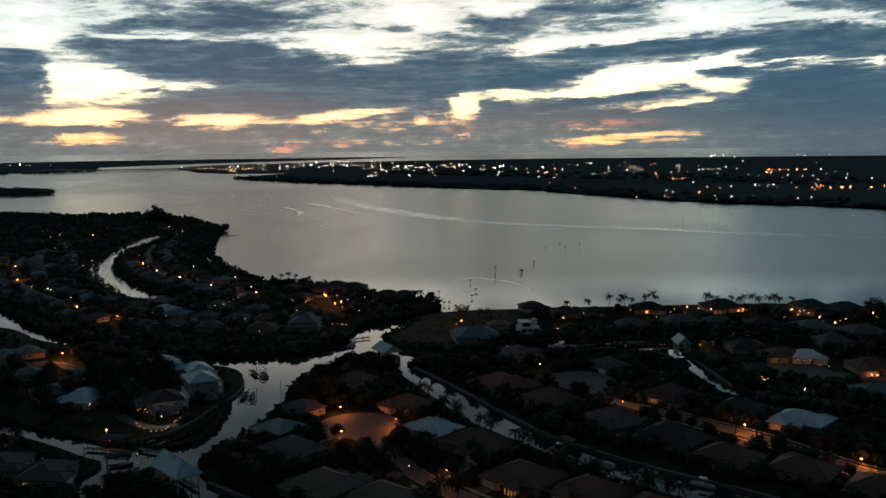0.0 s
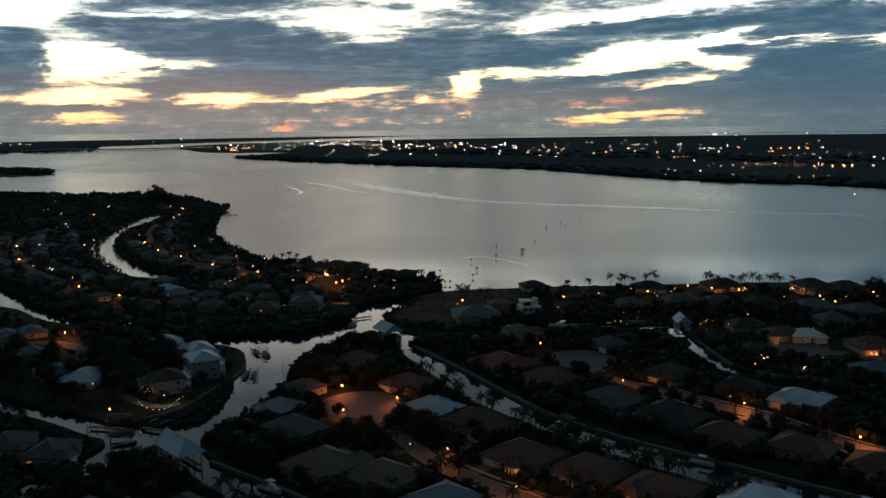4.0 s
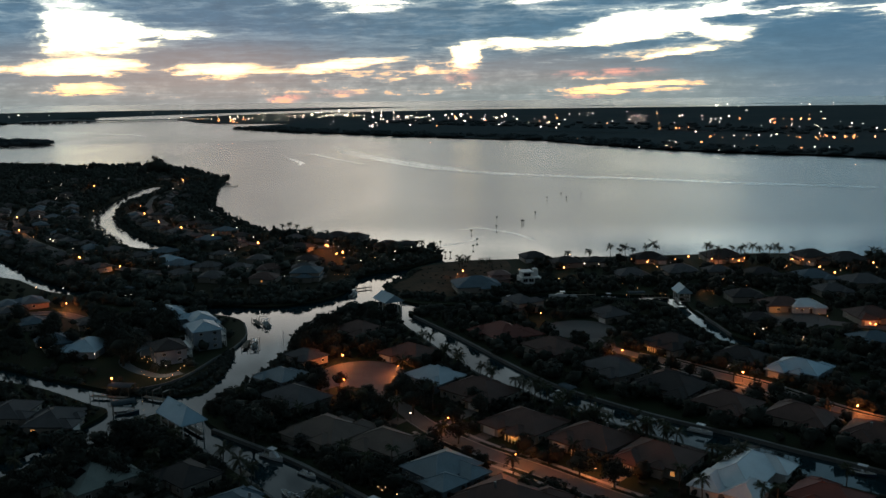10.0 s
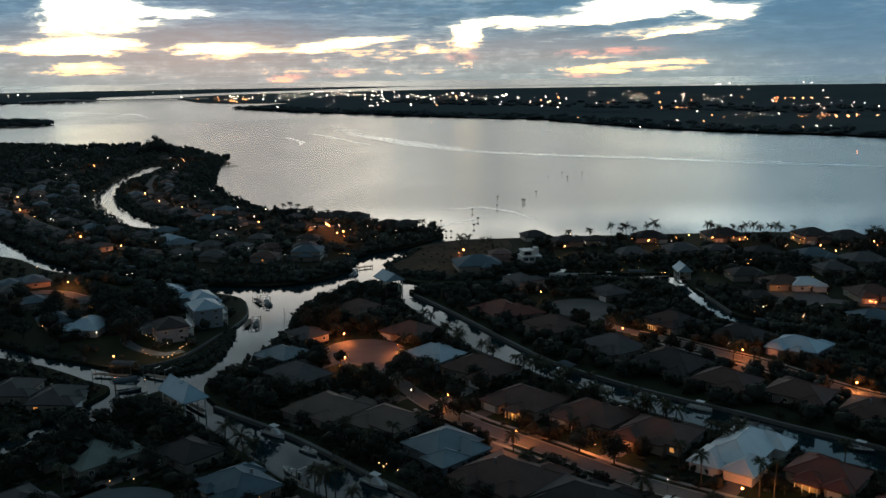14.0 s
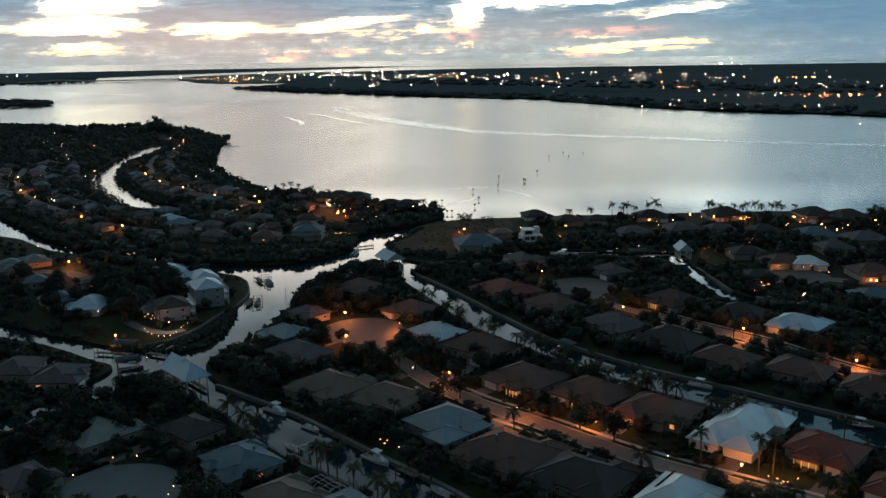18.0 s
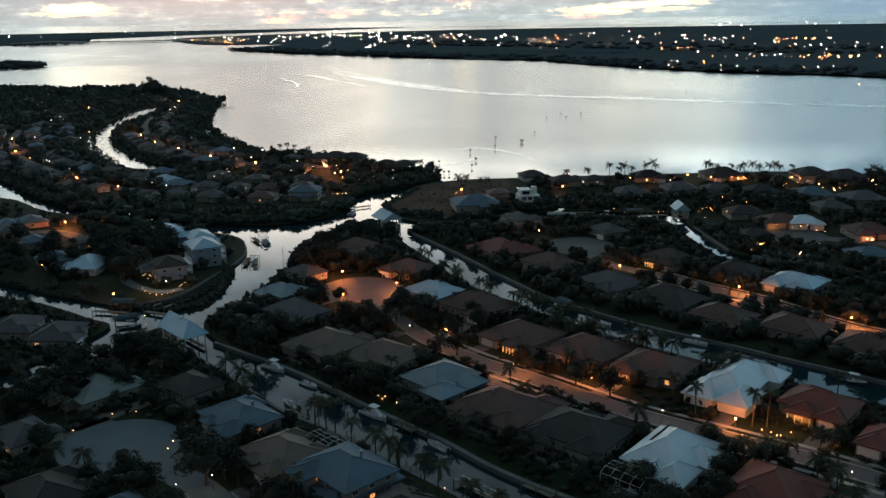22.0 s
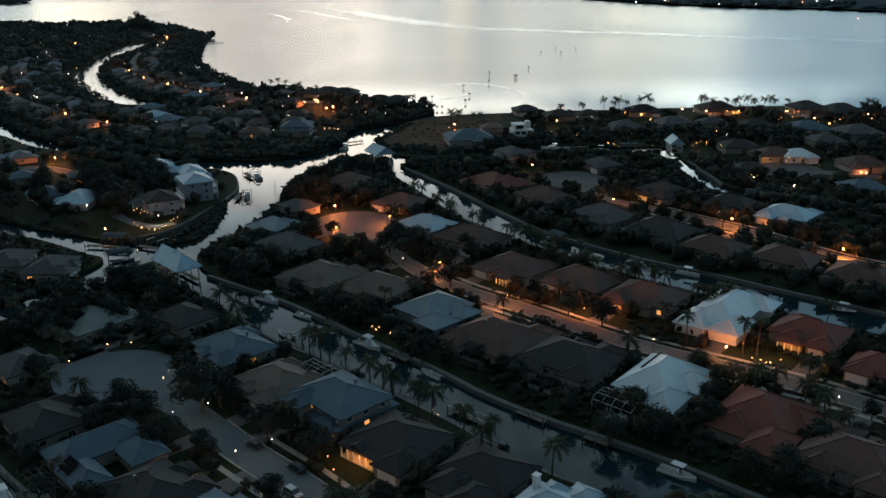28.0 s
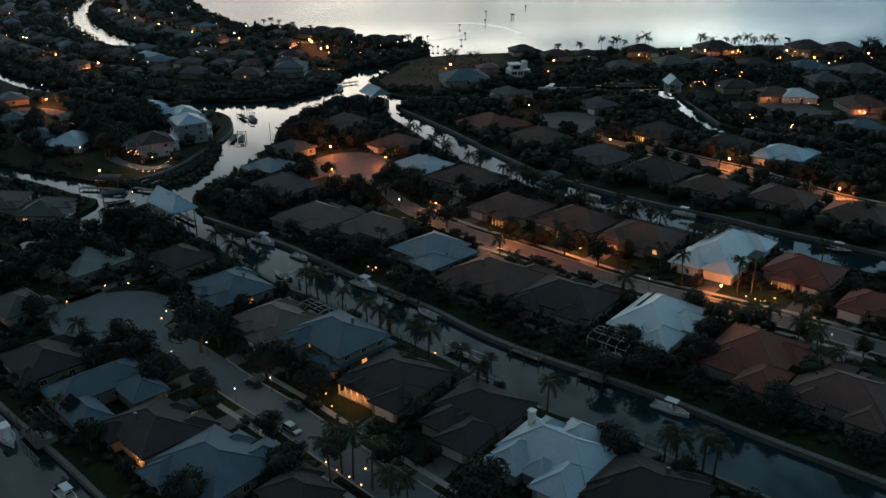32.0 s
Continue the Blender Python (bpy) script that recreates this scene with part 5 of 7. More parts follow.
# palms on the canal banks, by the streets and along the river
palm(-53.9, 222.6, 7)
palm(-58.1, 228.7, 6)
palm(-64.8, 235.2, 6)
palm(-33.8, 202.0, 8)
palm(-30.7, 200.1, 8)
palm(-28.4, 199.5, 9)
palm(-23.5, 191.9, 7)
palm(-16.9, 183.2, 8)
palm(-13.6, 180.6, 7)
palm(-11.2, 180.4, 6)
palm(-5.0, 169.3, 9)
palm(-2.2, 168.4, 8)
palm(4.7, 161.7, 8)
palm(7.9, 153.2, 8)
palm(9.9, 152.6, 9)
palm(21.5, 146.1, 8)
palm(-82.8, 178.0, 7)
palm(-91.2, 181.3, 7)
palm(-15.6, 126.7, 11)
palm(-17.8, 128.5, 11)
palm(-19.1, 122.7, 11)
palm(-12.0, 123.8, 10)
palm(-8.1, 113.1, 11)
palm(-5.5, 116.4, 9)
palm(64.3, 205.7, 9)
palm(80.5, 199.3, 9)
palm(77.2, 200.2, 9)
palm(65.0, 180.4, 6)
palm(61.2, 186.2, 7)
palm(47.6, 198.9, 6)
palm(67.3, 177.8, 8)
palm(69.2, 175.6, 8)
palm(71.9, 176.1, 8)
palm(77.8, 179.3, 7)
palm(86.8, 177.8, 9)
palm(85.4, 179.3, 9)
palm(17.9, 225.0, 7)
palm(20.2, 215.1, 6)
palm(-33.1, 283.6, 7)
palm(-29.4, 280.9, 7)
palm(-2.1, 252.2, 6)
palm(82.8, 164.6, 8)
palm(83.6, 157.7, 7)
palm(-17.3, 319.4, 6)
palm(40.8, 129.6, 7)
palm(47.1, 127.0, 8)
palm(48.3, 124.4, 8)
palm(42.2, 127.2, 8)
palm(-7.0, 358.2, 5)
palm(0.1, 336.0, 6)
palm(4.4, 324.1, 6)
palm(-10.7, 361.3, 5)
palm(34.0, 284.3, 7)
palm(30.7, 291.1, 7)
palm(39.4, 263.0, 7)
palm(43.5, 262.8, 6)
palm(60.3, 248.3, 7)
palm(64.5, 244.0, 7)
palm(77.2, 228.6, 6)
palm(82.4, 229.7, 6)
palm(60.9, 334.6, 7)
palm(66.8, 342.3, 6)
palm(105.5, 306.9, 6)
palm(109.1, 296.1, 7)
palm(72.7, 305.5, 6)
palm(132.5, 246.6, 7)
palm(114.7, 288.7, 6)
palm(105.2, 546.0, 11)
palm(113.9, 553.5, 10)
palm(112.2, 532.9, 12)
palm(109.9, 542.3, 9)
palm(118.7, 541.6, 9)
palm(128.3, 546.2, 11)
palm(132.2, 546.4, 12)
palm(134.3, 547.2, 10)
palm(163.6, 536.9, 12)
palm(169.1, 544.1, 10)
palm(170.4, 533.7, 11)
palm(183.5, 548.9, 9)
palm(183.0, 532.5, 11)
palm(185.2, 528.8, 13)
palm(191.3, 534.4, 12)
palm(194.3, 531.5, 11)
palm(200.7, 529.2, 12)
palm(206.4, 536.9, 11)
palm(208.2, 532.0, 10)
palm(219.2, 541.3, 9)
palm(252.2, 510.0, 11)
palm(256.0, 509.8, 12)
palm(261.2, 513.2, 11)
palm(91.5, 545.6, 8)
palm(77.2, 538.4, 8)
palm(8.5, 535.1, 6)
palm(13.0, 534.7, 6)
palm(10.2, 536.5, 5)
palm(27.1, 533.1, 5)
palm(22.5, 533.5, 5)
# street lamps and porch lights
lamp(-41.7, 334.5, 'amber', 2500)
lamp(-19.1, 318.8, 'amber', 2500)
lamp(-37.9, 304.2, 'amber', 2500)
lamp(0.1, 264.9, 'amber', 1450)
lamp(19.4, 234.2, 'amber', 1450)
lamp(38.4, 227.9, 'amber', 1450)
lamp(71.9, 197.4, 'amber', 1350)
lamp(108.9, 307.0, 'amber', 2300)
lamp(70.6, 337.2, 'amber', 2300)
lamp(134.1, 270.8, 'amber', 2300)
lamp(190.0, 373.1, 'amber', 1300)
lamp(-194.9, 433.1, 'amber', 3600)
lamp(-12.1, 269.5, 'cool', 40)
lamp(55.0, 202.9, 'cool', 40)
lamp(88.7, 170.8, 'cool', 40)
lamp(-42.0, 153.0, 'cool', 40)
lamp(-59.5, 169.4, 'cool', 40)
lamp(-52.6, 173.2, 'cool', 40)
lamp(-35.3, 157.1, 'cool', 40)
lamp(-143.9, 341.4, 'cool', 40)
lamp(149.8, 353.0, 'cool', 40)
lamp(138.4, 368.4, 'cool', 40)
lamp(-247.9, 741.6, 'amber', 1250)
lamp(-216.0, 701.3, 'amber', 1250)
lamp(-178.2, 655.6, 'amber', 1250)
lamp(-136.1, 619.6, 'amber', 1250)
lamp(-82.8, 600.0, 'amber', 1250)
lamp(-73.1, 569.4, 'amber', 1250)
lamp(-243.4, 566.5, 'amber', 1250)
lamp(-204.2, 533.4, 'amber', 1250)
lamp(-388.5, 779.1, 'amber', 1250)
lamp(-346.0, 695.6, 'amber', 1250)
lamp(-109.9, 497.9, 'amber', 1250)
lamp(-437.9, 1078.0, 'amber', 1250)
lamp(-277.8, 794.0, 'amber', 1250)
lamp(-302.2, 852.8, 'amber', 1250)
lamp(154.3, 543.9, 'amber', 220)
lamp(124.4, 526.5, 'amber', 220)
lamp(223.1, 488.2, 'amber', 220)
lamp(221.8, 505.7, 'amber', 220)
lamp(258.3, 515.7, 'amber', 220)
lamp(215.5, 530.8, 'amber', 220)
lamp(176.2, 412.7, 'amber', 220)
lamp(188.2, 374.3, 'amber', 220)
lamp(181.2, 527.7, 'amber', 220)
lamp(186.5, 533.2, 'amber', 220)
lamp(166.6, 534.8, 'amber', 220)
lamp(228.9, 533.7, 'amber', 220)
lamp(70.9, 512.1, 'amber', 220)
lamp(44.5, 399.8, 'amber', 220)
lamp(46.8, 225.2, 'amber', 450)
lamp(9.9, 505.9, 'amber', 900)
lamp(28.0, 488.8, 'amber', 900)
lamp(-109.5, 324.5, 'cool', 220)
# lit courts and uplit planting keep the trees off
LIT += [(-19, 154, 4.0), (-16, 151, 4.0), (-13, 148, 4.0), (-50, 140, 3.0), (-36, 127, 2.5), (79, 198, 3.0), (85, 195, 3.0)]
for x, y in ((-17.8, 218.7), (-14.0, 213.9), (-11.0, 212.7), (78.6, 197.2), (80.4, 193.4), (82.1, 191.7)):
    garden_light(x, y, "warm")
# stake lights in the front gardens of the long street
for x, y in ((11.2, 263.4), (12.6, 261.7), (18.9, 257.9), (41.7, 231.2), (45.3, 231.0)):
    garden_light(x, y, "warm")
# porch and dock lights of the peninsula
for x, y in ((-529, 1153), (-491, 1107), (-421, 933), (-403, 846), (-464, 1196), (-378, 1191), (-324, 1031), (-160, 602), (-151, 596), (-145, 601)):
    garden_light(x, y, 'cool')
for x, y in ((-68, 516), (-65, 515), (-62, 514.5), (-59.6, 514)):
    garden_light(x, y, 'warm')
lamp(-85, 606, 'amber', 2600)
lamp(-69.5, 575, 'amber', 1500)
lamp(-346, 1144, 'amber', 2500)
for x, y, h in ((-127, 668, 9), (-121, 668, 10), (-115, 667, 9), (-105, 660, 8), (-88, 636, 9), (-20, 588, 8), (-17, 590, 8), (-64, 622, 9), (-78, 590, 8), (-92, 592, 9), (-74, 596, 7)):
    palm(x, y, h)
# small garden and dock lights
garden_light(-89.5, 212.0, 'warm')
garden_light(-83.6, 213.1, 'warm')
garden_light(-96.0, 202.3, 'warm')
garden_light(-107.7, 191.1, 'warm')
garden_light(-68.5, 191.8, 'warm')
garden_light(-68.4, 195.8, 'warm')
garden_light(-67.1, 197.4, 'warm')
garden_light(-65.0, 196.9, 'warm')
garden_light(-35.1, 142.5, 'warm')
garden_light(-29.4, 136.9, 'warm')
garden_light(-38.5, 141.9, 'warm')
garden_light(-35.3, 124.9, 'warm')
garden_light(-50.5, 139.5, 'warm')
garden_light(-22.0, 150.2, 'warm')
garden_light(-20.5, 146.5, 'warm')
garden_light(-23.7, 155.0, 'warm')
garden_light(-21.1, 131.5, 'warm')
garden_light(-18.8, 129.1, 'warm')
garden_light(-16.3, 126.9, 'warm')
garden_light(-14.0, 124.6, 'warm')
garden_light(-13.6, 129.3, 'warm')
garden_light(-17.1, 220.4, 'warm')
garden_light(-13.8, 216.3, 'warm')
garden_light(-11.1, 214.7, 'warm')
garden_light(-19.2, 221.2, 'warm')
garden_light(-0.8, 171.4, 'warm')
garden_light(-2.1, 173.3, 'warm')
garden_light(60.7, 184.4, 'warm')
garden_light(58.8, 180.2, 'warm')
garden_light(69.6, 154.6, 'warm')
garden_light(80.4, 195.9, 'warm')
garden_light(81.2, 194.3, 'warm')
garden_light(85.3, 195.7, 'warm')
garden_light(82.2, 194.2, 'warm')
garden_light(17.9, 261.4, 'warm')
garden_light(14.4, 265.3, 'warm')
garden_light(12.3, 267.0, 'warm')
garden_light(19.2, 259.7, 'warm')
garden_light(-42.1, 266.4, 'warm')
garden_light(-40.6, 262.1, 'warm')
garden_light(-28.0, 264.0, 'warm')
garden_light(-107.4, 291.7, 'warm')
garden_light(-145.8, 346.6, 'warm')
garden_light(-162.8, 443.5, 'warm')
garden_light(-156.0, 449.5, 'warm')
garden_light(-124.7, 431.4, 'warm')
garden_light(-170.6, 351.6, 'amber')
garden_light(-355.9, 1168.4, 'cool')
garden_light(-372.5, 789.0, 'cool')
garden_light(-157.1, 500.5, 'cool')
garden_light(-147.1, 584.0, 'cool')
garden_light(-644.1, 1423.5, 'cool')
garden_light(-465.0, 1195.6, 'cool')
garden_light(-409.9, 937.8, 'cool')
garden_light(-173.7, 445.8, 'cool')
garden_light(-94.9, 497.6, 'cool')
garden_light(74.3, 537.6, 'amber')
garden_light(76.0, 469.2, 'amber')
garden_light(112.9, 437.7, 'amber')
garden_light(144.9, 435.6, 'amber')
garden_light(176.0, 389.9, 'amber')
garden_light(114.3, 320.5, 'amber')
garden_light(221.2, 527.6, 'amber')
garden_light(-529.2, 1139.7, 'cool')
garden_light(-170.3, 699.5, 'cool')
garden_light(-93.5, 574.9, 'cool')
garden_light(-23.8, 591.7, 'cool')
garden_light(-186.6, 544.9, 'cool')
garden_light(-304.8, 597.6, 'cool')
garden_light(-337.6, 1116.6, 'cool')
garden_light(-294.5, 641.5, 'cool')
garden_light(-144.4, 503.0, 'cool')
garden_light(-145.1, 588.4, 'cool')
garden_light(-581.0, 1290.8, 'cool')
garden_light(-519.5, 1410.7, 'cool')
garden_light(-419.8, 928.3, 'cool')
garden_light(-170.6, 449.7, 'cool')
garden_light(-94.7, 547.4, 'cool')
garden_light(85.1, 525.0, 'cool')
garden_light(93.7, 522.5, 'cool')
garden_light(139.0, 526.5, 'cool')
garden_light(156.8, 463.4, 'cool')
garden_light(164.9, 369.7, 'cool')
garden_light(109.5, 324.5, 'cool')
garden_light(200.3, 504.8, 'cool')
garden_light(-533.3, 1502.9, 'cool')
garden_light(-145.1, 646.4, 'cool')
garden_light(-84.6, 552.7, 'cool')
garden_light(-130.8, 530.8, 'cool')
garden_light(-205.5, 518.1, 'cool')
garden_light(-329.5, 1070.4, 'cool')
garden_light(-299.2, 647.3, 'cool')
garden_light(-139.4, 499.2, 'cool')
garden_light(-152.4, 566.8, 'cool')
garden_light(-484.0, 1087.2, 'cool')
garden_light(-430.3, 1207.3, 'cool')
garden_light(-428.7, 974.5, 'cool')
garden_light(-168.5, 452.3, 'cool')
garden_light(-54.5, 544.2, 'cool')
garden_light(25.6, 490.4, 'amber')
garden_light(93.0, 437.7, 'amber')
garden_light(130.6, 436.5, 'amber')
garden_light(162.8, 458.5, 'amber')
garden_light(131.7, 359.9, 'amber')
garden_light(219.2, 433.3, 'amber')
garden_light(-327.4, 780.0, 'cool')
garden_light(-440.8, 1285.3, 'cool')
garden_light(-144.2, 684.3, 'cool')
garden_light(-55.3, 594.5, 'cool')
garden_light(-121.5, 520.7, 'cool')
garden_light(-212.5, 509.8, 'cool')
garden_light(-422.3, 997.7, 'warm')
garden_light(-254.9, 637.8, 'warm')
garden_light(-160.0, 596.7, 'warm')
garden_light(-619.1, 1240.0, 'warm')
garden_light(-568.6, 1385.1, 'warm')
garden_light(-422.7, 1323.6, 'warm')
garden_light(-235.9, 486.6, 'warm')
garden_light(-79.9, 508.6, 'warm')
garden_light(-68.6, 572.7, 'warm')
garden_light(7.0, 510.8, 'warm')
garden_light(105.2, 467.1, 'warm')
garden_light(134.0, 436.3, 'warm')
garden_light(188.3, 435.4, 'warm')
garden_light(142.9, 348.4, 'warm')
garden_light(262.0, 518.4, 'warm')
garden_light(-345.4, 844.9, 'warm')
garden_light(-202.0, 666.1, 'warm')
garden_light(-116.4, 617.2, 'warm')
garden_light(-47.6, 570.9, 'warm')
garden_light(-156.1, 532.7, 'warm')
garden_light(-326.4, 678.3, 'warm')
garden_light(-404.9, 847.6, 'cool')
garden_light(-264.7, 605.9, 'cool')
garden_light(-148.3, 572.9, 'cool')
garden_light(-677.6, 1406.4, 'cool')
garden_light(-571.5, 1445.7, 'cool')
garden_light(-388.7, 1200.1, 'cool')
garden_light(-212.3, 469.6, 'cool')
garden_light(-74.3, 504.7, 'cool')
garden_light(-33.1, 548.5, 'cool')
garden_light(63.5, 481.1, 'amber')
garden_light(110.6, 437.9, 'amber')
garden_light(138.5, 438.7, 'amber')
garden_light(173.5, 393.3, 'amber')
garden_light(134.5, 329.6, 'amber')
garden_light(235.7, 502.0, 'amber')
garden_light(-482.0, 1058.7, 'cool')
garden_light(-224.2, 768.4, 'cool')
garden_light(-104.7, 584.9, 'cool')
garden_light(-34.8, 578.8, 'cool')
garden_light(-174.2, 534.2, 'cool')
garden_light(-319.4, 649.2, 'cool')
garden_light(131.2, 537.3, 'warm')
garden_light(130.6, 527.6, 'warm')
garden_light(148.0, 530.0, 'warm')
garden_light(164.1, 552.9, 'warm')
garden_light(174.4, 543.8, 'warm')
garden_light(234.3, 559.8, 'warm')
garden_light(226.3, 510.7, 'warm')
garden_light(218.1, 528.3, 'warm')
garden_light(236.1, 509.9, 'warm')
garden_light(231.1, 484.3, 'warm')
garden_light(171.6, 544.0, 'warm')
garden_light(44.8, 524.9, 'warm')
garden_light(82.9, 572.8, 'warm')
garden_light(-119.7, 325.9, 'warm')
garden_light(-117.3, 322.0, 'warm')
garden_light(-114.6, 319.0, 'warm')
garden_light(-111.2, 316.6, 'warm')
garden_light(-109.0, 316.5, 'warm')
garden_light(-107.0, 317.1, 'warm')
garden_light(-106.4, 319.3, 'warm')
garden_light(-106.1, 321.4, 'warm')
garden_light(-105.7, 327.4, 'warm')
garden_light(-105.4, 329.6, 'warm')
garden_light(-104.9, 332.7, 'warm')
garden_light(-125.5, 343.5, 'warm')
garden_light(-125.2, 345.9, 'warm')
garden_light(-121.8, 339.2, 'warm')
garden_light(-122.7, 344.1, 'warm')
garden_light(-120.7, 340.7, 'warm')
garden_light(173.7, 550.1, 'amber')
garden_light(176.4, 551.9, 'amber')
garden_light(180.7, 549.4, 'amber')
garden_light(179.8, 535.1, 'amber')
garden_light(185.7, 544.8, 'amber')
garden_light(183.4, 526.9, 'amber')
garden_light(187.0, 530.5, 'amber')
garden_light(131.5, 547.7, 'amber')
garden_light(136.0, 551.5, 'amber')
garden_light(126.2, 532.0, 'amber')
garden_light(116.6, 536.8, 'amber')
garden_light(144.1, 536.3, 'amber')
garden_light(223.4, 547.5, 'amber')
garden_light(214.1, 530.0, 'amber')
garden_light(218.4, 525.7, 'amber')
garden_light(221.1, 519.6, 'amber')
garden_light(203.7, 509.9, 'amber')
garden_light(152.5, 476.4, 'amber')
garden_light(154.8, 474.6, 'amber')
garden_light(137.3, 445.9, 'amber')
garden_light(134.7, 443.3, 'amber')
garden_light(139.5, 444.3, 'amber')
garden_light(148.6, 442.2, 'amber')
garden_light(151.6, 435.1, 'amber')
garden_light(154.0, 436.3, 'amber')
garden_light(167.1, 467.3, 'amber')
garden_light(97.4, 466.7, 'amber')
garden_light(89.0, 446.8, 'amber')
garden_light(91.7, 445.1, 'amber')
garden_light(106.3, 469.0, 'amber')
garden_light(168.1, 427.3, 'amber')
garden_light(166.6, 417.1, 'amber')
garden_light(168.0, 404.8, 'amber')
garden_light(164.4, 399.2, 'amber')
garden_light(169.2, 401.2, 'amber')
garden_light(173.3, 403.2, 'amber')
garden_light(139.5, 373.7, 'amber')
garden_light(139.0, 368.7, 'amber')
garden_light(140.9, 370.6, 'amber')
garden_light(151.2, 355.4, 'amber')
garden_light(148.7, 351.0, 'amber')
garden_light(-86.9, 615.2, 'cool')
garden_light(-91.8, 598.2, 'cool')
garden_light(-75.7, 601.5, 'cool')
garden_light(-85.9, 625.4, 'cool')
garden_light(-80.6, 609.5, 'cool')
garden_light(-107.1, 625.0, 'cool')
garden_light(-65.9, 583.8, 'cool')
palm(23.7, 291.9, 7)
palm(26.8, 292.9, 6)
palm(29.2, 286.3, 7)
palm(32.2, 287.4, 6)
palm(36.8, 276.6, 7)
palm(39.8, 277.6, 6)
palm(47.2, 264.5, 6)
palm(49.4, 256.2, 7)
palm(55.8, 248.2, 7)
palm(60.1, 248.2, 6)
palm(65.7, 246.2, 7)
palm(68.1, 245.3, 6)
palm(74.1, 230.9, 7)
palm(77.1, 229.9, 7)
palm(83.0, 233.0, 6)
palm(4.3, 334.8, 5)
palm(-1.4, 339.4, 5)
palm(-21.4, 347.5, 6)
palm(16.4, 305.9, 6)
palm(12.6, 316.0, 5)
# shade trees
tree(-54.6, 175.1, 6.5)
tree(-72.6, 176.0, 4.5)
tree(-65.9, 169.0, 4.5)
tree(-86.1, 195.6, 4)
tree(-94.5, 189.0, 5)
tree(-99.9, 193.0, 4)
tree(-48.6, 194.5, 3)
tree(-33.2, 163.3, 3.5)
tree(-25.4, 154.8, 3.5)
tree(-37.3, 162.5, 4)
tree(-51.0, 177.4, 4)
tree(-60.8, 159.7, 3.5)
tree(-58.2, 162.9, 3)
tree(-28.1, 127.0, 3.5)
tree(-26.7, 131.1, 3)
tree(-19.6, 132.6, 3)
tree(-9.0, 128.9, 4)
tree(15.8, 170.4, 4)
tree(22.7, 164.9, 4)
tree(35.3, 159.5, 4)
tree(56.9, 163.4, 4)
tree(59.4, 145.1, 4)
tree(67.1, 144.8, 4)
tree(78.1, 155.3, 4)
tree(7.7, 118.8, 5)
tree(4.6, 114.5, 5)
tree(32.9, 129.9, 3.5)
tree(61.2, 173.8, 4)
tree(44.8, 159.1, 4)
tree(-84.6, 153.9, 3.5)
tree(-77.5, 142.1, 3)
tree(-43.0, 119.0, 4)
tree(-6.9, 163.2, 3)
tree(-67.8, 198.0, 4)
tree(-63.1, 191.3, 4)
tree(-91.2, 225.1, 4)
tree(-80.6, 216.5, 4)
tree(-102.6, 217.7, 4)
tree(-112.8, 213.1, 4.5)
tree(-110.8, 219.5, 5)
tree(-119.0, 223.9, 5)
tree(-70.2, 297.3, 3)
tree(-71.2, 287.7, 3)
tree(-65.2, 292.4, 3)
tree(-71.6, 272.5, 4)
tree(-72.2, 261.1, 5)
tree(-74.8, 259.0, 4)
tree(-25.3, 281.5, 4)
tree(-20.9, 272.3, 4)
tree(-35.4, 285.2, 4)
tree(-55.7, 268.3, 5)
tree(-60.3, 254.6, 6)
tree(-65.3, 252.8, 5)
tree(-33.6, 394.8, 5)
tree(-39.9, 406.9, 5)
tree(-52.7, 380.7, 6)
tree(-56.8, 356.0, 6)
tree(-59.1, 346.6, 5)
tree(-49.1, 350.7, 6)
tree(-30.3, 348.5, 4)
tree(-16.0, 290.2, 5)
tree(-19.9, 287.4, 4)
tree(-11.6, 277.3, 5)
tree(-8.1, 289.6, 5)
tree(-46.9, 298.9, 5)
tree(-39.6, 305.5, 3)
tree(11.1, 273.2, 4)
tree(9.6, 285.5, 4)
tree(34.7, 266.0, 4)
tree(1.6, 265.2, 4)
tree(36.5, 226.6, 4)
tree(44.9, 219.9, 4)
tree(-25.0, 215.0, 5)
tree(-21.0, 222.8, 5)
tree(-32.5, 227.6, 5)
tree(-16.8, 205.9, 4)
tree(-10.9, 205.6, 4)
tree(-4.9, 198.3, 4)
tree(3.2, 251.8, 4)
tree(-95.2, 250.5, 5)
tree(-89.7, 246.8, 5)
tree(-98.5, 247.3, 5)
tree(-84.5, 243.1, 4)
tree(-95.1, 228.3, 6)
tree(-100.0, 228.6, 6)
tree(-115.4, 243.0, 6)
tree(-124.1, 243.4, 6)
tree(-115.9, 252.8, 6)
tree(-103.7, 226.1, 7)
tree(-114.8, 229.4, 6)
tree(-121.7, 234.1, 6)
tree(-130.1, 335.2, 7)
tree(-130.0, 347.9, 6)
tree(-140.0, 352.7, 5)
tree(-126.4, 366.8, 7)
tree(-126.0, 381.4, 6)
tree(-136.3, 382.3, 6)
tree(-159.2, 389.5, 6)
tree(-174.1, 370.0, 6)
tree(-162.0, 363.7, 5)

for x, y, r in ((-168, 352, 5), (-176, 345, 4.5), (-160, 342, 4), (-150, 335, 3.5), (-185, 352, 5), (-190, 370, 5), (-180, 383, 5), (-205, 405, 5), (-186, 400, 4.5), (-155, 374, 6), (-145, 360, 6), (-139, 359, 5.5), (-148, 378, 6.5), (-135, 386, 5), (-129, 390, 5), (-137, 404, 5), (-142, 387, 5.5)):
    tree(x, y, r)
lamp(-124.5, 308.5, "amber", 700)

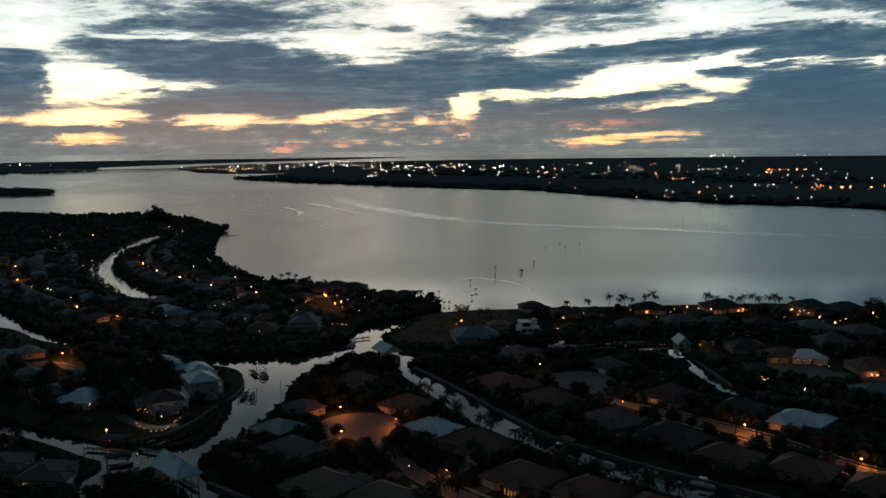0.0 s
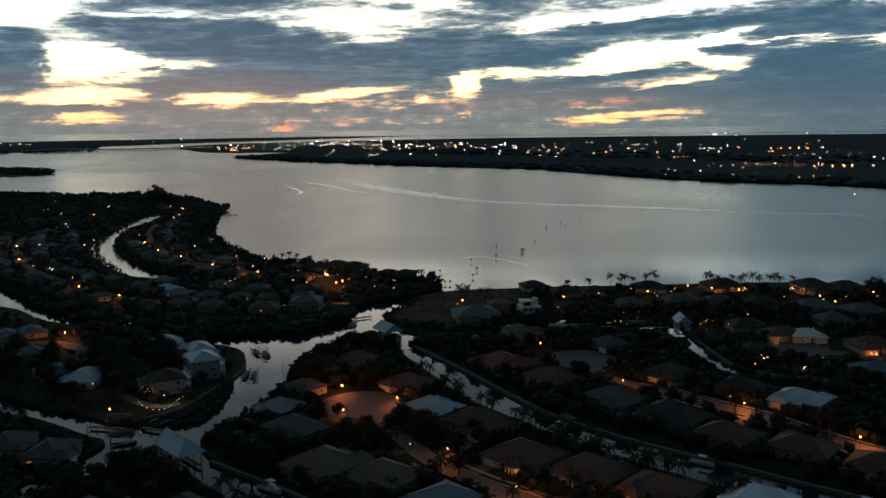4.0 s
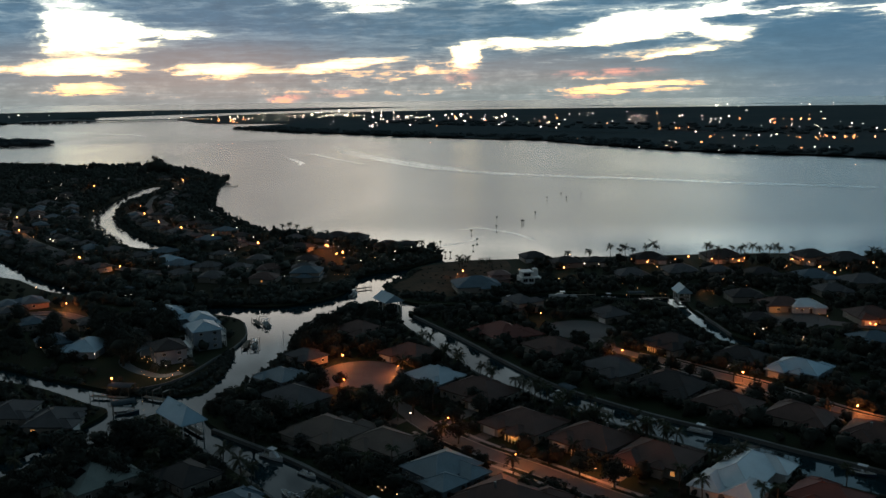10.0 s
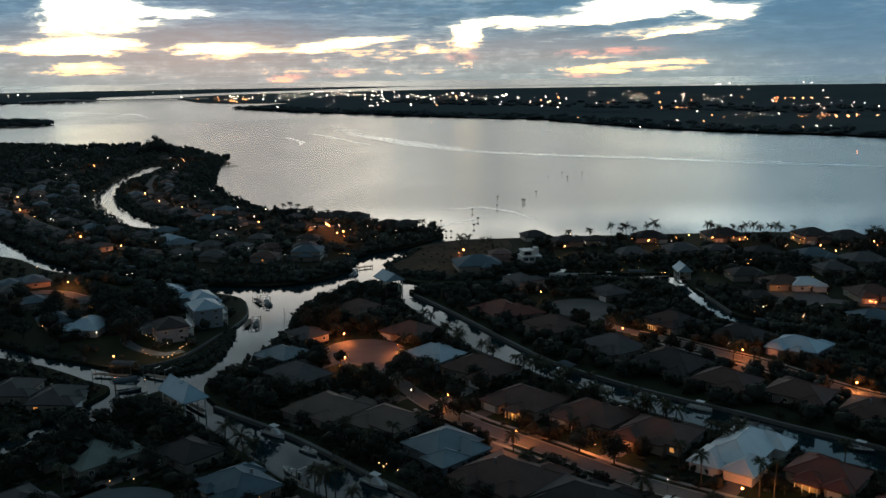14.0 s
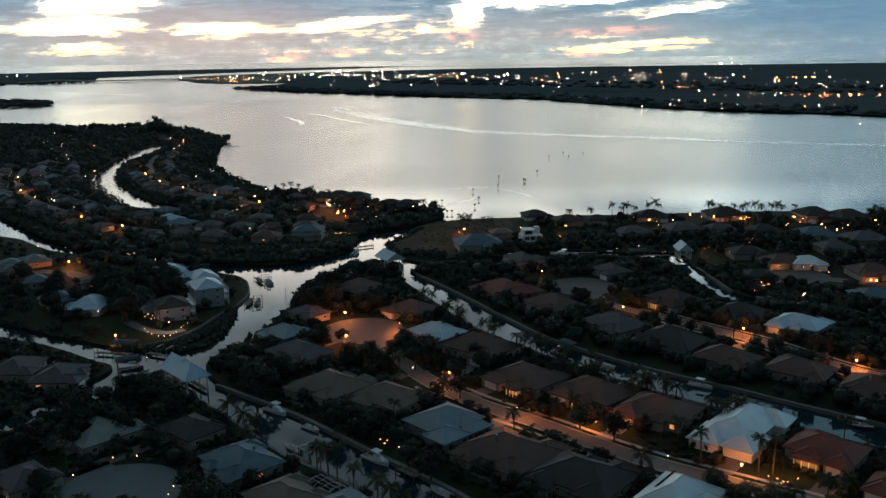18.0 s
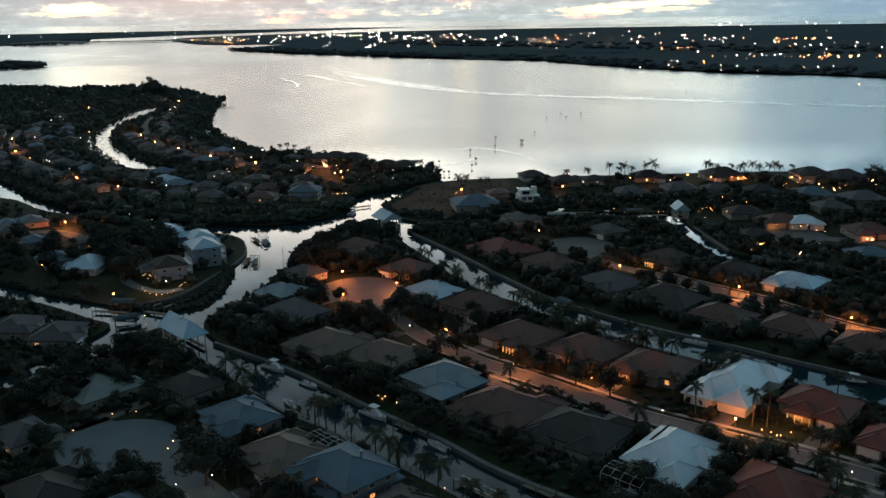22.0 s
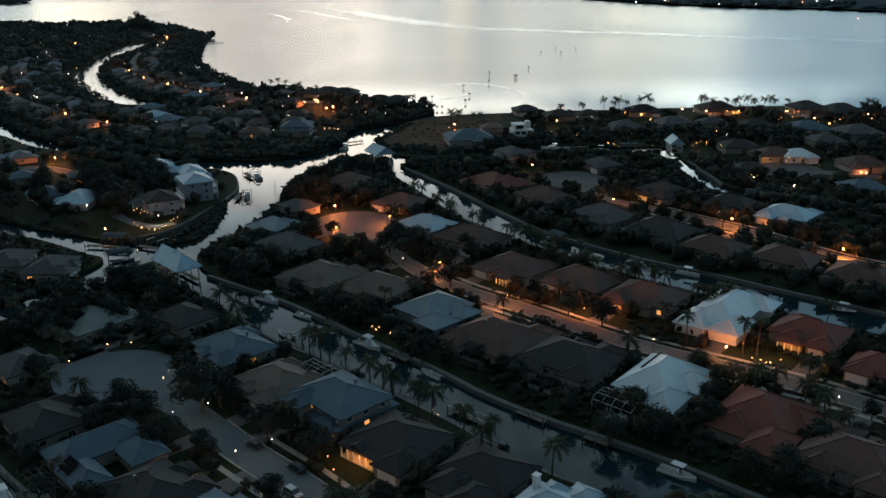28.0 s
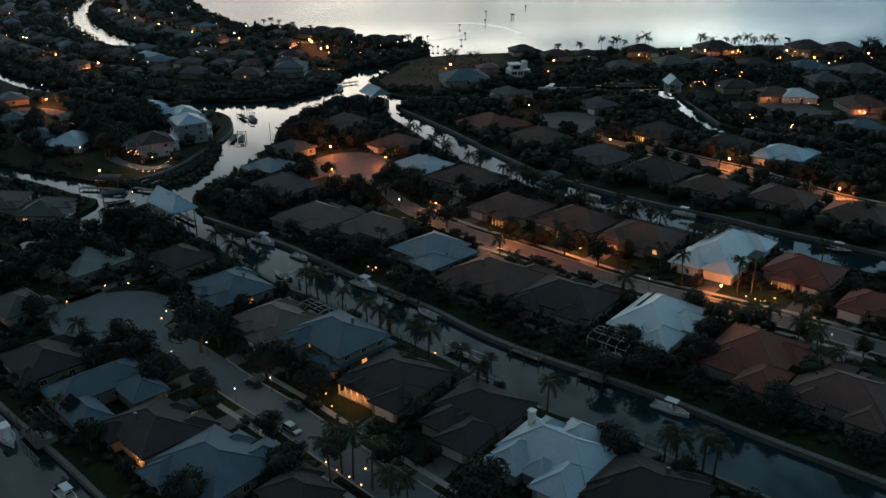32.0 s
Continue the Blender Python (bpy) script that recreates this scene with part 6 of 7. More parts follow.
# ---- hedges, groves and mangroves ----
def scatter(key, step_size, gap, road, chance, ymin, ymax):
    rim = LANDS[key]
    xs, ys = [p[0] for p in rim], [p[1] for p in rim]
    spots = []
    y = max(min(ys), ymin)
    while y < min(max(ys), ymax):
        x = min(xs)
        while x < max(xs):
            px, py = x + rng.uniform(-0.5, 0.5) * step_size, y + rng.uniform(-0.5, 0.5) * step_size
            if abs(px) < py * 0.56 + 12 and rng.random() < chance and inside(px, py, rim) and near_line(px, py, rim + rim[:1]) > 2.2 and free_spot(px, py, gap, road):
                spots.append((px, py))
            x += step_size
        y += step_size
    return spots


# single trees on the near blocks
for key in ("near", "middle", "corner"):
    rest = []
    for x, y in scatter(key, 5.4, 0.5, 2.4, 0.75, 105, 330):
        if rng.random() < 0.10:
            palm(x, y, rng.choice((5, 7, 9)))
        elif y < 205:
            tree(x, y, rng.uniform(1.5, 3.3))
        else:
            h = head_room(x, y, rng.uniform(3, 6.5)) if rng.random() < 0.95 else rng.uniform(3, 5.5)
            rest.append((x, y, GROUND, h * rng.uniform(0.45, 0.6), h))
    grove("trees", rest, "dark garden trees between the houses", M["leaf"], 12, 26, 0.14)
# shrub beds between them
for key, lo, hi in (("near", 105, 300), ("middle", 105, 440), ("corner", 200, 360)):
    shrubs = [(x, y, GROUND, rng.uniform(0.7, 1.6), rng.uniform(1.0, 2.2)) for x, y in scatter(key, 2.7, 0.5, 1.8, 0.62, lo, hi)]
    grove("shrubs", shrubs, "dark clipped shrubs and hedges between the houses", M["leaf"], 5, 9, 0.24)
# planting along the house walls
skirt = []
for hx, hy, rot, L, W in HOUSES:
    if hy > 330:
        continue
    c, sn = math.cos(radians(rot)), math.sin(radians(rot))
    for k in range(int((L + W) * 2 / 1.5)):
        u = k * 1.5
        if u < L:
            px, py = u - L / 2, W / 2 + 1.0
        elif u < 2 * L:
            px, py = u - 1.5 * L, -W / 2 - 1.0
        elif u < 2 * L + W:
            px, py = L / 2 + 1.0, u - 2 * L - W / 2
        else:
            px, py = -L / 2 - 1.0, u - 2 * L - 1.5 * W
        px, py = px + rng.uniform(-0.3, 0.5), py + rng.uniform(-0.3, 0.5)
        x, y = hx + px * c - py * sn, hy + px * sn + py * c
        if rng.random() < 0.8 and not (py < -W / 2 and abs(px) < L * 0.5 and rng.random() < 0.55) and all(near_line(x, y, d) > 3.2 for d in DRIVES):
            skirt.append((x, y, GROUND, rng.uniform(0.7, 1.3), rng.uniform(1.2, 3.0)))
grove("shrubs", skirt, "dark shrub beds planted along the house walls", M["leaf"], 5, 9, 0.24)
# denser cover further off
for key in ("middle", "right", "river", "bend", "corner"):
    wood = []
    for x, y in scatter(key, 5.2, 0.2, 1.2, {"river": 0.6, "bend": 0.4}.get(key, 0.74), 300 if key != "right" else 200, 600):
        if key == "river" and (x < 22 + 0.3 * (y - 440) or y > 548):
            continue
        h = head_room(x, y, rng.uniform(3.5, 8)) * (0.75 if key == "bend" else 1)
        wood.append((x, y, GROUND, h * rng.uniform(0.42, 0.58), h))
    grove("trees", wood, "dark garden trees crowded between the far houses", M["leaf"], 8, 15, 0.20)
wood = []
for x, y in scatter("finger", 7.4, 0.2, 1.0, 0.8, 430, 1600):
    if inside(x, y, SLOT) or near_line(x, y, SLOT + SLOT[:1]) < 3:
        continue
    h = rng.uniform(3.0, 7.5) if rng.random() < 0.8 else rng.uniform(7, 10)
    d = math.hypot(x, y)
    # trees in the camera's line to the curved canal are cut lower
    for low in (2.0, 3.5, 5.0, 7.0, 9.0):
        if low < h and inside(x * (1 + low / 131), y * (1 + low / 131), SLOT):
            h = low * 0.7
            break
    # likewise where crowns would cover the river shoreline from the camera
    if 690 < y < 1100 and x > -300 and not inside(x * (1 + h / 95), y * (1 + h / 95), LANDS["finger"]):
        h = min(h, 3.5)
    wood.append((x, y, 0.9, h * rng.uniform(0.45, 0.6), h))
grove("woods", wood, "dark wooded gardens of the peninsula", M["mangrove"], 8, 6, 0.31)


def bank(line, name, label, spread, low, high, step_size=3.0, zed=0.4, material="mangrove", rows=2):
    spots = []
    for (a, b), (c, d) in zip(line, line[1:]):
        n = max(1, int(math.hypot(c - a, d - b) / step_size))
        for k in range(n):
            for _ in range(rows):
                t = (k + rng.random()) / n
                spots.append((a + (c - a) * t + rng.uniform(-1, 1) * spread, b + (d - b) * t + rng.uniform(-1, 1) * spread, zed, rng.uniform(low, high) * 0.55, rng.uniform(low, high)))
    return grove(name, spots, label, M[material], 8, 8, 0.28)


bank([(-8, 575), (-24, 543), (-52, 520), (-57, 500), (-58, 472), (-75, 446), (-114, 442), (-136, 447), (-167, 465), (-219, 492), (-262, 538), (-306, 593), (-420, 694)], "mangroves", "dark mangrove thicket along the water's edge", 3.0, 3, 6)
bank([(-196, 460), (-170, 444), (-150, 433), (-135, 424), (-120, 420)], "mangroves", "dark mangroves hiding the side canal", 3.0, 4, 7.5)
bank([(-300, 1165), (-283, 1074), (-268, 994), (-240, 884), (-203, 796), (-158, 716), (-119, 676), (-86, 650), (-58, 622), (-22, 600), (-8, 585)], "mangroves", "dark trees on the river bank of the peninsula", 4.0, 2, 5, 4.0)
bank([(-140, 678), (-119, 665), (-86, 642), (-58, 614), (-26, 594)], "mangroves", "taller trees on the peninsula's river bank", 6.0, 7, 10, 11.0, rows=1)
for fringe_line in ([(-124, 305.5), (-110, 305.5), (-101, 309), (-95, 320), (-93, 334), (-91.5, 352)], [(-122, 304), (-108, 303.5), (-97, 302), (-91, 308), (-89, 322), (-90, 340), (-92, 358)]):
    bank(fringe_line, "mangroves", "low mangrove fringe at the foot of the seawall", 1.8, 1.2, 2.6, 0.9, zed=0.1)
bank([(-980, 1300), (-780, 1492), (-623, 1432), (-500, 1432), (-393, 1322), (-300, 1160)], "mangroves", "dark tree line at the peninsula's far end", 12.0, 6, 13, 7.0)
bank([(-33, 432), (-44, 427), (-54, 418), (-62, 406), (-66, 384), (-65, 356), (-69, 333), (-71, 318), (-76, 305), (-83, 292)], "mangroves", "dark mangroves on the channel bank", 2.0, 2, 4.5)
bank([(-18, 530), (-22, 512), (-30, 496), (-33, 483), (-31, 468), (-24, 456), (-15, 446), (0, 442), (14, 444), (30, 452), (44, 460)], "mangroves", "low mangroves round the grassy spit", 2.5, 1.5, 3.4)
bank([(-22, 458), (-12, 450), (2, 446), (14, 448), (30, 456), (44, 463), (70, 468)], "mangroves", "dark bushes behind the spit's south bank", 3.5, 3.5, 6.0)
bank([(-14, 417), (-4, 419), (10, 423), (21, 428)], "trees", "dark trees on the canal bank", 2.0, 4, 7.5, 2.5)
bank([(-52, 414), (-44, 421), (-36, 424)], "trees", "dark trees beside the boathouse", 2.0, 5, 8, 2.5)
bank([(33, 433), (46, 438), (70, 443), (98, 438), (110, 427)], "trees", "low dark trees on the canal bank", 2.0, 1.5, 3.2)
bank([(128, 350), (134, 347), (154, 334), (174, 319), (230, 282)], "trees", "dark trees on the canal bank", 2.5, 4.5, 7)
bank([(128, 408), (130, 390), (131, 374), (140, 362), (158, 351)], "trees", "dark trees behind the seawall", 2.5, 3, 5.5)
bank([(-260, 368), (-182, 339), (-164, 329), (-147, 319), (-135, 313)], "mangroves", "dark trees on the branch canal", 1.5, 1.5, 2.8)
bank([(-236, 347), (-174, 317), (-148, 304), (-128, 289), (-121, 272)], "mangroves", "low bushes on the corner lot's bank", 1.2, 0.5, 1.2)
bank([(-119, 262), (-128, 250), (-138, 240), (-170, 217)], "mangroves", "dark trees on the narrow creek", 2.0, 3, 5.5)
bank([(-104, 268), (-111, 257), (-120, 248), (-128, 232), (-148, 212)], "mangroves", "low bushes on the narrow creek", 2.0, 0.8, 1.8)
bank([(-371, 1040), (-362, 972), (-349, 894), (-334, 824), (-318, 779), (-297, 731), (-276, 695), (-251, 658)], "mangroves", "ragged mangroves on the curved canal", 3.5, 1.0, 3.0, 4.0, zed=0.2)
bank([(-206, 643), (-219, 650), (-238, 672), (-259, 706), (-279, 738), (-306, 801), (-328, 867), (-348, 955)], "mangroves", "ragged mangroves on the curved canal's inner bank", 3.5, 1.5, 4.0, 3.5, zed=0.2)
grove("trees", [(-74, 284, GROUND, 3.6, 7), (-70, 276, GROUND, 3.8, 7.5), (-64, 269, GROUND, 3.2, 6), (-76, 292, GROUND, 3.4, 6.5), (-68, 290, GROUND, 3.8, 7.5), (-60, 274, GROUND, 3.2, 6), (-79, 281, GROUND, 3.0, 5), (-57, 265, GROUND, 3.0, 5.5)],
      "dark tall trees massed on the channel corner", M["leaf"], 14, 26, 0.15)
big = [(-429 + dx, 1290 + dy, 1, 0.36 * h, h) for dx, dy, h in ((0, 0, 32), (9, 6, 27), (-10, 4, 26), (24, 0, 16), (-24, 2, 15), (-136, 20, 20), (-150, 26, 16), (70, -30, 13))]
grove("tall_trees", big, "tall spreading trees above the peninsula's tree line", M["mangrove"], 12, 30, 0.14)

tufts = [(rng.uniform(-25, 36), rng.uniform(450, 552)) for _ in range(90)]
grove("scrub", [(x, y, GROUND, rng.uniform(0.5, 1.1), rng.uniform(0.5, 1.3)) for x, y in tufts if inside(x, y, SPIT)], "sparse tufts of scrub on the grassy spit", M["leaf"], 4, 10, 0.3)

# far banks: a tree line at the water and woods behind
def far_trees(rim, name, label, count, low, high, inland):
    spots = []
    line = soft_line(rim, False, 3)
    for (a, b), (c, d) in zip(line, line[1:]):
        seg = math.hypot(c - a, d - b)
        nx, ny = (d - b) / seg, -(c - a) / seg
        for k in range(max(2, int(seg / count))):
            t, off = rng.random(), rng.uniform(0.0, 1.0) ** 2 * inland + 4
            x, y = a + (c - a) * t + nx * off, b + (d - b) * t + ny * off
            p = far(x, y, 1.5)
            s = min(1.0, math.hypot(p[0], p[1]) / math.hypot(x, y))
            h = rng.uniform(low, high) * s
            spots.append((*p, h * rng.uniform(0.8, 1.6), h))
    grove(name, spots, label, M["far_land_hazed"], 6, 6, 0.25)


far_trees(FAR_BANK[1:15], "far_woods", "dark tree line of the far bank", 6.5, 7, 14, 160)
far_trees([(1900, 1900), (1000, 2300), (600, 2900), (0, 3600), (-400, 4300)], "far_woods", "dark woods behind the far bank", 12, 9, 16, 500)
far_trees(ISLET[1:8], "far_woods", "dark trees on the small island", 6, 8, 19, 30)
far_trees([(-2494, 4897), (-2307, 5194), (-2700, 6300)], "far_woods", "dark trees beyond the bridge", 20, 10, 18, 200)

# town lights of the far bank, placed by bearing (degrees) and by how far off they lie
def town(name, key, size, spots):
    verts, faces = [], []
    for bearing, dist, k_size in spots:
        p = far(dist * math.sin(radians(bearing)), dist * math.cos(radians(bearing)), 7)
        s = size * k_size * math.hypot(p[0], p[1]) / 3000
        k = len(verts)
        verts += [(p[0] - s, p[1], p[2]), (p[0] + s, p[1], p[2]), (p[0], p[1] - s, p[2]), (p[0], p[1] + s, p[2]), (p[0], p[1], p[2] - s), (p[0], p[1], p[2] + s)]
        faces += [(k + a, k + b, k + c) for a in (0, 1) for b in (2, 3) for c in (4, 5)]
    tagged(raw(name, verts, faces, M[key]), "scattered lights of a town on the far bank", "town lights", kind="stuff")


def spread(clusters, seed):
    """Lights strewn round clusters given as bearing, drop below the horizon (degrees), half widths of both, and count."""
    r, spots = random.Random(seed), []
    for bearing, drop, wide, deep, count in clusters:
        for _ in range(int(1.5 * count)):
            d = max(0.40, r.gauss(drop, 1.3 * deep))
            spots.append((r.gauss(bearing, 1.2 * wide), 98 / math.tan(radians(d)), 0.52 + 0.9 * r.random() ** 3))
    return spots


SODIUM = [(-15.7, 1.0), (-13.5, 1.18), (0.7, 1.08), (6.8, 1.5), (7.3, 1.25), (10.5, 1.6), (14.6, 1.98), (15.5, 1.95), (16.1, 1.88), (20.5, 1.39), (21.1, 1.4), (21.6, 1.4), (22.1, 1.4),
          (23.0, 2.49), (24.0, 2.45), (24.7, 2.45), (25.1, 2.38), (26.2, 2.43), (26.9, 2.36), (16.4, 2.8), (22.2, 3.15)]
town("town_lights", "town_amber", 1.7, [(a, 98 / math.tan(radians(d)), 0.8 + 0.5 * ((k * 7) % 5) / 5) for k, (a, d) in enumerate(SODIUM)])
town("town_lights", "town_amber", 1.2, spread([(15.3, 1.95, 0.7, 0.03, 8), (23.8, 2.45, 2.0, 0.06, 14), (21.3, 1.4, 1.0, 0.03, 6), (5, 1.3, 4.0, 0.15, 10), (18, 2.2, 6.0, 0.5, 14), (-14, 1.08, 0.8, 0.06, 8)], 6))
town("town_lights", "town", 1.3, spread([(-26.0, 0.6, 1.2, 0.06, 10), (-19.1, 0.5, 1.5, 0.05, 5), (-13.8, 0.95, 1.2, 0.08, 14), (-10.6, 0.95, 0.6, 0.08, 10), (-8.2, 0.80, 0.9, 0.08, 16), (-5.6, 0.84, 1.0, 0.10, 18),
                                         (-2.2, 1.04, 1.4, 0.12, 30), (2.2, 1.13, 1.6, 0.13, 22), (-5.2, 1.60, 2.0, 0.05, 9), (5.2, 1.45, 1.5, 0.15, 8)], 4))
town("town_lights", "town", 1.2, spread([(11.0, 1.1, 2.5, 0.12, 10), (13.4, 1.4, 1.5, 0.15, 6), (16.8, 1.35, 0.6, 0.08, 8), (20.0, 2.38, 0.7, 0.06, 6), (23.8, 1.7, 1.5, 0.12, 8), (14.6, 2.8, 1.5, 0.10, 5), (21.5, 3.0, 3.0, 0.15, 7),
                                         (17.4, 0.50, 0.5, 0.02, 4), (23.0, 0.50, 0.7, 0.02, 3), (17, 1.6, 5.0, 0.25, 24)], 7))

# ---- boats, docks and boathouses ----
def hull(bm, length, beam, depth, n=10):
    """A lofted planing hull, bow towards +x, keel at z 0."""
    rows = []
    for i in range(n + 1):
        t = i / n
        w = beam / 2 * (1 - max(0, (t - 0.45) / 0.55) ** 2.2) + 0.03
        sheer = depth * (0.85 + 0.35 * t * t)
        keel = depth * 0.25 * max(0, (t - 0.6) / 0.4) ** 2
        x = -length / 2 + length * t
        rows.append([bm.verts.new(p) for p in ((x, -w, sheer), (x, -w * 0.86, depth * 0.35), (x, 0, keel - 0.1), (x, w * 0.86, depth * 0.35), (x, w, sheer))])
    for a, b in zip(rows, rows[1:]):
        for k in range(4):
            bm.faces.new((a[k], b[k], b[k + 1], a[k + 1]))
    bm.faces.new(rows[0])
    bm.faces.new(rows[-1][::-1])
    return rows


def make_boat(length, dark=False, cover=False, cabin=False):
    beam, depth = length * 0.31, length * 0.14
    root = new("motor_boat")
    bm = bmesh.new()
    hull(bm, length, beam, depth)
    part("hull", bm, M["navy" if dark else "gelcoat"], root)
    deck = bmesh.new()
    top = []
    for i in range(11):
        t = i / 10
        w = (beam / 2 * (1 - max(0, (t - 0.45) / 0.55) ** 2.2) + 0.03) * 0.97
        z = depth * (0.85 + 0.35 * t * t) - (0.03 if t > 0.55 else depth * 0.45)
        top.append([deck.verts.new((-length / 2 + length * t, s * w, z)) for s in (-1, 1)])
    for a, b in zip(top, top[1:]):
        deck.faces.new((a[0], b[0], b[1], a[1]))
    part("deck", deck, M["vinyl"], root, "pale non-slip deck")
    for s in (-1, 1):
        rail, last = bmesh.new(), None
        for i in range(11):
            t = i / 10
            w = beam / 2 * (1 - max(0, (t - 0.45) / 0.55) ** 2.2) + 0.03
            x, z = -length / 2 + length * t, depth * (0.85 + 0.35 * t * t)
            ring = [rail.verts.new((x, s * (w + dy), z + dz)) for dy, dz in ((0.05, -0.04), (0.05, 0.06), (-0.08, 0.06), (-0.08, -0.04))]
            if last:
                for k in range(4):
                    rail.faces.new((last[k], last[(k + 1) % 4], ring[(k + 1) % 4], ring[k]))
            last = ring
        part("gunwale", rail, M["gelcoat"], root)
    c = length * 0.02
    part("console", block(c - 0.4, c + 0.5, -beam * 0.18, beam * 0.18, depth * 0.4, depth * 0.4 + 1.1), M["gelcoat"], root)
    glass = bmesh.new()
    v = [glass.verts.new(p) for p in ((c + 0.55, -beam * 0.2, depth + 0.25), (c + 0.55, beam * 0.2, depth + 0.25), (c + 0.25, beam * 0.17, depth + 0.75), (c + 0.25, -beam * 0.17, depth + 0.75))]
    glass.faces.new(v)
    bmesh.ops.solidify(glass, geom=glass.faces[:], thickness=0.03)
    part("windscreen", glass, M["pane"], root)
    for s in ((-0.4, 0.4) if length > 8 else (0,)):
        m = bmesh.new()
        brick_of(m, -length / 2 - 0.55, -length / 2 + 0.02, s - 0.2, s + 0.2, depth * 0.6, depth * 0.6 + 0.75)
        brick_of(m, -length / 2 - 0.40, -length / 2 - 0.2, s - 0.08, s + 0.08, -0.3, depth * 0.6)
        part("outboard_motor", m, M["black"], root)
    if cover or cabin:
        top_z = depth + (1.9 if cover else 2.1)
        for x in (c - 0.9, c + 0.9):
            for s in (-1, 1):
                part("post", rod(bmesh.new(), (x, s * beam * 0.25, depth * 0.4), (x, s * beam * 0.22, top_z), 0.04, n=5), M["metal"], root)
        part("canopy", block(c - 1.4, c + 1.3, -beam * 0.34, beam * 0.34, top_z, top_z + 0.09), M["gelcoat"], root)
    if cabin:
        cb = bmesh.new()
        x0, x1, z0, z1, w = c - 0.5, length * 0.33, depth * 0.7, depth + 1.1, beam * 0.36
        a = [cb.verts.new(p) for p in ((x0, -w, z0), (x1, -w * 0.5, z0 + 0.3), (x1, w * 0.5, z0 + 0.3), (x0, w, z0), (x0, -w * 0.85, z1), (x1 - length * 0.14, -w * 0.5, z1 - 0.1), (x1 - length * 0.14, w * 0.5, z1 - 0.1), (x0, w * 0.85, z1))]
        for f in ((0, 1, 5, 4), (1, 2, 6, 5), (2, 3, 7, 6), (3, 0, 4, 7), (4, 5, 6, 7)):
            cb.faces.new([a[i] for i in f])
        part("cabin", cb, M["gelcoat"], root)
    word = "dark blue" if dark else "white"
    kind = "cabin cruiser" if cabin else "open motor boat"
    return tagged(root, f"{word} {kind} moored beside the seawall", "boat", group="moored boats")


BOATS = {"open": make_boat(7.0), "covered": make_boat(8.0, cover=True), "dark": make_boat(7.5, dark=True, cover=True), "cruiser": make_boat(9.5, cabin=True), "yacht": make_boat(15.0, cover=True, cabin=True)}
moored = set()


def boat(kind, x, y, rot, z=-0.25):
    m = pose(x, y, z, 0, 0, rot)
    if kind in moored:
        return copy_thing(BOATS[kind], m)
    moored.add(kind)
    BOATS[kind].matrix_basis = m
    return BOATS[kind]


boat("cruiser", -52.5, 244.5, -40)
boat("open", -40, 232.0, -42)
boat("cruiser", -19.5, 211.0, -44)
boat("open", -2.5, 193.5, 134)
boat("covered", 46.8, 148.0, -40)
boat("cruiser", -85.5, 143.5, -47)
boat("dark", -66.0, 124.5, -44)
boat("open", -43.0, 219.0, 135)
boat("covered", 39.5, 294.0, -55)
boat("open", 66.0, 272.5, -42)
boat("covered", 80.0, 261.0, -38)
boat("dark", 116.0, 229.0, -40)
boat("yacht", 62, 450.5, 178)
boat("cruiser", -50.5, 463, 75)
boat("covered", 86, 449, 175)
boat("cruiser", -86, 401, 115)
boat("covered", -83.8, 366, 95)
boat("dark", -110, 284, 20)
boat("covered", 33, 446, 10)
boat("open", 140, 349, -35)


def sailboat(x, y, rot):
    root = tagged(new("sailboat"), "small white sailboat with a bare mast at the bank", "sailboat")
    bm = bmesh.new()
    hull(bm, 9, 2.7, 1.2)
    part("hull", bm, M["gelcoat"], root)
    part("cabin", block(-1.5, 1.6, -0.7, 0.7, 0.9, 1.5), M["gelcoat"], root)
    part("mast", rod(bmesh.new(), (0.8, 0, 0.8), (0.8, 0, 11.5), 0.09, 0.05), M["metal"], root)
    part("boom", rod(bmesh.new(), (0.8, 0, 2.2), (-3.2, 0, 2.2), 0.07, 0.05), M["metal"], root)
    for a in ((4.4, 0, 1.3), (-4.4, 0, 1.1), (0.8, 1.3, 1.1), (0.8, -1.3, 1.1)):
        part("stay", rod(bmesh.new(), a, (0.8, 0, 11.3), 0.015, n=4), M["metal"], root)
    root.matrix_basis = pose(x, y, -0.2, 0, 0, rot)


sailboat(-68.5, 350, 80)

PILE_ME = bpy.data.meshes.new("piling")
b = rod(bmesh.new(), (0, 0, -2), (0, 0, 2.2), 0.15, 0.13, 7)
rod(b, (0, 0, 2.2), (0, 0, 2.35), 0.15, 0.02, 7)
b.to_mesh(PILE_ME), b.free()
PILE_ME.materials.append(M["wood"])
PLANK_ME = {}


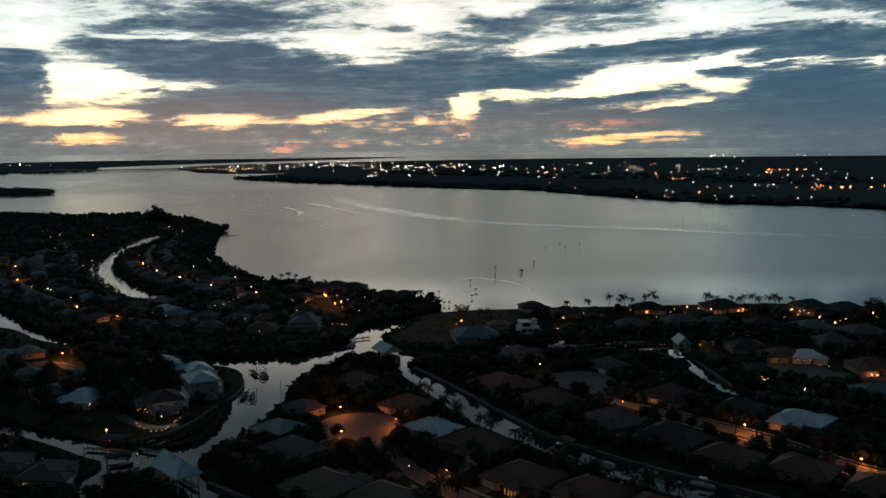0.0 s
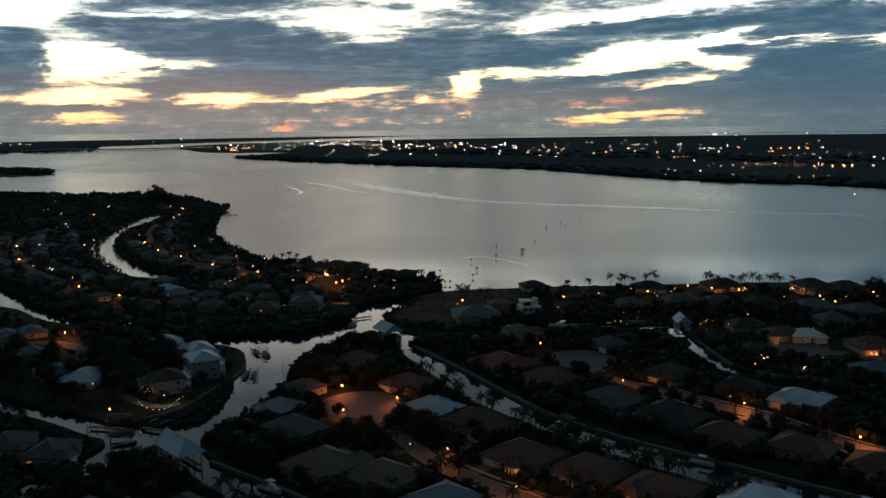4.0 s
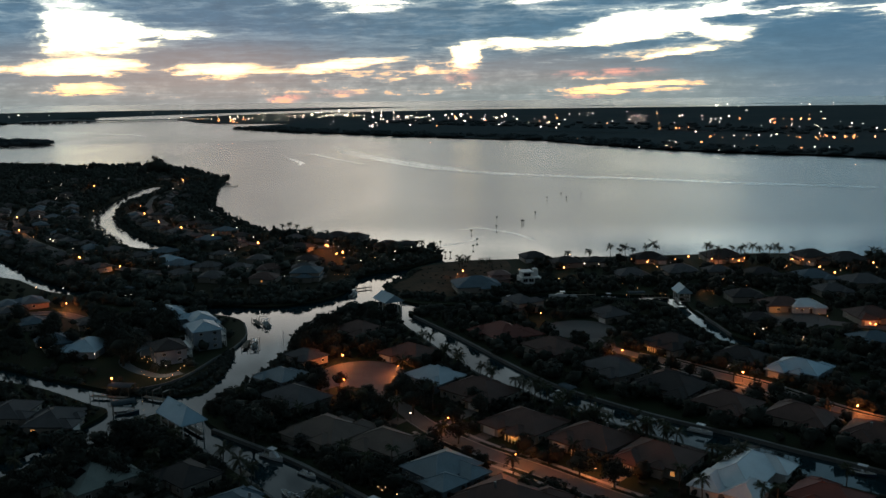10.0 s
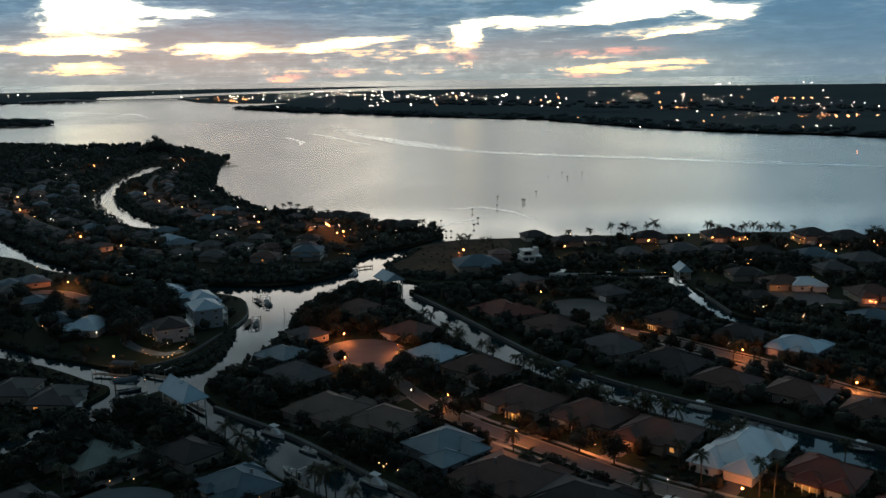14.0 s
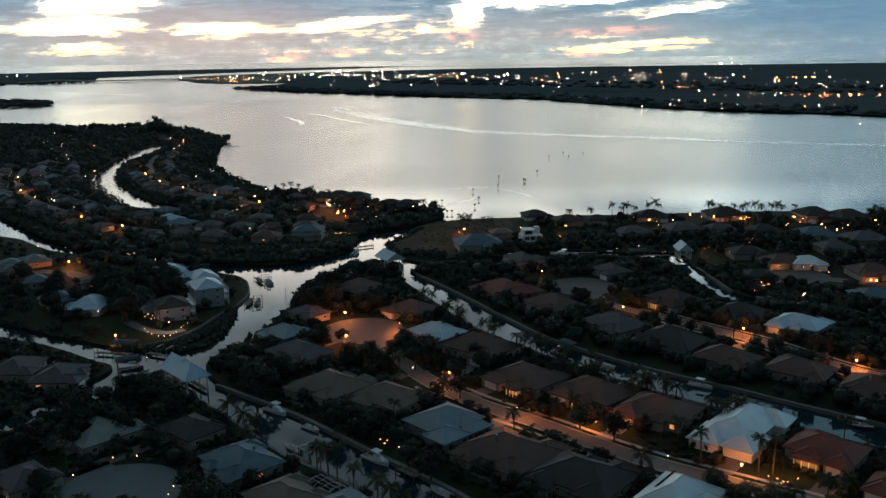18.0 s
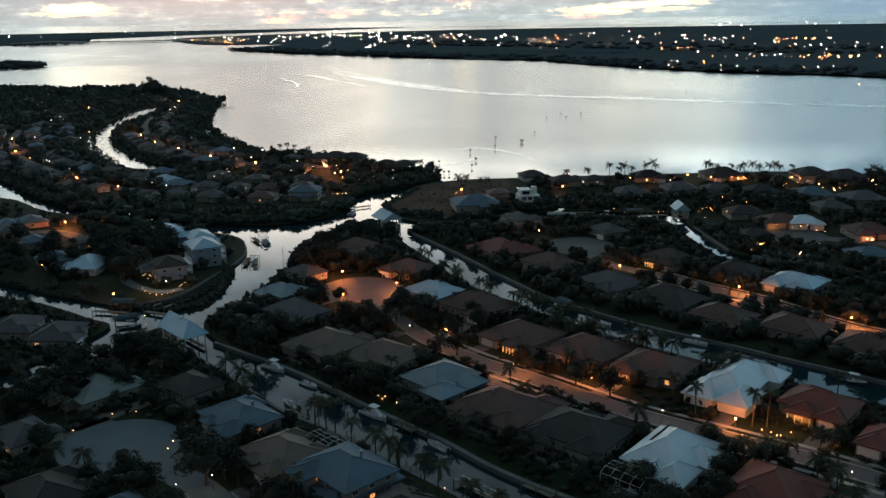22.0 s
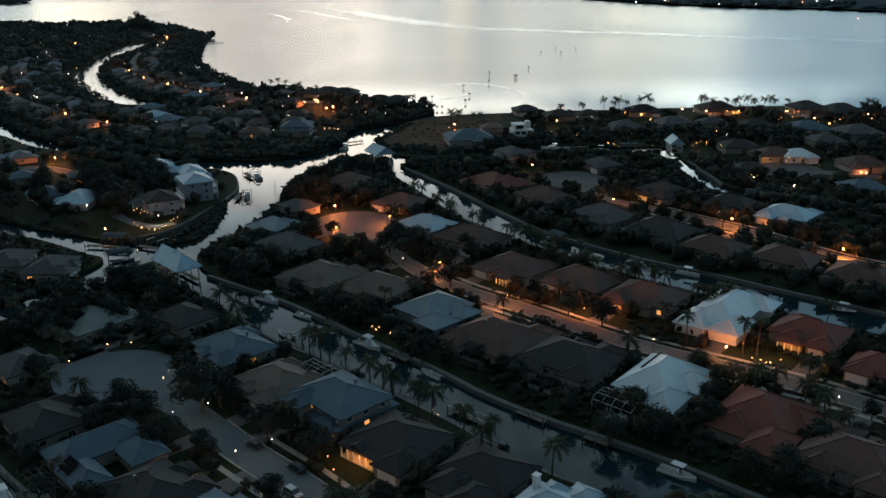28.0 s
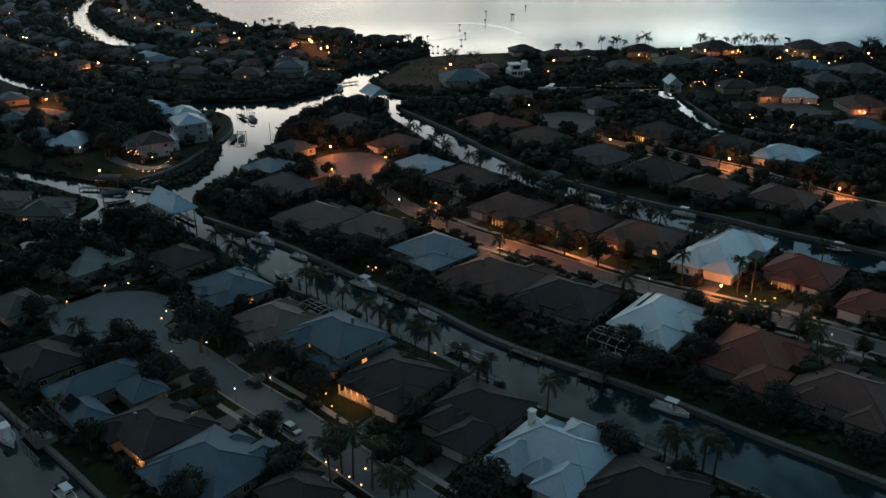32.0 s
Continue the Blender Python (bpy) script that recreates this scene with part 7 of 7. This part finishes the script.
def dock(x, y, rot, length, width, lift=False, rails=False):
    """A timber dock: piles, two stringers and cross planks; with lift, four tall piles and a cradle beside it."""
    root = tagged(new("dock"), "weathered timber dock on piles" + (" with a boat lift" if lift else ""), "dock", group="private docks")
    root.matrix_basis = pose(x, y, 0.95, 0, 0, rot)
    for s in (-1, 1):
        part("stringer", block(-length / 2, length / 2, s * width * 0.4 - 0.07, s * width * 0.4 + 0.07, -0.22, -0.04), M["wood"], root)
    if width not in PLANK_ME:
        me = bpy.data.meshes.new("plank")
        b = block(-0.27, 0.27, -width / 2, width / 2, -0.04, 0.0)
        b.to_mesh(me), b.free()
        me.materials.append(M["wood"])
        PLANK_ME[width] = me
    for k in range(int(length / 0.6)):
        link_data("plank", PLANK_ME[width], None, root).location = (-length / 2 + 0.3 + 0.6 * k, 0, rng.uniform(0, 0.012))
    for k in range(max(2, int(length / 3.5)) + 1):
        for s in (-1, 1):
            link_data("piling", PILE_ME, None, root).location = (-length / 2 + k * length / max(2, int(length / 3.5)), s * (width / 2 + 0.12), -1.2)
    if rails:
        for s in (-1, 1):
            part("rail", block(-length / 2, length / 2, s * width * 0.46 - 0.05, s * width * 0.46 + 0.05, 0.9, 1.0), M["white_bar"], root, "white hand rail")
    if lift:
        for dx in (-2.4, 2.4):
            for dy in (width / 2 + 0.6, width / 2 + 4.2):
                p = link_data("lift_post", PILE_ME, None, root)
                p.location, p.scale = (dx, dy, -0.6), (1.0, 1.0, 1.2)
            part("lift_beam", block(dx - 0.12, dx + 0.12, width / 2 + 0.4, width / 2 + 4.4, 1.75, 1.95), M["metal"], root)
    return root


dock(6.5, 171.5, -44, 12, 2.4, False, True)
dock(-8, 180, -44, 7, 1.8)
dock(-40, 211.5, -46, 8, 1.8, True)
dock(-24, 196, -44, 6, 1.8)
dock(-58, 232.5, -47, 7, 1.8)
dock(-30, 224, 136, 6, 1.8)
dock(20, 171.2, 138, 8, 1.8)
dock(33, 160.5, 140, 6, 1.8)
dock(-11, 203, 134, 7, 1.8)
dock(-91, 404, -64, 12, 2.2, True)
dock(-87.5, 366, -86, 12, 2.2, True)
dock(-93, 338, -106, 9, 2.0)
dock(-122, 299, -10, 14, 2.0)
dock(-105, 297, -25, 10, 2.0, True)
dock(-60, 396, 160, 10, 2.0, True)
dock(-48, 478, 30, 12, 2.2)
dock(70, 455, 0, 20, 2.0)
dock(110, 446, 0, 14, 2.0)
dock(30, 448, 8, 14, 2.0)
dock(90, 249, 140, 8, 1.8)
dock(52, 280, 128, 8, 1.8)
dock(-84, 148, -44, 8, 1.8)
dock(-272, 1095, 10, 18, 3.0)
dock(-200, 790, 25, 22, 2.5)


def boathouse(x, y, rot, l, w, eave, roof, cupola=False, gable=False, pitch=0.62, half=False):
    """An open boathouse: posts, plates, a hipped metal roof, a deck and rails over the water."""
    root = tagged(new("boathouse"), f"open timber boathouse with a {ROOF_WORDS[roof]} roof over the canal", "boathouse", group="boathouses")
    root.matrix_basis = pose(x, y, 0, 0, 0, rot)
    bm = bmesh.new()
    lines = hip_roof(bm, l, w, eave, pitch, 0.8, gable=gable, half=half)
    top = part("roof", bm, ROOFS[roof], root)
    caps = bmesh.new()
    for a, b in lines:
        rod(caps, a, b, 0.12, n=5)
    part("ridge_cap", caps, ROOFS[roof], top)
    for i in range(4):
        for s in (-1, 1):
            part("post", block(-0.16, 0.16, -0.16, 0.16, -2, eave - 0.2, Matrix.Translation((-l / 2 + 0.3 + i * (l - 0.6) / 3, s * (w / 2 - 0.3), 0))), M["trim"], root, "white timber post")
    for s in (-1, 1):
        part("plate", block(-l / 2, l / 2, s * (w / 2 - 0.3) - 0.12, s * (w / 2 - 0.3) + 0.12, eave - 0.55, eave - 0.29), M["trim"], root)
        part("deck_side", block(-l / 2, l / 2, s * (w / 2 - 0.9) - 0.8, s * (w / 2 - 0.9) + 0.8, 0.9, 1.05), M["wood"], root)
        part("rail", block(-l / 2, l / 2, s * (w / 2 - 0.3) - 0.05, s * (w / 2 - 0.3) + 0.05, 1.95, 2.07), M["trim"], root)
    part("deck_end", block(-l / 2, -l / 2 + 2.2, -w / 2 + 0.2, w / 2 - 0.2, 0.88, 1.04), M["wood"], root)
    part("upper_floor", block(-l / 2 + 0.2, -l / 2 + l * 0.4, -w / 2 + 0.2, w / 2 - 0.2, eave * 0.5, eave * 0.5 + 0.2), M["wood"], root)
    if cupola:
        h = eave + (w / 2 + 0.8) * 0.62
        c = part("cupola", block(-0.7, 0.7, -0.7, 0.7, h - 0.5, h + 1.0), M["trim"], root)
        b = bmesh.new()
        hip_roof(b, 1.5, 1.4, h + 1.1, 0.8, 0.2)
        part("cupola_roof", b, ROOFS[roof], c)


boathouse(-85.8, 266, -47.5, 16.5, 7.4, 5.7, "paleblue", True, pitch=0.95, half=True)
boathouse(-29.0, 422, -61, 13.0, 9.0, 7.4, "paleblue", gable=True)
boathouse(122.5, 441, 90, 10.5, 6.2, 5.6, "paleblue", gable=True, pitch=0.85)


def lift_canopy(x, y, rot, l=9.0, w=4.0):
    root = tagged(new("boat_lift_canopy"), "pale canvas canopy on posts above a boat lift", "canopy", group="boat lift canopies")
    root.matrix_basis = pose(x, y, 0, 0, 0, rot)
    b = bmesh.new()
    rows = []
    for i in range(7):
        a = math.pi * i / 6
        rows.append([b.verts.new((s * l / 2, -w / 2 * math.cos(a), 3.6 + 0.7 * math.sin(a))) for s in (-1, 1)])
    for p, q in zip(rows, rows[1:]):
        b.faces.new((p[0], p[1], q[1], q[0]))
    bmesh.ops.solidify(b, geom=b.faces[:], thickness=0.05)
    part("canvas", b, ROOFS["slate"], root)
    for sx in (-1, 1):
        for sy in (-1, 1):
            p = link_data("post", PILE_ME, None, root)
            p.location, p.scale = (sx * l * 0.42, sy * w * 0.48, 0.2), (0.9, 0.9, 1.5)


lift_canopy(-203, 487, -30)
lift_canopy(-177, 474, -28)
lift_canopy(-112, 285.5, 25, 8, 5)
lift_canopy(-119, 303.5, -8, 9, 5)
lift_canopy(133, 349, -33)
lift_canopy(43, 296, -55, 7, 4)
lift_canopy(100, 447, 0)


def marker(x, y, h, board=True):
    root = tagged(new("channel_marker"), "timber channel pile with a small board standing in the river", "channel marker", group="channel markers")
    root.location = (x, y, 0)
    part("post", rod(bmesh.new(), (0, 0, -3), (0, 0, h), 0.2, 0.16, 7), M["wood"], root)
    if board:
        part("board", block(-0.8, 0.8, -0.33, -0.25, h - 1.1, h - 0.1), M["black"], root)


for x, y, h in ((-4, 630, 6), (-0.4, 585, 6), (3, 585, 6), (20.5, 684, 6), (19.5, 611, 6), (23.4, 641, 6), (41.5, 704, 7), (65, 735, 7), (67, 737, 6), (66, 740, 6), (82.6, 793, 6),
                (107.7, 915, 6), (127.5, 952, 6), (149, 949, 6), (128, 913, 6), (332, 1203, 8), (45.6, 765, 5)):
    marker(x, y, h * 0.47)


# ---- slicks left by passing boats ----
def wake(pts, w0, w1, lift=0.0):
    """A slick that thins out towards its sides and ends."""
    line = soft_line(pts, False, 8)
    n = len(line)
    verts, faces, fade = [], [], []
    for i, (x, y) in enumerate(line):
        a, b = line[max(i - 1, 0)], line[min(i + 1, n - 1)]
        d = Vector((b[0] - a[0], b[1] - a[1])).normalized()
        w = (w0 + (w1 - w0) * i / n) * (0.8 + 0.6 * noise.noise(Vector((x * 0.03, y * 0.03, 1))))
        ends = min(1, 4 * i / n, 4 * (n - 1 - i) / n)
        p = far(x, y, 0.05 + lift)
        for u, f in ((-1.5, 0), (-0.7, 0.45), (0, 1), (0.7, 0.45), (1.5, 0)):
            verts.append((p[0] - d.y * w * u, p[1] + d.x * w * u, p[2]))
            fade.append(f * ends)
    for i in range(n - 1):
        for k in range(4):
            faces.append((5 * i + k, 5 * i + k + 1, 5 * i + k + 6, 5 * i + k + 5))
    ob = raw("wake", verts, faces, M["wake_sheen"])
    ob.data.attributes.new("fade", "FLOAT", "POINT").data.foreach_set("value", fade)
    tagged(ob, "pale curving slick left on the river by a boat", "wake", kind="stuff")


wake([(-275, 2116), (-196, 1821), (-146, 1664), (-85, 1529), (-5, 1362), (53, 1267), (166, 1186), (269, 1131), (358, 1066), (470, 1010), (620, 930)], 30, 12)
wake([(-240, 1900), (-170, 1690), (-105, 1530), (-20, 1350), (60, 1245)], 20, 9, 0.08)
wake([(-315, 1822), (-254, 1735), (-192, 1590), (-116, 1414)], 9, 5)
wake([(-315, 1693), (-254, 1527), (-241, 1420)], 7, 4)
wake([(-3, 700), (16, 706), (30, 708), (51, 685), (62, 659), (66, 637)], 3.6, 2.6)
wake([(-11, 615), (1, 626), (18, 645), (28, 669)], 3.0, 2.2)
wake([(-1593, 3455), (-1392, 3273), (-1178, 3100), (-1027, 2955), (-808, 2484)], 24, 14)


# ---- road bridge at the river's bend ----
def bridge():
    root = tagged(new("road_bridge"), "long low concrete road bridge across the far river", "bridge")
    a, b = (-2420, 5000), (-1500, 5570)
    n = 46
    deck, last = bmesh.new(), None
    for i in range(n + 1):
        t = i / n
        x, y = a[0] + (b[0] - a[0]) * t, a[1] + (b[1] - a[1]) * t
        hump = 8 + 8 * math.exp(-((t - 0.2) / 0.12) ** 2)
        p, q = Vector(far(x, y, hump)), Vector(far(x, y, -2))
        ring = [deck.verts.new(p + Vector(o)) for o in ((0, -4, -1.6), (0, 4, -1.6), (0, 4, 2.0), (0, -4, 2.0))]
        if last:
            for k in range(4):
                deck.faces.new((last[k], last[(k + 1) % 4], ring[(k + 1) % 4], ring[k]))
        last = ring
        part("pier", rod(bmesh.new(), q, p, 2.0, n=5), M["concrete"], root)
    part("deck", deck, M["white_bar"], root)


bridge()

# ---- pavements, verges and hedges ----
for line, w in ((ROAD_A, 8.0), (ROAD_B, 6.4), (ROAD_C, 6.4)):
    for s in (-1, 1):
        walk_way = ribbon("pavement", line[8:], 1.3, 0.8, GROUND + 0.04, M["concrete"], offset=s * (w / 2 + 2.9))
        tagged(walk_way, "narrow pale concrete footpath beside the verge", "pavement", kind="structure")
verge = []
for line, w in ((ROAD_A, 8.0), (ROAD_B, 6.4)):
    pts = line[8:]
    for (a, b), (c, d) in zip(pts, pts[1:]):
        seg = math.hypot(c - a, d - b)
        nx, ny = -(d - b) / seg, (c - a) / seg
        for s in (-1, 1):
            for k in range(int(seg / 0.9)):
                t = k * 0.9 / seg
                x, y = a + (c - a) * t + nx * s * (w / 2 + 1.2), b + (d - b) * t + ny * s * (w / 2 + 1.2)
                if noise.noise(Vector((x * 0.16, y * 0.16, 5 * s))) > -0.08 and all(near_line(x, y, dr) > 3.4 for dr in DRIVES):
                    verge.append((x, y, GROUND, 0.55, 0.7))
grove("verge_hedge", verge, "low clipped hedge strips along the kerb", M["leaf"], 4, 8, 0.3)


# ---- pool enclosures ----
def pool_cage(x, y, rot, l, w, bright=False):
    """A screened pool enclosure: posts, eave beams and a low hipped frame of bars over a paved deck."""
    root = tagged(new("pool_cage"), ("white" if bright else "bronze") + "-framed screen enclosure over a pool terrace", "pool enclosure", group="pool enclosures")
    root.matrix_basis = pose(x, y, GROUND, 0, 0, rot)
    mat = M["white_bar" if bright else "screen"]
    part("terrace", block(-l / 2, l / 2, -w / 2, w / 2, -0.2, 0.06), M["pavers"], root)
    part("pool", block(-l * 0.3, l * 0.3, -w * 0.25, w * 0.25, -0.1, 0.085), M["water"], root)
    n = max(3, int(l / 2.2))
    for k in range(n + 1):
        u = -l / 2 + l * k / n
        for s in (-1, 1):
            part("post", block(u - 0.05, u + 0.05, s * w / 2 - 0.05, s * w / 2 + 0.05, 0, 2.8), mat, root)
        for s in (-1, 1):
            part("rafter", rod(bmesh.new(), (u, s * w / 2, 2.8), (u, s * w * 0.22, 3.7), 0.055, n=4), mat, root)
        part("top_bar", rod(bmesh.new(), (u, -w * 0.22, 3.7), (u, w * 0.22, 3.7), 0.055, n=4), mat, root)
    for v, z in ((-w / 2, 2.8), (w / 2, 2.8), (-w * 0.22, 3.7), (0, 3.7), (w * 0.22, 3.7), (-w / 2, 1.2), (w / 2, 1.2)):
        part("beam", rod(bmesh.new(), (-l / 2, v, z), (l / 2, v, z), 0.055, n=4), mat, root)


pool_cage(8, 157, -43, 9, 6)
pool_cage(40, 172.5, -43, 10, 7, True)
pool_cage(40, 129, -43, 10, 7)
pool_cage(-30, 191, -46, 8, 6, True)
pool_cage(9, 202, -44, 10, 6.5)
pool_cage(-78, 143.5, -45, 9, 6)
pool_cage(74, 145, -43, 11, 6.5)
pool_cage(24, 186, -43, 10, 6)
pool_cage(-45, 250, -43, 9, 6)
pool_cage(-10, 219.5, -44, 9, 6)
pool_cage(92, 235, -42, 9, 6)


# ---- parked cars ----
def make_car(paint, van=False):
    root = new("car")
    L, W, h = (4.9, 1.9, 1.0) if van else (4.6, 1.8, 0.85)
    prof = [(-L / 2, 0.35), (-L / 2, h * 0.95), (-L * 0.3, h), (L * 0.18, h), (L * 0.46, h * 0.82), (L / 2, h * 0.62), (L / 2, 0.35)]
    bm = bmesh.new()
    sides = [[bm.verts.new((x, s * W / 2 * (1 - 0.06 * abs(x) / L * 2), z)) for x, z in prof] for s in (-1, 1)]
    bm.faces.new(sides[0]), bm.faces.new(sides[1][::-1])
    for i in range(len(prof)):
        j = (i + 1) % len(prof)
        bm.faces.new((sides[0][j], sides[0][i], sides[1][i], sides[1][j]))
    bmesh.ops.bevel(bm, geom=bm.edges[:], offset=0.06, segments=2, affect="EDGES")
    body = part("body", bm, M[paint], root)
    top = 1.75 if van else 1.42
    x0, x1 = (-L * 0.46, L * 0.2) if van else (-L * 0.4, L * 0.2)
    cab = bmesh.new()
    lo = [cab.verts.new(p) for p in ((x0, -W * 0.46, h), (x1 + 0.5, -W * 0.46, h), (x1 + 0.5, W * 0.46, h), (x0, W * 0.46, h))]
    hi = [cab.verts.new(p) for p in ((x0 + 0.35, -W * 0.38, top), (x1 - 0.35, -W * 0.38, top), (x1 - 0.35, W * 0.38, top), (x0 + 0.35, W * 0.38, top))]
    for i in range(4):
        cab.faces.new((lo[i], lo[(i + 1) % 4], hi[(i + 1) % 4], hi[i]))
    cab.faces.new(hi)
    part("windows", cab, M["pane"], root)
    part("roof_panel", block(x0 + 0.33, x1 - 0.33, -W * 0.385, W * 0.385, top - 0.01, top + 0.04), M[paint], root)
    for x in (-L * 0.31, L * 0.31):
        for s in (-1, 1):
            wheel = part("wheel", rod(bmesh.new(), (x, s * (W / 2 - 0.22), 0.33), (x, s * (W / 2 + 0.01), 0.33), 0.33, n=14), M["black"], root)
            part("rim", rod(bmesh.new(), (x, s * (W / 2 - 0.02), 0.33), (x, s * (W / 2 + 0.03), 0.33), 0.2, n=10), M["metal"], wheel)
    for s in (-1, 1):
        part("headlight", block(L / 2 - 0.08, L / 2 + 0.02, s * W * 0.36 - 0.16, s * W * 0.36 + 0.16, 0.5, 0.66), M["trim"], root)
        part("tail_light", block(-L / 2 - 0.02, -L / 2 + 0.06, s * W * 0.38 - 0.12, s * W * 0.38 + 0.12, 0.55, 0.75), M["door"], root)
    word = {"silver": "silver", "char": "dark grey", "white_car": "white"}[paint]
    return tagged(root, f"{word} {'van' if van else 'saloon car'} parked on the street", "car", group="parked cars")


for paint, van, places in (("silver", False, [(-29.0, 142.6, -44)]), ("char", False, [(-39.8, 160.0, 136), (-29.5, 151.0, 136)]), ("white_car", True, [(-27.6, 161.5, 46)]), ("white_car", False, [(150, 385, 20), (120, 300, -50)])):
    car = make_car(paint, van)
    for i, (x, y, r) in enumerate(places):
        m = pose(x, y, GROUND + 0.06, 0, 0, r)
        if i:
            copy_thing(car, m)
        else:
            car.matrix_basis = m


# ---- lit porches ----
def porch_light(x, y, z, watts, hue="warm"):
    light = new("porch_light", bpy.data.lights.new("porch_light", "POINT"))
    light.data.energy, light.data.color, light.data.shadow_soft_size = watts, HUE[hue], 0.15
    light.location = (x, y, z)


for x, y, w in ((78.5, 198.2, 95), (81, 197.6, 95), (85.2, 194.8, 110), (92.2, 188.1, 95), (74, 202, 90), (-50.3, 139.6, 260), (-36.2, 127.5, 160), (-56, 131, 120), (-112, 319, 150), (-118, 323, 90), (-106, 325, 90), (160, 408, 120),
                (-18.0, 154.2, 210), (-16.0, 151.8, 210), (-13.2, 148.6, 210), (-16, 219, 70), (-22, 141, 60), (-18, 138, 60), (-35, 128, 90)):
    porch_light(x, y, GROUND + 2.4, w)
